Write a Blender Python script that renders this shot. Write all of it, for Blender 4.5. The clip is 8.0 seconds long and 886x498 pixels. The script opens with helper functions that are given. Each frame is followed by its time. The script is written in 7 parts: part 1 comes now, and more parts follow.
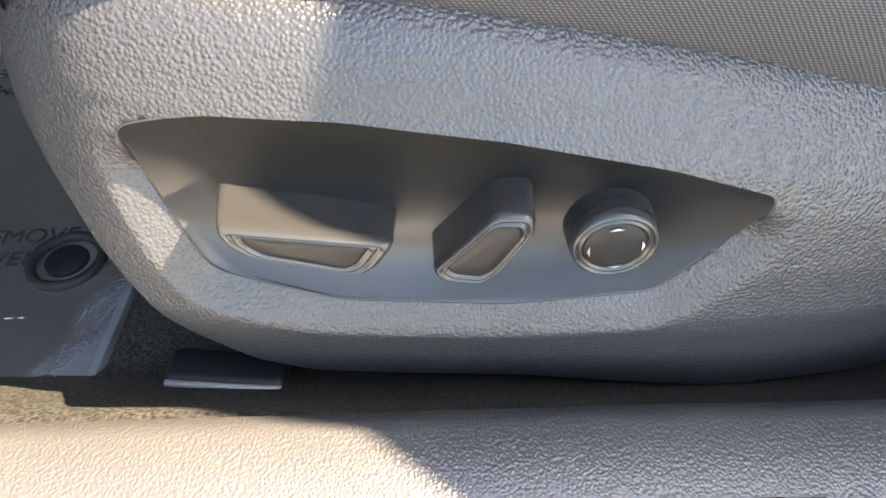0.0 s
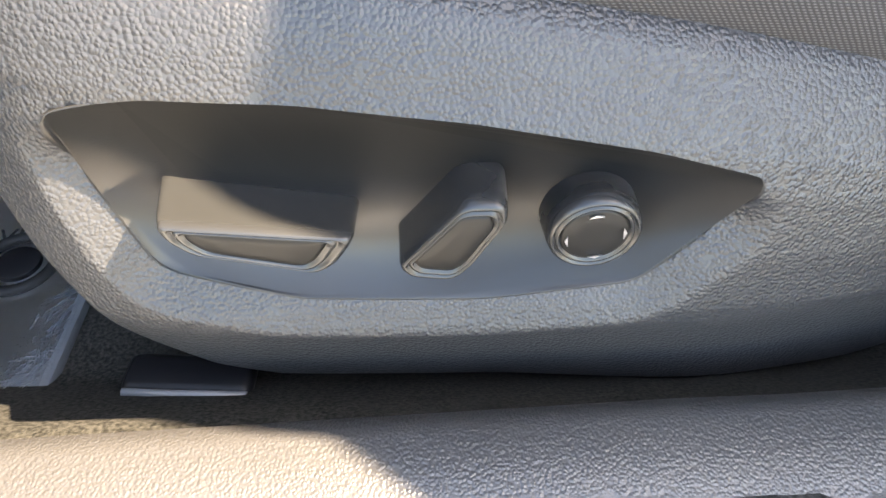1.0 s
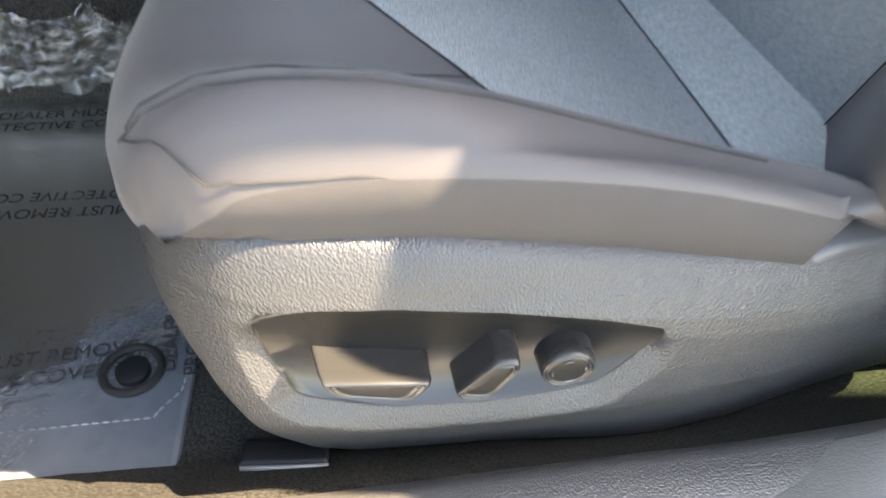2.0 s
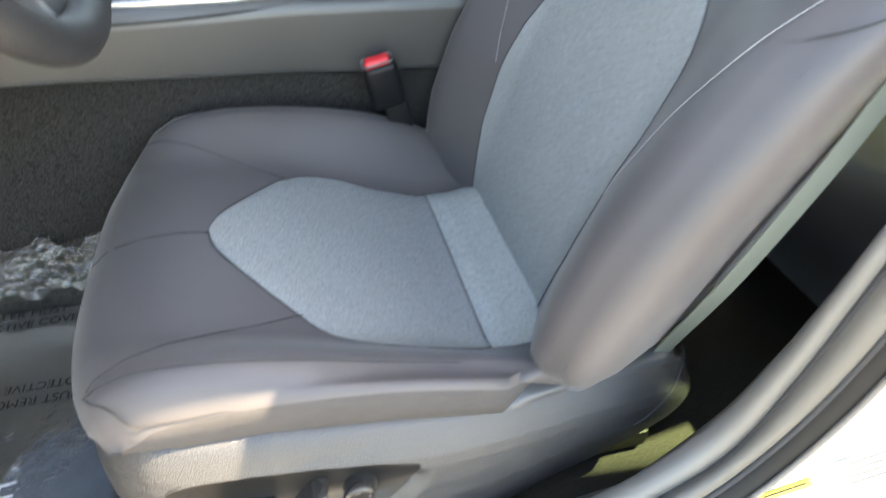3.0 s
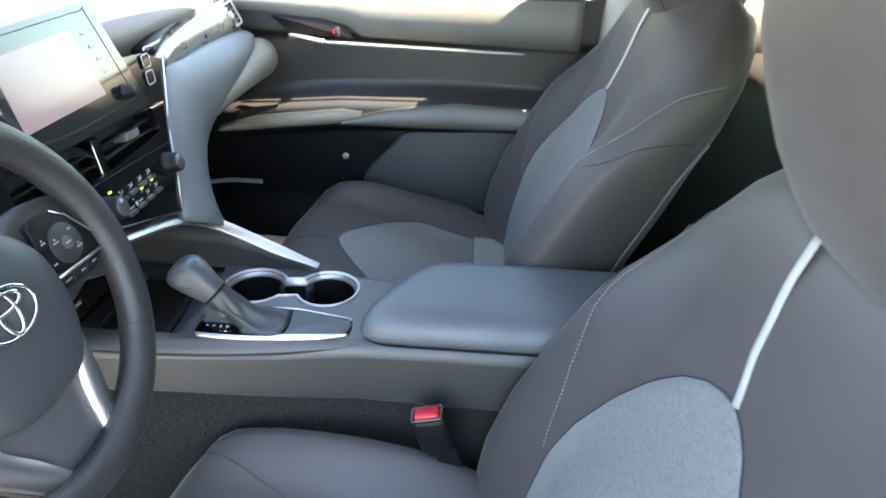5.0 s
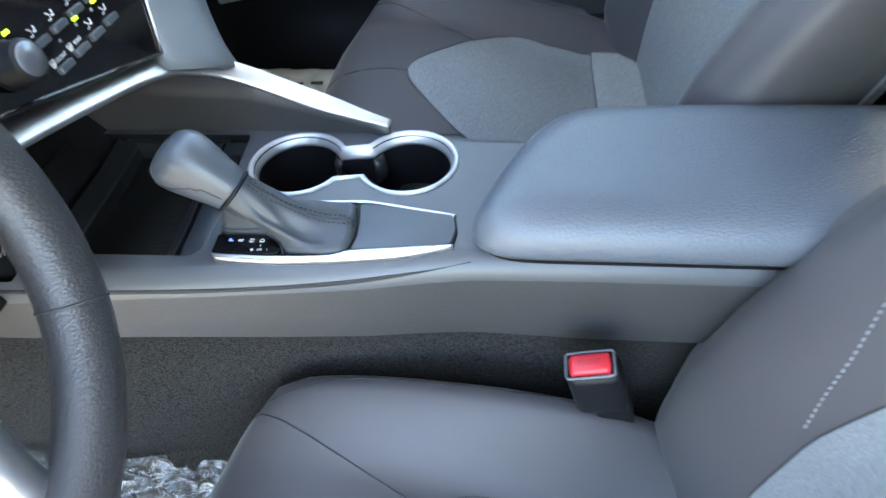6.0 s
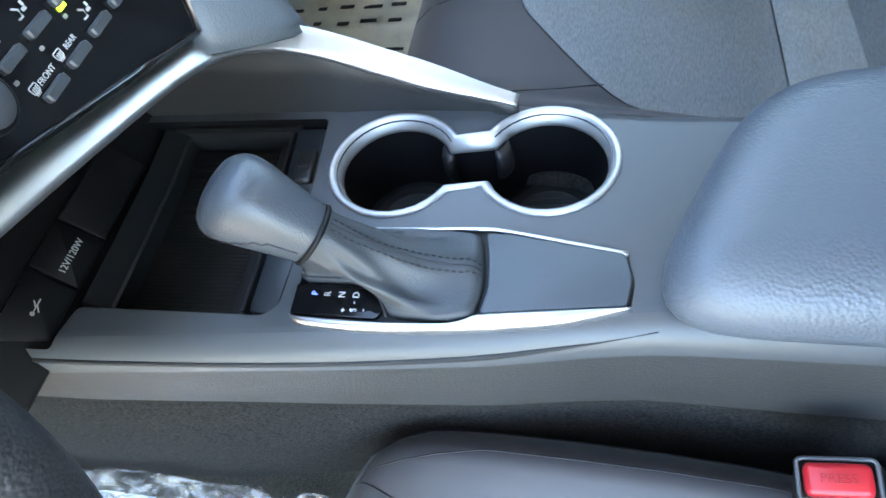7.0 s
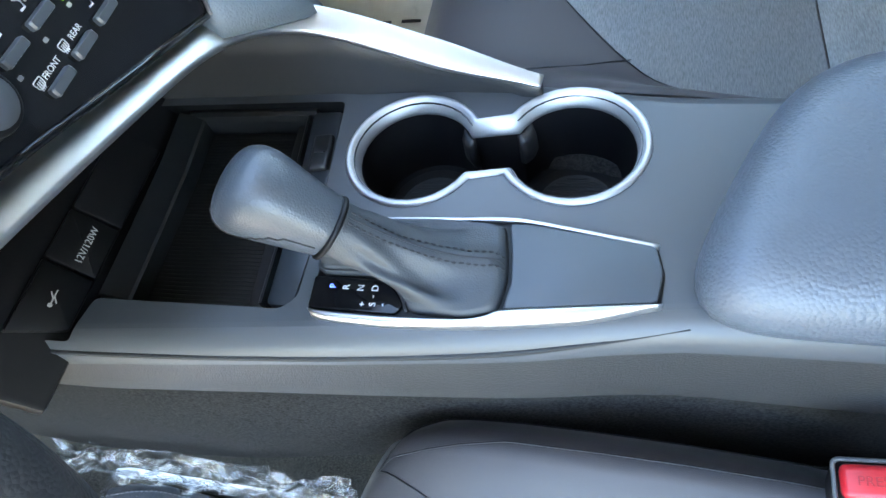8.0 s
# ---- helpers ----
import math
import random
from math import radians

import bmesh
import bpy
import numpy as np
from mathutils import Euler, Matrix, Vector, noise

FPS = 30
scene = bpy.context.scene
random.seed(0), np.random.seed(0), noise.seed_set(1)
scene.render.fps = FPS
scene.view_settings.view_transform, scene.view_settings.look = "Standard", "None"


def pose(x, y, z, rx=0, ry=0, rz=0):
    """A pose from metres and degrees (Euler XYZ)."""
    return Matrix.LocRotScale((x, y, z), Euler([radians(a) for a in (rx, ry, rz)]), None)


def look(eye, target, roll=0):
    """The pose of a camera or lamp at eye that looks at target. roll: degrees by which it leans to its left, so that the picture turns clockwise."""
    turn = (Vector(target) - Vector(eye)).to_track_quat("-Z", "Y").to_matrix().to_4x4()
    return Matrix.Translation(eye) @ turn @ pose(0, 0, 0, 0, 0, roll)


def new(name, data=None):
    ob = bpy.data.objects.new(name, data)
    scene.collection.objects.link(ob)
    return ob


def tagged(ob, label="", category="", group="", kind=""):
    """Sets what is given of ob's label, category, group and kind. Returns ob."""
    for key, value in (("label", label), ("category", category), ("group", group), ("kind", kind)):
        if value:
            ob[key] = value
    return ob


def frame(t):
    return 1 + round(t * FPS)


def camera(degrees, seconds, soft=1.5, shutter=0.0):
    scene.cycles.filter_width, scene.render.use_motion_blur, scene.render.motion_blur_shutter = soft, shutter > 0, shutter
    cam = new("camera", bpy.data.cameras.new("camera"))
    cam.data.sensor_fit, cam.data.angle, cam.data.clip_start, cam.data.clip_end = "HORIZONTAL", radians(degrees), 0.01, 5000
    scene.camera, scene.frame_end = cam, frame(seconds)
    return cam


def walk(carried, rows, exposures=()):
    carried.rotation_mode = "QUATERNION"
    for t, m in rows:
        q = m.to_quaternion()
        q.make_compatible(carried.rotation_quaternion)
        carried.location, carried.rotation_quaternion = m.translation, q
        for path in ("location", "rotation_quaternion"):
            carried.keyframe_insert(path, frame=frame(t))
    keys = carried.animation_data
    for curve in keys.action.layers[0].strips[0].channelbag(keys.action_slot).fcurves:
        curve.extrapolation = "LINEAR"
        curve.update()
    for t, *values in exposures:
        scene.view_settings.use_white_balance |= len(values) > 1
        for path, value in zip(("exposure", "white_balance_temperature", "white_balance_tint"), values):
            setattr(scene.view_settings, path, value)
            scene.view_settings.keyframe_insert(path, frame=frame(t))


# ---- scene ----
cam = camera(71.2, 8.0, shutter=0.3)
PATH = [
    (0, (0.127, 0.049, 0.625), (0.197, 1.416, -0.833), 2.4),
    (0.5, (0.131, 0.06, 0.615), (0.239, 1.411, -0.856), 2.4),
    (1, (0.133, 0.06, 0.613), (0.255, 1.409, -0.859), 2.7),
    (1.2, (0.135, 0.059, 0.615), (0.269, 1.411, -0.852), 3.0),
    (2.3, (0.074, -0.014, 0.813), (0.407, 1.407, -0.555), 5.1),
    (2.5, (0.092, -0.036, 0.85), (0.47, 1.41, -0.479), 5.1),
    (2.8, (0.127, -0.073, 0.938), (0.558, 1.388, -0.358), 5.0),
    (3, (0.17, -0.111, 1.005), (0.607, 1.389, -0.244), 2.9),
    (3.2, (0.203, -0.123, 1.091), (0.663, 1.387, -0.137), 2.9),
    (3.5, (0.253, -0.151, 1.193), (0.691, 1.46, 0.093), 2.5),
    (4, (0.34, -0.148, 1.28), (0.571, 1.659, 0.455), 4.1),
    (4.2, (0.37, -0.12, 1.286), (0.487, 1.729, 0.534), 4.1),
    (5.3, (0.306, 0.164, 1.261), (0.188, 1.822, 0.149), 0.8),
    (5.5, (0.277, 0.231, 1.233), (0.127, 1.808, 0.012), -0.8),
    (6, (0.232, 0.397, 1.127), (0.005, 1.78, -0.299), -5.2),
    (6.5, (0.188, 0.525, 1.079), (-0.164, 1.749, -0.463), -11.8),
    (7, (0.157, 0.584, 1.079), (-0.312, 1.668, -0.535), -17.5),
    (7.5, (0.147, 0.602, 1.076), (-0.361, 1.615, -0.573), -20.0),
    (8, (0.151, 0.603, 1.076), (-0.37, 1.594, -0.581), -21.2),
]
EXPOSURES = [(0, 3.58, 7900, 10), (1.2, 3.62, 8000, 10), (2.5, 3.90, 8900, 8), (3.5, 3.97, 7900, 7), (4.2, 3.70, 7250, 8), (5.5, 4.20, 7450, 9), (6.5, 4.59, 7050, 4), (8, 4.56, 6950, 4)]
walk(cam, [(t, look(eye, target, roll)) for t, eye, target, roll in PATH], EXPOSURES)
# ---- place ----

# ---------------------------------------------------------------- light
SUN = Vector((0.6310, -0.030, 0.7750)).normalized()
world = bpy.data.worlds.new("daylight")
scene.world = world
world.use_nodes = True
wn = world.node_tree.nodes
sky = wn.new("ShaderNodeTexSky")
sky.sky_type, sky.sun_disc = "NISHITA", False
sky.sun_elevation = math.asin(SUN.z)
sky.sun_rotation = math.atan2(SUN.x, SUN.y)
world.node_tree.links.new(sky.outputs[0], wn["Background"].inputs[0])
wn["Background"].inputs[1].default_value = 0.15
sun_data = bpy.data.lights.new("sun", "SUN")
sun_data.energy, sun_data.angle, sun_data.color = 5.5, radians(0.5), (1.0, 0.88, 0.72)
sun = new("sun", sun_data)
sun.matrix_world = look(SUN * 20, (0, 0, 0))

# ---------------------------------------------------------------- tools
def obj(name, verts, faces, mat, parent=None, label="", smooth=True):
    me = bpy.data.meshes.new(name)
    me.from_pydata([tuple(v) for v in verts], [], faces)
    me.validate()
    bm = bmesh.new()
    bm.from_mesh(me)
    bmesh.ops.recalc_face_normals(bm, faces=bm.faces)
    bm.to_mesh(me)
    bm.free()
    if smooth:
        me.shade_smooth()
    me.materials.append(mat)
    ob = new(name, me)
    ob.parent = parent
    if label:
        tagged(ob, label)
    return ob


def part(name, bm, mat, parent=None, label="", smooth=True, angle=40):
    """One bmesh as one mesh object."""
    me = bpy.data.meshes.new(name)
    bmesh.ops.recalc_face_normals(bm, faces=bm.faces)
    if smooth:
        for fc in bm.faces:
            fc.smooth = True
        for e in bm.edges:
            if len(e.link_faces) == 2 and e.calc_face_angle(0) > radians(angle):
                e.smooth = False
    bm.to_mesh(me)
    bm.free()
    me.materials.append(mat)
    ob = new(name, me)
    ob.parent = parent
    if label:
        tagged(ob, label)
    return ob


def thing(name, label, category, at=(0, 0, 0), kind="", group=""):
    ob = new(name)
    ob.location = at
    ob.empty_display_size = 0.05
    return tagged(ob, label, category, group, kind)


def lerp(a, b, t):
    return a + (b - a) * t


def sstep(a, b, x):
    t = min(1.0, max(0.0, (x - a) / (b - a)))
    return t * t * (3 - 2 * t)


def interp(x, xs, ys):
    return float(np.interp(x, xs, ys))


def curve_at(pts, n, closed=False):
    """n points on a smooth curve through pts, at even steps of arc length."""
    p = [Vector(q) for q in pts]
    m = len(p)
    segs = m if closed else m - 1
    fine = []
    for i in range(segs):
        if closed:
            a, b, c, d = p[i - 1], p[i], p[(i + 1) % m], p[(i + 2) % m]
        else:
            b, c = p[i], p[i + 1]
            a = p[i - 1] if i else b * 2 - c
            d = p[i + 2] if i + 2 < m else c * 2 - b
        for k in range(16):
            t = k / 16
            fine.append(0.5 * (2 * b + (c - a) * t + (2 * a - 5 * b + 4 * c - d) * t * t + (3 * b - a - 3 * c + d) * t ** 3))
    fine.append(p[0].copy() if closed else p[-1].copy())
    ln = [0.0]
    for u, v in zip(fine, fine[1:]):
        ln.append(ln[-1] + (v - u).length)
    out, j = [], 0
    for k in range(n):
        want = ln[-1] * k / (n if closed else n - 1)
        while j < len(ln) - 2 and ln[j + 1] < want:
            j += 1
        span = ln[j + 1] - ln[j]
        out.append(fine[j].lerp(fine[j + 1], (want - ln[j]) / span if span else 0))
    return out


def loft_data(rings, closed=True, caps=True):
    verts, faces = [], []
    n = len(rings[0])
    for r in rings:
        verts += [Vector(v) for v in r]
    m = n if closed else n - 1
    for i in range(len(rings) - 1):
        for j in range(m):
            a, b = i * n + j, i * n + (j + 1) % n
            faces.append((a, b, b + n, a + n))
    if caps and closed:
        faces.append(tuple(range(n - 1, -1, -1)))
        faces.append(tuple(range((len(rings) - 1) * n, len(rings) * n)))
    return verts, faces


def loft(name, rings, mat, parent=None, label="", closed=True, caps=True, smooth=True):
    v, f = loft_data(rings, closed, caps)
    return obj(name, v, f, mat, parent, label, smooth)


def frames_along(pts, up=(0, 0, 1), closed=False):
    out, up = [], Vector(up)
    n = len(pts)
    for i, p in enumerate(pts):
        a = pts[i - 1] if (i or closed) else p
        b = pts[(i + 1) % n] if (i < n - 1 or closed) else p
        t = (b - a).normalized()
        s = t.cross(up)
        s = s.normalized() if s.length > 1e-4 else Vector((1, 0, 0))
        out.append((p, t, s, s.cross(t)))
    return out


def sweep(name, pts, section, mat, parent=None, label="", up=(0, 0, 1), closed=False, scale=None, smooth=True):
    """A 2-D section carried along points; section x goes sideways, y upwards."""
    pts = [Vector(p) for p in pts]
    rings = []
    fr = frames_along(pts, up, closed)
    for i, (p, t, s, u) in enumerate(fr):
        k = scale(i / max(1, len(fr) - 1)) if scale else 1.0
        rings.append([p + s * (a * k) + u * (b * k) for a, b in section])
    if closed:
        rings.append(rings[0])
    return loft(name, rings, mat, parent, label, True, not closed, smooth)


def ring2(rx, ry, n=10, power=2.0):
    out = []
    for i in range(n):
        a = 2 * math.pi * i / n
        c, s = math.cos(a), math.sin(a)
        out.append((rx * math.copysign(abs(c) ** (2 / power), c), ry * math.copysign(abs(s) ** (2 / power), s)))
    return out


def tube(name, pts, r, mat, parent=None, label="", n=8, closed=False, scale=None):
    return sweep(name, pts, ring2(r, r, n), mat, parent, label, closed=closed, scale=scale)


def box_bm(size, bevel=0.004, seg=2, m=Matrix.Identity(4)):
    bm = bmesh.new()
    bmesh.ops.create_cube(bm, size=1.0, matrix=Matrix.Diagonal((*size, 1)))
    if bevel:
        bmesh.ops.bevel(bm, geom=bm.edges[:], offset=bevel, segments=seg, profile=0.5, affect="EDGES")
    bmesh.ops.transform(bm, matrix=m, verts=bm.verts)
    return bm


def prism_bm(outline, depth, bevel=0.0, seg=2, m=Matrix.Identity(4)):
    """A 2-D outline in x, y, raised by depth along z, with its upper rim rounded."""
    bm = bmesh.new()
    vs = [bm.verts.new((a, b, 0)) for a, b in outline]
    base = bm.faces.new(vs)
    up = bmesh.ops.extrude_face_region(bm, geom=[base])
    top = [v for v in up["geom"] if isinstance(v, bmesh.types.BMVert)]
    bmesh.ops.translate(bm, verts=top, vec=(0, 0, depth))
    if bevel:
        tset = set(top)
        es = [e for e in bm.edges if e.verts[0] in tset and e.verts[1] in tset]
        bmesh.ops.bevel(bm, geom=es, offset=bevel, segments=seg, profile=0.5, affect="EDGES")
    bmesh.ops.transform(bm, matrix=m, verts=bm.verts)
    return bm


def axes(o, x, y, z):
    """The matrix with these axes and this origin."""
    m = Matrix.Identity(4)
    for i, a in enumerate((x, y, z)):
        a = Vector(a).normalized()
        for k in range(3):
            m[k][i] = a[k]
    m.translation = Vector(o)
    return m


def rounded(pts, r, n=5):
    """A polygon with its corners rounded by the radius r."""
    out = []
    m = len(pts)
    for i in range(m):
        a, b, c = Vector(pts[i - 1]), Vector(pts[i]), Vector(pts[(i + 1) % m])
        k = min(r, 0.45 * (a - b).length, 0.45 * (c - b).length)
        s, e = b + (a - b).normalized() * k, b + (c - b).normalized() * k
        for j in range(n):
            t = j / (n - 1)
            q = s * (1 - t) ** 2 + b * 2 * t * (1 - t) + e * t * t
            out.append((q.x, q.y))
    return out


def outline_at(pts, n, soften=3):
    """n even steps round a closed polygon, slightly softened."""
    p = [Vector((a, b)) for a, b in pts]
    p.append(p[0])
    ln = [0.0]
    for u, v in zip(p, p[1:]):
        ln.append(ln[-1] + (v - u).length)
    out, j = [], 0
    for k in range(n):
        want = ln[-1] * k / n
        while j < len(ln) - 2 and ln[j + 1] <= want:
            j += 1
        span = ln[j + 1] - ln[j]
        out.append(p[j].lerp(p[j + 1], (want - ln[j]) / span if span else 0))
    for _ in range(soften):
        out = [out[i] * 0.5 + (out[i - 1] + out[(i + 1) % n]) * 0.25 for i in range(n)]
    return [(q.x, q.y) for q in out]


def cut(ob, cutters):
    """Takes the volume of the cutters out of ob, for good."""
    for c in cutters:
        md = ob.modifiers.new("cut", "BOOLEAN")
        md.object, md.operation, md.solver = c, "DIFFERENCE", "EXACT"
    bpy.context.view_layer.update()
    me = bpy.data.meshes.new_from_object(ob.evaluated_get(bpy.context.evaluated_depsgraph_get()))
    ob.modifiers.clear()
    ob.data = me
    for c in cutters:
        bpy.data.objects.remove(c, do_unlink=True)
    bm = bmesh.new()
    bm.from_mesh(me)
    for fc in bm.faces:
        fc.smooth = True
    for e in bm.edges:
        if len(e.link_faces) == 2 and e.calc_face_angle(0) > radians(35):
            e.smooth = False
    bm.to_mesh(me)
    bm.free()
    return ob


def stitches(name, pts, mat, parent, step=0.0055, length=0.0036, r=0.0007, label="", normal=(0, 0, 1)):
    """A row of short threads along a line, in one mesh."""
    pts = [Vector(p) for p in pts]
    total = sum((b - a).length for a, b in zip(pts, pts[1:]))
    n = max(2, int(total / step))
    line = curve_at(pts, n)
    verts, faces = [], []
    for i in range(n - 1):
        d = (line[i + 1] - line[i])
        if d.length < 1e-6:
            continue
        d = d.normalized()
        s = d.cross(Vector(normal))
        s = s.normalized() if s.length > 1e-4 else Vector((1, 0, 0))
        u = s.cross(d)
        a, b = line[i], line[i] + d * length
        k = len(verts)
        for q, w in ((a, 0.5), (a.lerp(b, 0.5), 1.0), (b, 0.5)):
            for j in range(5):
                an = 2 * math.pi * j / 5
                verts.append(q + (s * math.cos(an) + u * math.sin(an)) * (r * w * 1.3))
        for h in range(2):
            for j in range(5):
                faces.append((k + h * 5 + j, k + h * 5 + (j + 1) % 5, k + h * 5 + 5 + (j + 1) % 5, k + h * 5 + 5 + j))
    return obj(name, verts, faces, mat, parent, label)


def text_ob(name, body, size, m, mat, parent, label="", extrude=0.0002, align="CENTER"):
    cu = bpy.data.curves.new(name, "FONT")
    cu.body, cu.size, cu.extrude, cu.align_x, cu.align_y = body, size, extrude, align, "CENTER"
    tmp = bpy.data.objects.new(name, cu)
    scene.collection.objects.link(tmp)
    bpy.context.view_layer.update()
    me = bpy.data.meshes.new_from_object(tmp.evaluated_get(bpy.context.evaluated_depsgraph_get()))
    bpy.data.objects.remove(tmp, do_unlink=True)
    me.transform(m)
    me.materials.clear()
    me.materials.append(mat)
    ob = new(name, me)
    ob.parent = parent
    return tagged(ob, label) if label else ob

# ---------------------------------------------------------------- materials
def material(name, color, rough=0.5, metal=0.0, grain=0.0, grain_size=600.0, kind="noise", vary=0.12, vary_size=9.0, spec=0.5, coat=0.0, rough_vary=0.08):
    m = bpy.data.materials.new(name)
    m.use_nodes = True
    nt = m.node_tree
    b = nt.nodes["Principled BSDF"]
    co = nt.nodes.new("ShaderNodeTexCoord")
    ns = nt.nodes.new("ShaderNodeTexNoise")
    ns.inputs["Scale"].default_value, ns.inputs["Detail"].default_value = vary_size, 5
    nt.links.new(co.outputs["Object"], ns.inputs["Vector"])
    mix = nt.nodes.new("ShaderNodeMix")
    mix.data_type = "RGBA"
    mix.inputs[6].default_value = (*[c * (1 - vary) for c in color], 1)
    mix.inputs[7].default_value = (*[min(1, c * (1 + vary)) for c in color], 1)
    if vary > 0.5:
        # pile: strong speckle from tuft to tuft
        sp = nt.nodes.new("ShaderNodeMapRange")
        sp.inputs["From Min"].default_value, sp.inputs["From Max"].default_value = 0.36, 0.66
        nt.links.new(ns.outputs["Fac"], sp.inputs["Value"])
        nt.links.new(sp.outputs[0], mix.inputs[0])
    else:
        nt.links.new(ns.outputs["Fac"], mix.inputs[0])
    nt.links.new(mix.outputs[2], b.inputs["Base Color"])
    mr = nt.nodes.new("ShaderNodeMapRange")
    mr.inputs["To Min"].default_value, mr.inputs["To Max"].default_value = rough - rough_vary, rough + rough_vary
    nt.links.new(ns.outputs["Fac"], mr.inputs["Value"])
    nt.links.new(mr.outputs[0], b.inputs["Roughness"])
    b.inputs["Metallic"].default_value = metal
    b.inputs["Specular IOR Level"].default_value = spec
    b.inputs["Coat Weight"].default_value = coat
    b.inputs["Coat Roughness"].default_value = 0.05
    if grain:
        bump = nt.nodes.new("ShaderNodeBump")
        bump.inputs["Strength"].default_value = grain
        bump.inputs["Distance"].default_value = 0.0006 if kind != "leather" else min(0.0006, 0.42 / grain_size)
        if kind == "leather":
            vo = nt.nodes.new("ShaderNodeTexVoronoi")
            vo.feature = "SMOOTH_F1"
            vo.inputs["Smoothness"].default_value = 0.12
            vo.inputs["Scale"].default_value = grain_size
            wob = nt.nodes.new("ShaderNodeTexNoise")
            wob.inputs["Scale"].default_value, wob.inputs["Detail"].default_value = grain_size * 0.4, 2
            add = nt.nodes.new("ShaderNodeMix")
            add.data_type = "VECTOR"
            add.inputs[0].default_value = 0.70 / grain_size
            nt.links.new(co.outputs["Object"], wob.inputs["Vector"])
            nt.links.new(co.outputs["Object"], add.inputs[4])
            nt.links.new(wob.outputs["Color"], add.inputs[5])
            nt.links.new(add.outputs[1], vo.inputs["Vector"])
            cr = nt.nodes.new("ShaderNodeMapRange")
            cr.inputs["From Max"].default_value = 0.80
            cr.inputs["To Min"].default_value, cr.inputs["To Max"].default_value = 1.0, 0.0
            nt.links.new(vo.outputs["Distance"], cr.inputs["Value"])
            nt.links.new(cr.outputs[0], bump.inputs["Height"])
        elif kind == "knit":
            waves = []
            for ax in ("DIAGONAL", "Z"):
                wv = nt.nodes.new("ShaderNodeTexWave")
                wv.bands_direction = ax
                wv.inputs["Scale"].default_value, wv.inputs["Distortion"].default_value, wv.inputs["Detail Scale"].default_value = grain_size, 1.2, 0.6
                nt.links.new(co.outputs["Object"], wv.inputs["Vector"])
                waves.append(wv)
            w1 = nt.nodes.new("ShaderNodeMath")
            w1.operation = "MULTIPLY"
            nt.links.new(waves[0].outputs["Fac"], w1.inputs[0])
            nt.links.new(waves[1].outputs["Fac"], w1.inputs[1])
            nt.links.new(w1.outputs[0], bump.inputs["Height"])
            m2 = nt.nodes.new("ShaderNodeMix")
            m2.data_type, m2.blend_type = "RGBA", "MULTIPLY"
            m2.inputs[0].default_value = 1.0
            ramp = nt.nodes.new("ShaderNodeMapRange")
            ramp.inputs["To Min"].default_value, ramp.inputs["To Max"].default_value = 0.55, 1.9
            nt.links.new(w1.outputs[0], ramp.inputs["Value"])
            nt.links.new(mix.outputs[2], m2.inputs[6])
            nt.links.new(ramp.outputs[0], m2.inputs[7])
            nt.links.new(m2.outputs[2], b.inputs["Base Color"])
        elif kind == "weave":
            w1 = nt.nodes.new("ShaderNodeTexNoise")
            w1.inputs["Scale"].default_value, w1.inputs["Detail"].default_value = grain_size, 3
            mp = nt.nodes.new("ShaderNodeMapping")
            mp.inputs["Scale"].default_value = (1.0, 0.12, 1.0)
            nt.links.new(co.outputs["Object"], mp.inputs["Vector"])
            nt.links.new(mp.outputs[0], w1.inputs["Vector"])
            nt.links.new(w1.outputs["Fac"], bump.inputs["Height"])
            m2 = nt.nodes.new("ShaderNodeMix")
            m2.data_type, m2.blend_type = "RGBA", "MULTIPLY"
            m2.inputs[0].default_value = 0.75
            ramp = nt.nodes.new("ShaderNodeMapRange")
            ramp.inputs["From Min"].default_value, ramp.inputs["From Max"].default_value = 0.3, 0.7
            ramp.inputs["To Min"].default_value, ramp.inputs["To Max"].default_value = 0.62, 1.28
            nt.links.new(w1.outputs["Fac"], ramp.inputs["Value"])
            nt.links.new(mix.outputs[2], m2.inputs[6])
            nt.links.new(ramp.outputs[0], m2.inputs[7])
            nt.links.new(m2.outputs[2], b.inputs["Base Color"])
        else:
            w1 = nt.nodes.new("ShaderNodeTexNoise")
            w1.inputs["Scale"].default_value, w1.inputs["Detail"].default_value = grain_size, 4
            nt.links.new(co.outputs["Object"], w1.inputs["Vector"])
            nt.links.new(w1.outputs["Fac"], bump.inputs["Height"])
        nt.links.new(bump.outputs[0], b.inputs["Normal"])
    return m


def glow(name, color, strength):
    m = material(name, color, 0.4, vary=0)
    b = m.node_tree.nodes["Principled BSDF"]
    b.inputs["Emission Color"].default_value = (*color, 1)
    b.inputs["Emission Strength"].default_value = strength
    return m


def glass(name, color=(0.9, 0.95, 0.92), rough=0.0):
    m = bpy.data.materials.new(name)
    m.use_nodes = True
    nt = m.node_tree
    out = nt.nodes["Material Output"]
    tr, gl, mx, fr = (nt.nodes.new(k) for k in ("ShaderNodeBsdfTransparent", "ShaderNodeBsdfGlossy", "ShaderNodeMixShader", "ShaderNodeFresnel"))
    tr.inputs[0].default_value = (*color, 1)
    gl.inputs["Roughness"].default_value = rough
    fr.inputs[0].default_value = 1.45
    nt.links.new(fr.outputs[0], mx.inputs[0])
    nt.links.new(tr.outputs[0], mx.inputs[1])
    nt.links.new(gl.outputs[0], mx.inputs[2])
    nt.links.new(mx.outputs[0], out.inputs["Surface"])
    return m


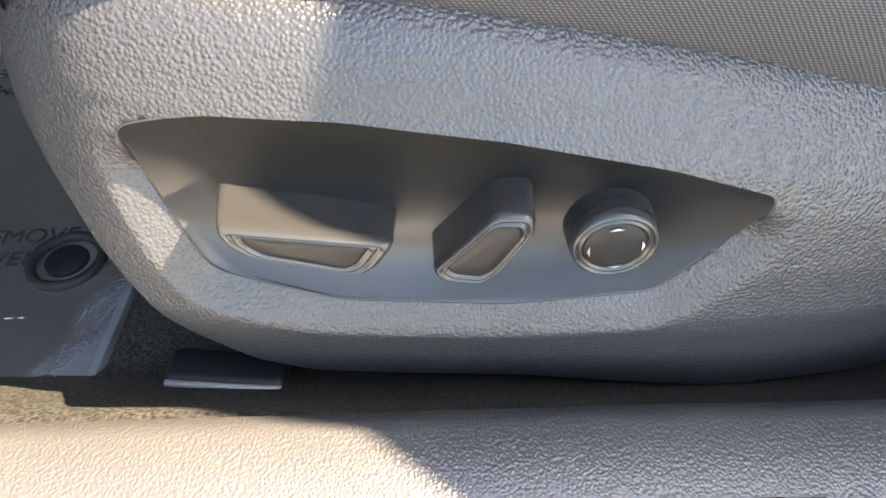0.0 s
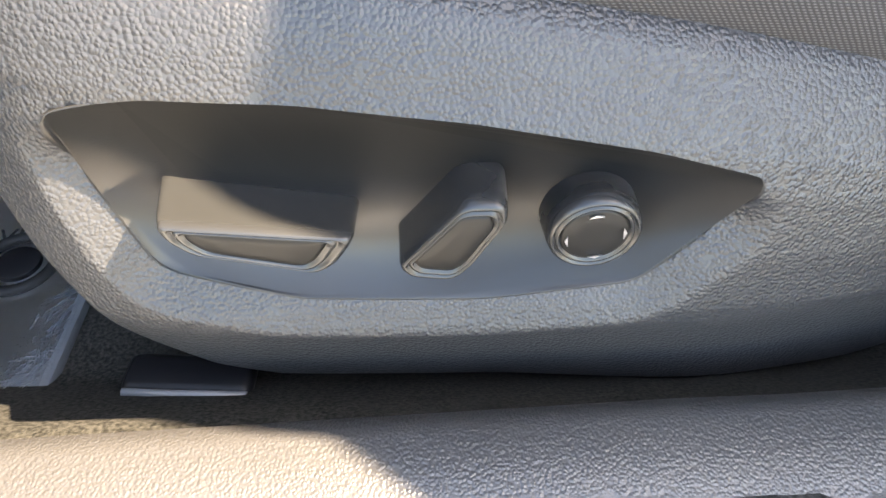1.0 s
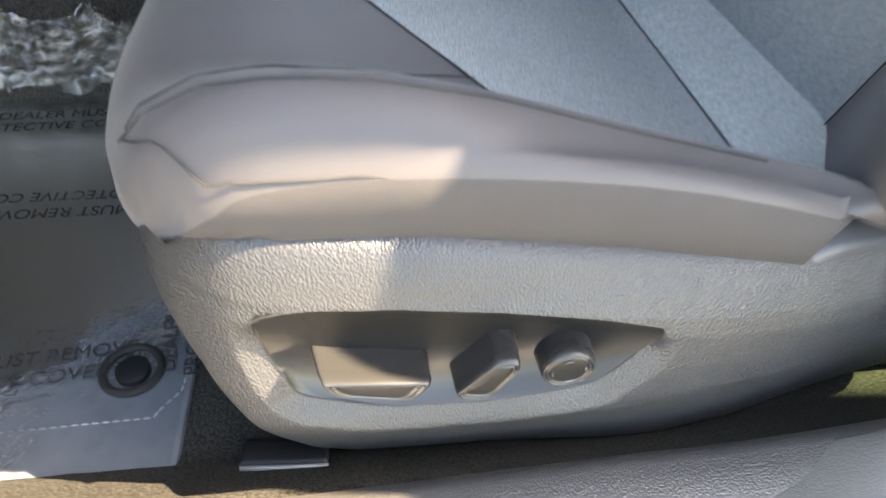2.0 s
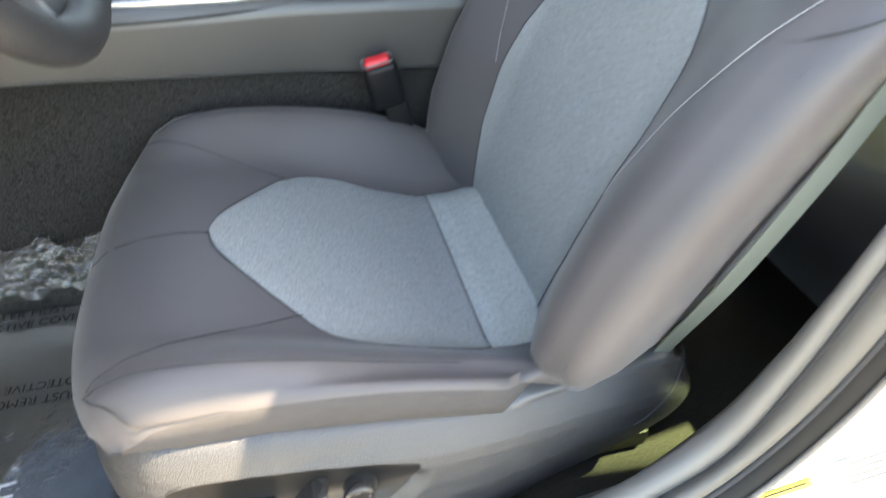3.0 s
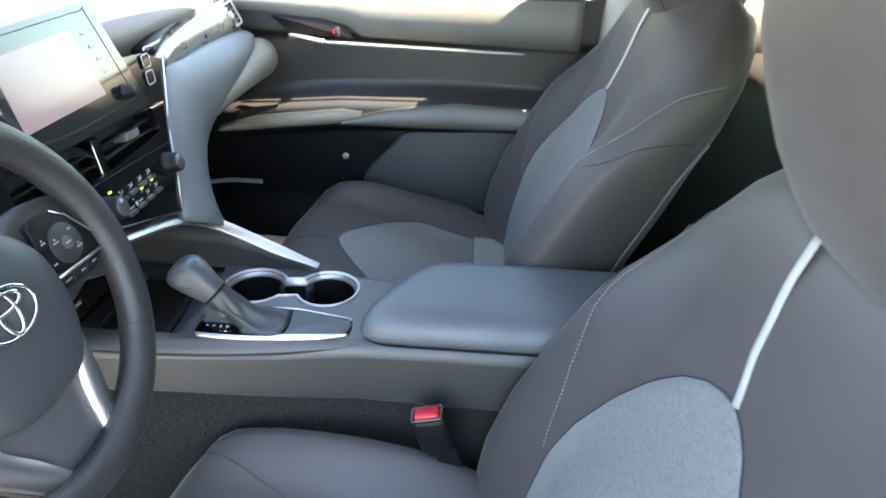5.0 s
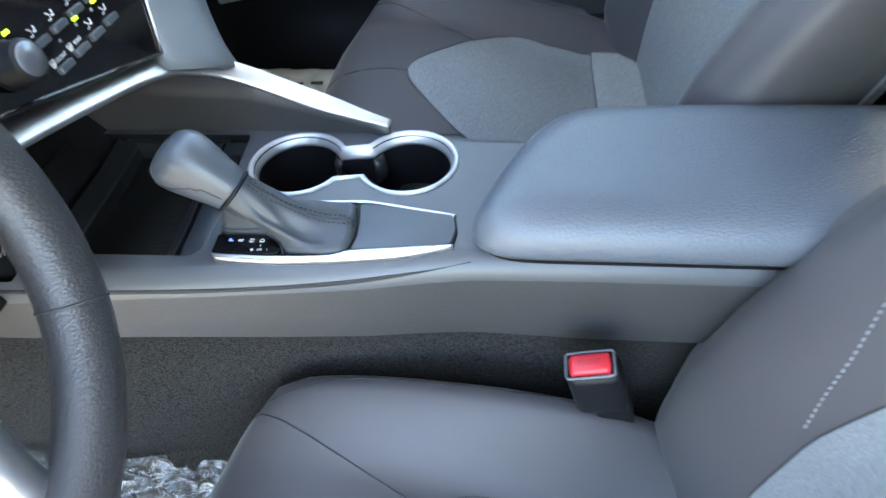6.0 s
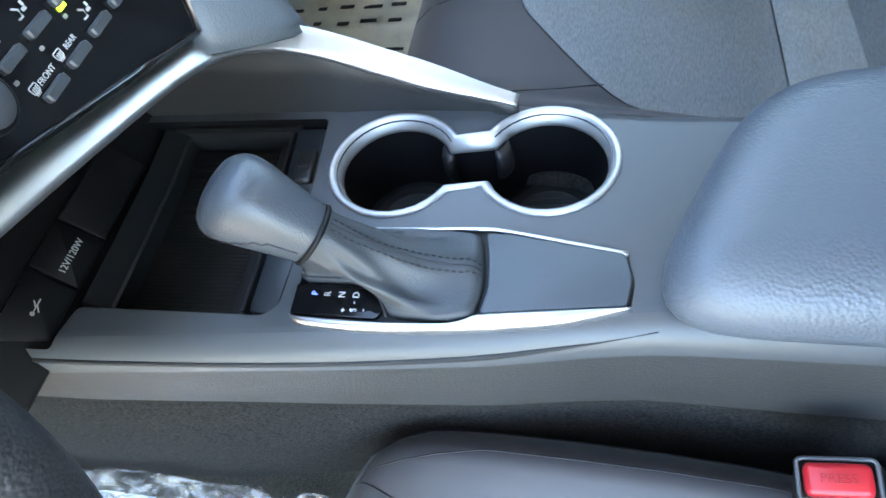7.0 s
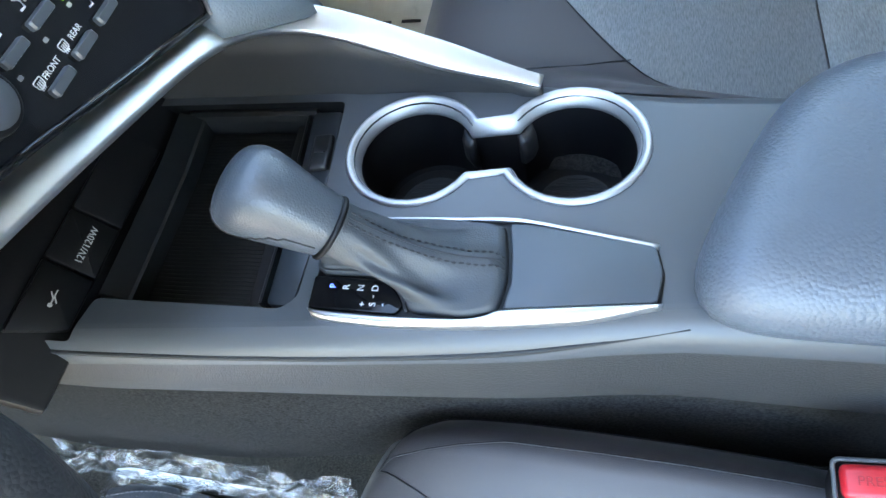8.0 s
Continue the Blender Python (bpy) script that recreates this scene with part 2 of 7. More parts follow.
M_TRIM = material("grained_charcoal_plastic", (0.030, 0.030, 0.032), 0.33, grain=0.72, grain_size=660, kind="leather")
M_CONSOLE = material("console_plastic", (0.066, 0.070, 0.076), 0.40, grain=0.14, grain_size=1700, vary=0.06)
# console plastic darkened to stand for shade under the arch
M_ARCHSHADE = material("shaded_arch_plastic", (0.026, 0.026, 0.028), 0.42, grain=0.14, grain_size=1700)
M_TRIM_FINE = material("fine_charcoal_plastic", (0.047, 0.048, 0.052), 0.40, grain=0.12, grain_size=1800)
M_SILL = material("grained_sill_plastic", (0.046, 0.044, 0.044), 0.34, grain=0.50, grain_size=720, kind="leather", spec=0.8)
M_SOFT = material("charcoal_leatherette", (0.058, 0.053, 0.056), 0.50, spec=0.36, grain=0.18, grain_size=1500, vary=0.1)
M_SOFT.node_tree.nodes["Principled BSDF"].inputs["Sheen Weight"].default_value = 0.12
M_SOFT.node_tree.nodes["Principled BSDF"].inputs["Sheen Roughness"].default_value = 0.4
M_ARM = material("armrest_leatherette", (0.090, 0.102, 0.120), 0.36, grain=0.55, grain_size=430, kind="leather")
M_FABRIC = material("grey_woven_fabric", (0.175, 0.185, 0.188), 0.9, grain=0.6, grain_size=1100, kind="weave", spec=0.2)
# the same weave, lightened as a surface facing the sky
M_FABRIC_LIT = material("skylit_woven_fabric", (0.235, 0.248, 0.25), 0.9, grain=0.6, grain_size=1100, kind="weave", spec=0.2)
M_SIDE = material("dark_knit_fabric", (0.050, 0.047, 0.048), 0.8, grain=0.4, grain_size=330, kind="knit", spec=0.3)
M_PIPE = material("light_grey_piping", (0.34, 0.35, 0.35), 0.7)
M_THREAD = material("pale_thread", (0.27, 0.27, 0.28), 0.8)
M_WELT = material("grey_welt", (0.13, 0.13, 0.14), 0.6)
M_SEAM = material("dark_seam", (0.02, 0.02, 0.022), 0.8)
M_SILVER = material("satin_silver", (0.58, 0.58, 0.59), 0.36, metal=1.0, grain=0.03, grain_size=2500, vary=0.04, rough_vary=0.04)
M_RIMMETAL = material("matte_rim_metal", (0.50, 0.50, 0.505), 0.50, metal=0.85, grain=0.03, grain_size=2500, vary=0.04, rough_vary=0.03)
M_SATIN = material("satin_strip", (0.56, 0.56, 0.565), 0.42, metal=1.0, grain=0.03, grain_size=2500, vary=0.04, rough_vary=0.04)
M_CHROME = material("chrome", (0.85, 0.85, 0.86), 0.1, metal=1.0, vary=0.02, rough_vary=0.02)
M_BLACK = material("black_plastic", (0.005, 0.005, 0.006), 0.48, spec=0.22, grain=0.06, grain_size=1500)
M_RUBBER = material("black_rubber", (0.007, 0.007, 0.007), 0.65, spec=0.3, grain=0.1, grain_size=900)
M_PIANO = material("gloss_black_panel", (0.006, 0.006, 0.007), 0.05, vary=0.0, spec=0.35, coat=0.0, rough_vary=0.01)
M_CARPET = material("dark_carpet", (0.020, 0.0190, 0.0183), 0.95, grain=1.0, grain_size=500, vary=0.54, vary_size=420, spec=0.1)
M_FLOOR = material("cabin_carpet", (0.027, 0.0255, 0.0225), 0.95, grain=1.0, grain_size=600, vary=0.60, vary_size=520, spec=0.1)
M_MAT = material("carpet_mat_under_film", (0.095, 0.102, 0.112), 0.8, grain=0.5, grain_size=700, vary=0.35, vary_size=60)
M_DASH = material("grey_dash_plastic", (0.095, 0.110, 0.122), 0.5, grain=0.25, grain_size=600, kind="leather")
M_DASHTOP = material("dash_top_plastic", (0.12, 0.12, 0.117), 0.6, grain=0.3, grain_size=500, kind="leather")
M_PAD = material("door_pad", (0.135, 0.138, 0.128), 0.55, grain=0.25, grain_size=600, kind="leather")
M_WHITE = material("white_paint", (0.8, 0.8, 0.8), 0.2, vary=0.02, coat=0.6)
M_RED = material("red_button", (0.55, 0.02, 0.03), 0.35, grain=0.05)
M_DOOR = material("dark_door_plastic", (0.017, 0.017, 0.018), 0.45, grain=0.3, grain_size=500, kind="leather")
M_PRINT = material("white_print", (0.75, 0.75, 0.75), 0.5, vary=0.0)
M_INK = material("dark_print", (0.012, 0.012, 0.014), 0.5, vary=0.0)
M_GREYINK = material("grey_print_bars", (0.22, 0.21, 0.19), 0.6, vary=0.05)
M_GLASS = glass("clear_glass")
M_DARKGLASS = glass("sun_blocking_glass", (0.16, 0.19, 0.16))
M_TINT = glass("green_tinted_glass", (0.72, 0.86, 0.70))

# ---------------------------------------------------------------- ground, floor, body shell
CY = 0.85          # the car's middle
gv, gf = [], []
N = 12
for i in range(N + 1):
    for j in range(N + 1):
        a, b = (i / N * 2 - 1), (j / N * 2 - 1)
        gv.append((math.copysign(abs(a) ** 3, a) * 900, math.copysign(abs(b) ** 3, b) * 900, 0.02 * noise.noise((a * 5, b * 5, 0))))
for i in range(N):
    for j in range(N):
        k = i * (N + 1) + j
        gf.append((k, k + 1, k + N + 2, k + N + 1))
M_GROUND = material("worn_asphalt", (0.13, 0.128, 0.122), 0.85, grain=0.4, grain_size=40, vary=0.15, vary_size=0.6)
tagged(obj("ground", gv, gf, M_GROUND), "sunlit worn grey asphalt lot round the parked car", "ground", kind="structure")


def sheet(name, fn, nu, nv, mat, parent=None, label="", thick=0.0):
    """A surface from fn(u, v), 0 to 1 each; thick gives it a body."""
    v = [Vector(fn(i / nu, j / nv)) for i in range(nu + 1) for j in range(nv + 1)]
    f = []
    for i in range(nu):
        for j in range(nv):
            k = i * (nv + 1) + j
            f.append((k, k + 1, k + nv + 2, k + nv + 1))
    ob = obj(name, v, f, mat, parent, label)
    if thick:
        md = ob.modifiers.new("thickness", "SOLIDIFY")
        md.thickness, md.offset = thick, 0
    return ob


# cabin floor: flat wells, raised tunnel, toe board rising ahead
def floor_at(x, y):
    z = 0.318
    z += 0.10 * sstep(-0.42, -0.75, x)
    z += 0.20 * sstep(-0.60, -1.1, x)
    z += 0.14 * (1 - sstep(0.10, 0.17, abs(y - CY)))
    z += 0.062 * min(1.0, max(0.0, (0.236 - y) / 0.062)) + 0.05 * sstep(1.46, 1.53, y)
    return z


tagged(sheet("floor", lambda u, v: (lerp(-1.1, 1.7, u), lerp(0.12, 1.58, v), floor_at(lerp(-1.1, 1.7, u), lerp(0.12, 1.58, v)) + 0.0012 * noise.noise((u * 400, v * 220, 0))), 200, 120, M_FLOOR, thick=0.01),
       "dark grey cut-pile carpet of the cabin floor", "carpet", kind="structure")

# driver's door sill: grained scuff trim
sill_sec = [(0.171, 0.335), (0.172, 0.374), (0.168, 0.386), (0.157, 0.391), (0.13, 0.386), (0.09, 0.372), (0.078, 0.366), (0.074, 0.355), (0.074, 0.33), (0.12, 0.32)]


def sill_ring(x):
    k = sstep(0.28, 0.56, x)
    d = interp(x, [-0.1, 0.0, 0.25], [0.004, 0.007, 0.014])
    return [(x, y + (d if y > 0.12 else 0.0), z + 0.03 * k) for y, z in sill_sec]


tagged(loft("sill_trim", [sill_ring(x) for x in np.linspace(-0.9, 1.6, 60)], M_SILL), "grained charcoal plastic scuff trim along the door sill", "sill trim", kind="structure")
# white outer sill and jamb
tagged(loft("sill_panel", [[(x, y, z) for y, z in ((0.070, 0.36), (0.055, 0.375), (0.0, 0.37), (-0.04, 0.34), (-0.06, 0.25), (-0.05, 0.18), (0.07, 0.18))] for x in (-1.2, -0.4, 0.4, 1.7)], M_WHITE, smooth=False),
       "white painted outer sill of the car body", "car body", kind="structure")

# B-pillar: trim, seals and jamb, each between two rising edges
pillar = thing("b_pillar", "grey-trimmed pillar with black door seals and white painted jamb", "car pillar", (0.6, 0.1, 0.4), kind="structure")


def under(ob, parent):
    """Parent keeping the world place."""
    ob.parent = parent
    ob.matrix_parent_inverse = Matrix.Translation(-parent.location)
    return ob


# edges from the cabin outwards: trim's inner edge, groove, seal's outer edge, start of the paint
EDGE_IN = [(0.10, 0.176, 0.366), (0.22, 0.184, 0.370), (0.35, 0.176, 0.386), (0.438, 0.164, 0.442), (0.515, 0.160, 0.52), (0.552, 0.160, 0.61), (0.588, 0.160, 0.75), (0.612, 0.161, 0.87), (0.624, 0.166, 0.96), (0.650, 0.169, 1.07), (0.668, 0.178, 1.20), (0.703, 0.250, 1.32)]
EDGE_GR = [(0.10, 0.105, 0.376), (0.22, 0.110, 0.380), (0.35, 0.125, 0.395), (0.440, 0.135, 0.436), (0.525, 0.138, 0.500), (0.562, 0.140, 0.60), (0.585, 0.140, 0.74), (0.612, 0.142, 0.87), (0.624, 0.149, 0.95), (0.655, 0.158, 1.06), (0.690, 0.172, 1.20), (0.720, 0.242, 1.32)]
EDGE_SE = [(0.10, 0.070, 0.366), (0.22, 0.078, 0.372), (0.35, 0.098, 0.388), (0.442, 0.114, 0.430), (0.530, 0.121, 0.495), (0.577, 0.120, 0.60), (0.604, 0.120, 0.74), (0.627, 0.122, 0.87), (0.638, 0.127, 0.95), (0.670, 0.142, 1.06), (0.710, 0.164, 1.20), (0.742, 0.236, 1.32)]
EDGE_WH = [(0.10, 0.050, 0.350), (0.22, 0.055, 0.356), (0.35, 0.075, 0.380), (0.452, 0.098, 0.425), (0.540, 0.105, 0.490), (0.590, 0.105, 0.60), (0.616, 0.105, 0.74), (0.637, 0.106, 0.87), (0.648, 0.110, 0.95), (0.682, 0.127, 1.06), (0.724, 0.170, 1.20), (0.758, 0.230, 1.32)]
NP = 70
e_in, e_gr, e_se, e_wh = (curve_at(e, NP) for e in (EDGE_IN, EDGE_GR, EDGE_SE, EDGE_WH))


def band(name, a, b, mat, label, bulge, depth=0.012, k0=0, k1=70):
    """A rounded strip between two edges, with a body behind it."""
    rings = []
    for k in range(k0, k1):
        p, q = a[k], b[k]
        t = (a[min(NP - 1, k + 1)] - a[max(0, k - 1)]).normalized()
        n = t.cross(q - p).normalized()
        if n.dot(Vector((-0.5, -0.85, 0.1))) < 0:
            n = -n
        swell = bulge * lerp(0.2, 1.0, sstep(0.385, 0.46, p.z))
        row = [p.lerp(q, u) + n * swell * (1 - abs(2 * u - 1) ** 2.4) for u in (0.0, 0.05, 0.12, 0.22, 0.35, 0.5, 0.65, 0.78, 0.88, 0.95, 1.0)]
        rings.append(row + [q - n * depth, p - n * depth])
    return under(loft(name, rings, mat, None, label), pillar)


M_PILLAR = material("pillar_trim", (0.11, 0.104, 0.096), 0.42, grain=0.3, grain_size=700, kind="leather")
SPLIT = next(k for k in range(NP) if e_in[k].z > 0.935)
band("inner_trim", e_in, e_gr, M_PILLAR, "warm grey plastic pillar and sill trim", 0.011, k1=SPLIT + 1)
band("upper_trim", e_in, e_gr, material("light_pillar_trim", (0.24, 0.24, 0.235), 0.6, grain=0.15, grain_size=700), "light grey upper pillar trim", 0.010, 0.03, k0=SPLIT)
band("door_seal", e_gr, e_se, material("seal_rubber", (0.095, 0.088, 0.078), 0.6, grain=0.1, grain_size=900, spec=0.4), "rounded grey rubber door seal", 0.012)
band("seal_lip", e_se, e_wh, M_RUBBER, "black outer seal lip", 0.003)
under(tube("joint", [p + Vector((-0.001, -0.0015, 0)) for p in e_gr], 0.0028, M_SEAM, None, "dark joint beside the seal"), pillar)
under(tube("joint", [p + Vector((-0.001, -0.0015, 0)) for p in e_se], 0.0032, M_SEAM, None, "dark joint beside the seal"), pillar)
under(tube("paint_edge", [p + Vector((0.0, -0.002, 0)) for p in e_wh], 0.0030, M_PILLAR, None, "slim grey edge of the seal"), pillar)
# post added out of sight to stop sun passing behind the pillar
under(loft("sun_stop", [[p + Vector(q) for q in ((0.03, 0.0, 0), (0.11, -0.01, 0), (0.11, 0.03, 0), (0.03, 0.03, 0))] for p in e_in[SPLIT - 4:]], M_BLACK, None, "hidden black post added to block the sun"), pillar)
jamb = []
for p in e_wh[18:]:
    jamb.append([p + Vector((-0.002, 0.012, 0)), p + Vector((0.008, -0.004, -0.006)), p + Vector((0.03, -0.010, -0.02)), p + Vector((0.12, -0.030, -0.06)), p + Vector((0.22, -0.030, -0.10)), p + Vector((0.22, 0.03, -0.10)), p + Vector((0.05, 0.03, -0.02))])
M_JAMB = material("jamb_paint", (0.66, 0.66, 0.65), 0.3, vary=0.03, coat=0.3)
under(loft("jamb", jamb, M_JAMB, None, "white painted door jamb"), pillar)
# latch striker, bolt and label on the jamb
def on_jamb(z, u):
    p = min(e_wh, key=lambda q: abs(q.z - z))
    return p + Vector((lerp(0.03, 0.12, u), lerp(-0.010, -0.030, u), lerp(-0.02, -0.06, u)))
under(part("bolt", prism_bm([(0.012 * math.cos(t), 0.012 * math.sin(t)) for t in np.linspace(0, 2 * math.pi, 6, endpoint=False)], 0.006, 0.001, m=axes(on_jamb(0.78, 0.05) , (1, 0, 0), (0, 0, 1), (0, -1, 0))), M_SILVER), pillar)
lx = Vector((0.0368, -0.0051, 0.0209)).normalized()
ln = lx.cross(Vector((0.0006, 0.0035, 0.0406))).normalized()
ln = -ln if ln.y > 0 else ln
ly = ln.cross(lx)
lm = axes(Vector((0.5655, 0.1000, 0.4955)) + ln * 0.0016, lx, ly, ln)
under(part("label_band", box_bm((0.050, 0.013, 0.0008), 0, 1, lm), material("yellow_print", (0.7, 0.55, 0.05), 0.5, vary=0.02), None, "yellow strip of the label"), pillar)
under(part("label_line", box_bm((0.040, 0.0022, 0.0006), 0, 1, lm @ Matrix.Translation((0.0, 0.0015, 0.0008))), M_INK), pillar)
lm2 = axes(Vector((0.6400, 0.0885, 0.5300)) + ln * 0.0020, lx, ly, ln)
under(part("label", box_bm((0.075, 0.050, 0.0008), 0, 1, lm2), material("label_paper", (0.55, 0.52, 0.44), 0.6, vary=0.04), None, "cream paper label"), pillar)
for k in range(4):
    under(part("label_line", box_bm((0.058 - 0.012 * (k % 2), 0.004, 0.0006), 0, 1, lm2 @ Matrix.Translation((-0.004 * (k % 2), 0.016 - 0.0105 * k, 0.0008))), M_GREYINK), pillar)
# pressed ring in the paint round the latch bolt
sc = Vector((0.6723, 0.0883, 0.6829))
for r in (0.020, 0.012):
    under(tube("pressed_ring", [sc + lx * (r * math.cos(t)) + ly * (r * math.sin(t)) for t in np.linspace(0, 2 * math.pi, 32, endpoint=False)], 0.0016, M_JAMB, closed=True), pillar)
# roof, with the rails and pillars that shade the cabin
roof_v = lambda u, v: (lerp(0.05, 1.50, u), lerp(CY - 0.60, CY + 0.56, v), 1.425 - 0.04 * (2 * v - 1) ** 2 - 0.03 * sstep(0.35, 0, u) - 0.04 * sstep(0.7, 1, u))
tagged(sheet("ceiling", roof_v, 24, 16, material("headliner", (0.74, 0.73, 0.70), 0.9, grain=0.3, grain_size=900), thick=0.05), "pale grey fabric headliner under the roof", "headliner", kind="structure")


def rail(name, pts, rx, ry, mat, label, cat):
    return tagged(sweep(name, curve_at(pts, 24), ring2(rx, ry, 12, 3), mat), label, cat, kind="structure")


for sgn, nm in ((-1, "driver"), (1, "passenger")):
    yy = lambda d: CY + sgn * d
    ro = 0.612 if sgn < 0 else 0.575
    rail("roof_rail", [(-0.10, yy(ro), 1.345), (0.1, yy(ro), 1.375), (0.6, yy(ro), 1.395), (1.2, yy(ro - 0.005), 1.37), (1.6, yy(0.54), 1.28)], 0.034, 0.045, M_WHITE, "white painted roof side rail over the doors", "roof rail")
    rail("a_pillar", [(-0.08, yy(0.575), 1.35), (-0.55, yy(0.63), 1.20), (-1.10, yy(0.70), 1.02)], 0.035, 0.045, material("a_pillar_trim", (0.4, 0.4, 0.38), 0.6), "pale grey windscreen pillar", "car pillar")
# driver's door, swung wide open on its front hinges
# unseen; added to cut the light entering from the front left
open_door = thing("door_driver", "open driver's door with a dark inner panel", "car door", (-0.62, 0.04, 0.35), kind="structure")
dm = axes((-0.62, 0.04, 0.0), (-0.36, -0.93, 0), (0.93, -0.36, 0), (0, 0, 1))
under(loft("outer_skin", [[dm @ Vector((u, v, z)) for v, z in ((-0.075, 0.26), (-0.12, 0.45), (-0.125, 0.75), (-0.09, 1.02), (-0.05, 1.05), (-0.04, 0.26))] for u in np.linspace(0.0, 1.02, 10)], M_WHITE, None, "white painted outer skin"), open_door)
under(loft("inner_panel", [[dm @ Vector((u, v, z)) for v, z in ((-0.038, 0.27), (0.0, 0.30), (0.012, 0.55), (0.05, 0.68), (0.048, 0.74), (0.004, 0.78), (0.0, 1.02), (-0.038, 1.05))] for u in np.linspace(0.01, 1.0, 10)], M_DOOR, None, "dark grained inner panel with an armrest"), open_door)
# rear doors, windscreen and rear end close the shell
body = material("body_inner", (0.06, 0.06, 0.062), 0.6, grain=0.2, grain_size=500)
tagged(part("rear_door", box_bm((0.95, 0.10, 0.62), 0.02, 2, Matrix.Translation((1.16, 0.06, 0.70))), M_WHITE), "white closed rear door with dark inner side", "car door", kind="structure")
tagged(part("rear_bulkhead", box_bm((0.05, 1.4, 0.75), 0.02, 2, Matrix.Translation((1.72, CY, 0.70))), body), "dark rear shelf and bulkhead behind the bench", "bulkhead", kind="structure")
tagged(part("front_bulkhead", box_bm((0.05, 1.5, 0.75), 0.02, 2, Matrix.Translation((-1.12, CY, 0.62))), body), "dark bulkhead ahead of the footwells", "bulkhead", kind="structure")
# rear pane added; tint set dark to keep the sun off the bench
tagged(sheet("window_4", lambda u, v: (lerp(1.49, 1.86, u), lerp(0.28, 1.42, v), lerp(1.39, 1.07, u)), 4, 8, M_DARKGLASS, thick=0.004), "rear window, darkened to block the sun", "window", kind="structure")

# ---------------------------------------------------------------- front seats
SEAT_CX = [-0.075, -0.06, -0.035, 0.0, 0.04, 0.09, 0.15, 0.21, 0.28, 0.34, 0.39, 0.43]
SEAT_HC = [0.502, 0.546, 0.568, 0.578, 0.581, 0.574, 0.558, 0.535, 0.510, 0.494, 0.496, 0.504]
SEAT_HB = [0.512, 0.558, 0.590, 0.606, 0.612, 0.614, 0.603, 0.586, 0.568, 0.552, 0.534, 0.520]
SEAT_HI = [0.512, 0.558, 0.590, 0.606, 0.612, 0.615, 0.613, 0.607, 0.594, 0.576, 0.548, 0.524]   # the fuller inner bolster


def front_bend(x, s):
    """The front edge runs back towards the bolsters."""
    return 0.050 * (abs(s) / 0.25) ** 3.6 * (1 - sstep(-0.075, 0.10, x))


def cush_h(x, s):
    """Height of the cushion's upper surface."""
    hc, hb = interp(x, SEAT_CX, SEAT_HC), interp(x, SEAT_CX, SEAT_HI if s > 0 else SEAT_HB)
    k = sstep(0.146, 0.234, abs(s))
    roll = 0.014 * max(0.0, (abs(s) - 0.229) / 0.014) ** 2
    return lerp(hc, hb, k) - roll


def cush_point(x, s, off=0.0):
    return Vector((x + front_bend(x, s), s, cush_h(x, s) + off))


INS = curve_at([(0.070, 0.0, 0), (0.0715, 0.012, 0), (0.080, 0.034, 0), (0.10, 0.062, 0), (0.13, 0.100, 0), (0.16, 0.134, 0), (0.185, 0.156, 0), (0.215, 0.169, 0), (0.26, 0.174, 0), (0.353, 0.172, 0)], 60)
INS_X, INS_H = [p.x for p in INS], [max(0.0, p.y) for p in INS]


def cush_on(x, s, off=0.0):
    """The cushion's upper surface at a true depth x."""
    q = x
    for _ in range(12):
        q += 0.6 * (x - q - front_bend(q, s))
    return cush_point(q, s, off)


def ins_half(x, w=-1):
    """Half width of the seat insert; the inner side (w > 0) is the narrower."""
    return interp(x, INS_X, INS_H) - (interp(x, [0.15, 0.185, 0.215, 0.26, 0.353], [0, 0.007, 0.014, 0.021, 0.027]) if w > 0 else 0.0)


# backrest: front middle line, by height
BK_Z = [0.455, 0.50, 0.56, 0.62, 0.70, 0.78, 0.86, 0.92, 0.98, 1.03, 1.065, 1.092]
BK_X = [0.418, 0.424, 0.436, 0.452, 0.477, 0.512, 0.548, 0.576, 0.592, 0.604, 0.616, 0.640]
BK_W = [0.235, 0.258, 0.270, 0.277, 0.281, 0.284, 0.284, 0.280, 0.267, 0.238, 0.203, 0.160]
BK_F = [0.018, 0.042, 0.062, 0.068, 0.066, 0.060, 0.050, 0.036, 0.018, 0.008, 0.003, 0.0]
BK_T = [0.09, 0.11, 0.125, 0.13, 0.135, 0.135, 0.13, 0.13, 0.135, 0.135, 0.125, 0.08]


def back_x(z, s):
    """Depth of the backrest's front surface."""
    c, w, f = interp(z, BK_Z, BK_X), interp(z, BK_Z, BK_W), interp(z, BK_Z, BK_F)
    a = abs(s) / w
    up = sstep(0.84, 0.99, z)
    return c - f * sstep(0.42, 0.86, a) + lerp(0.02 * sstep(0.86, 1.0, a), 0.055 * a ** 3.2, up)


def flare(z):
    """How wide the flank is by depth: drawn in behind the bolsters, full at the shoulders."""
    u = sstep(0.80, 0.95, z)
    return tuple((k, lerp(a, b, u)) for k, a, b in ((0.12, 1.02, 1.012), (0.35, 0.985, 1.005), (0.65, 0.90, 0.965), (0.88, 0.80, 0.88)))


def back_point(z, s, off=0.0):
    return Vector((back_x(z, s) - off, s, z))


def bins_half(z):
    return interp(z, [0.46, 0.52, 0.60, 0.68, 0.74, 0.80, 0.85, 0.885, 0.905, 0.914, 0.918], [0.118, 0.132, 0.148, 0.155, 0.152, 0.136, 0.108, 0.076, 0.046, 0.022, 0.0])


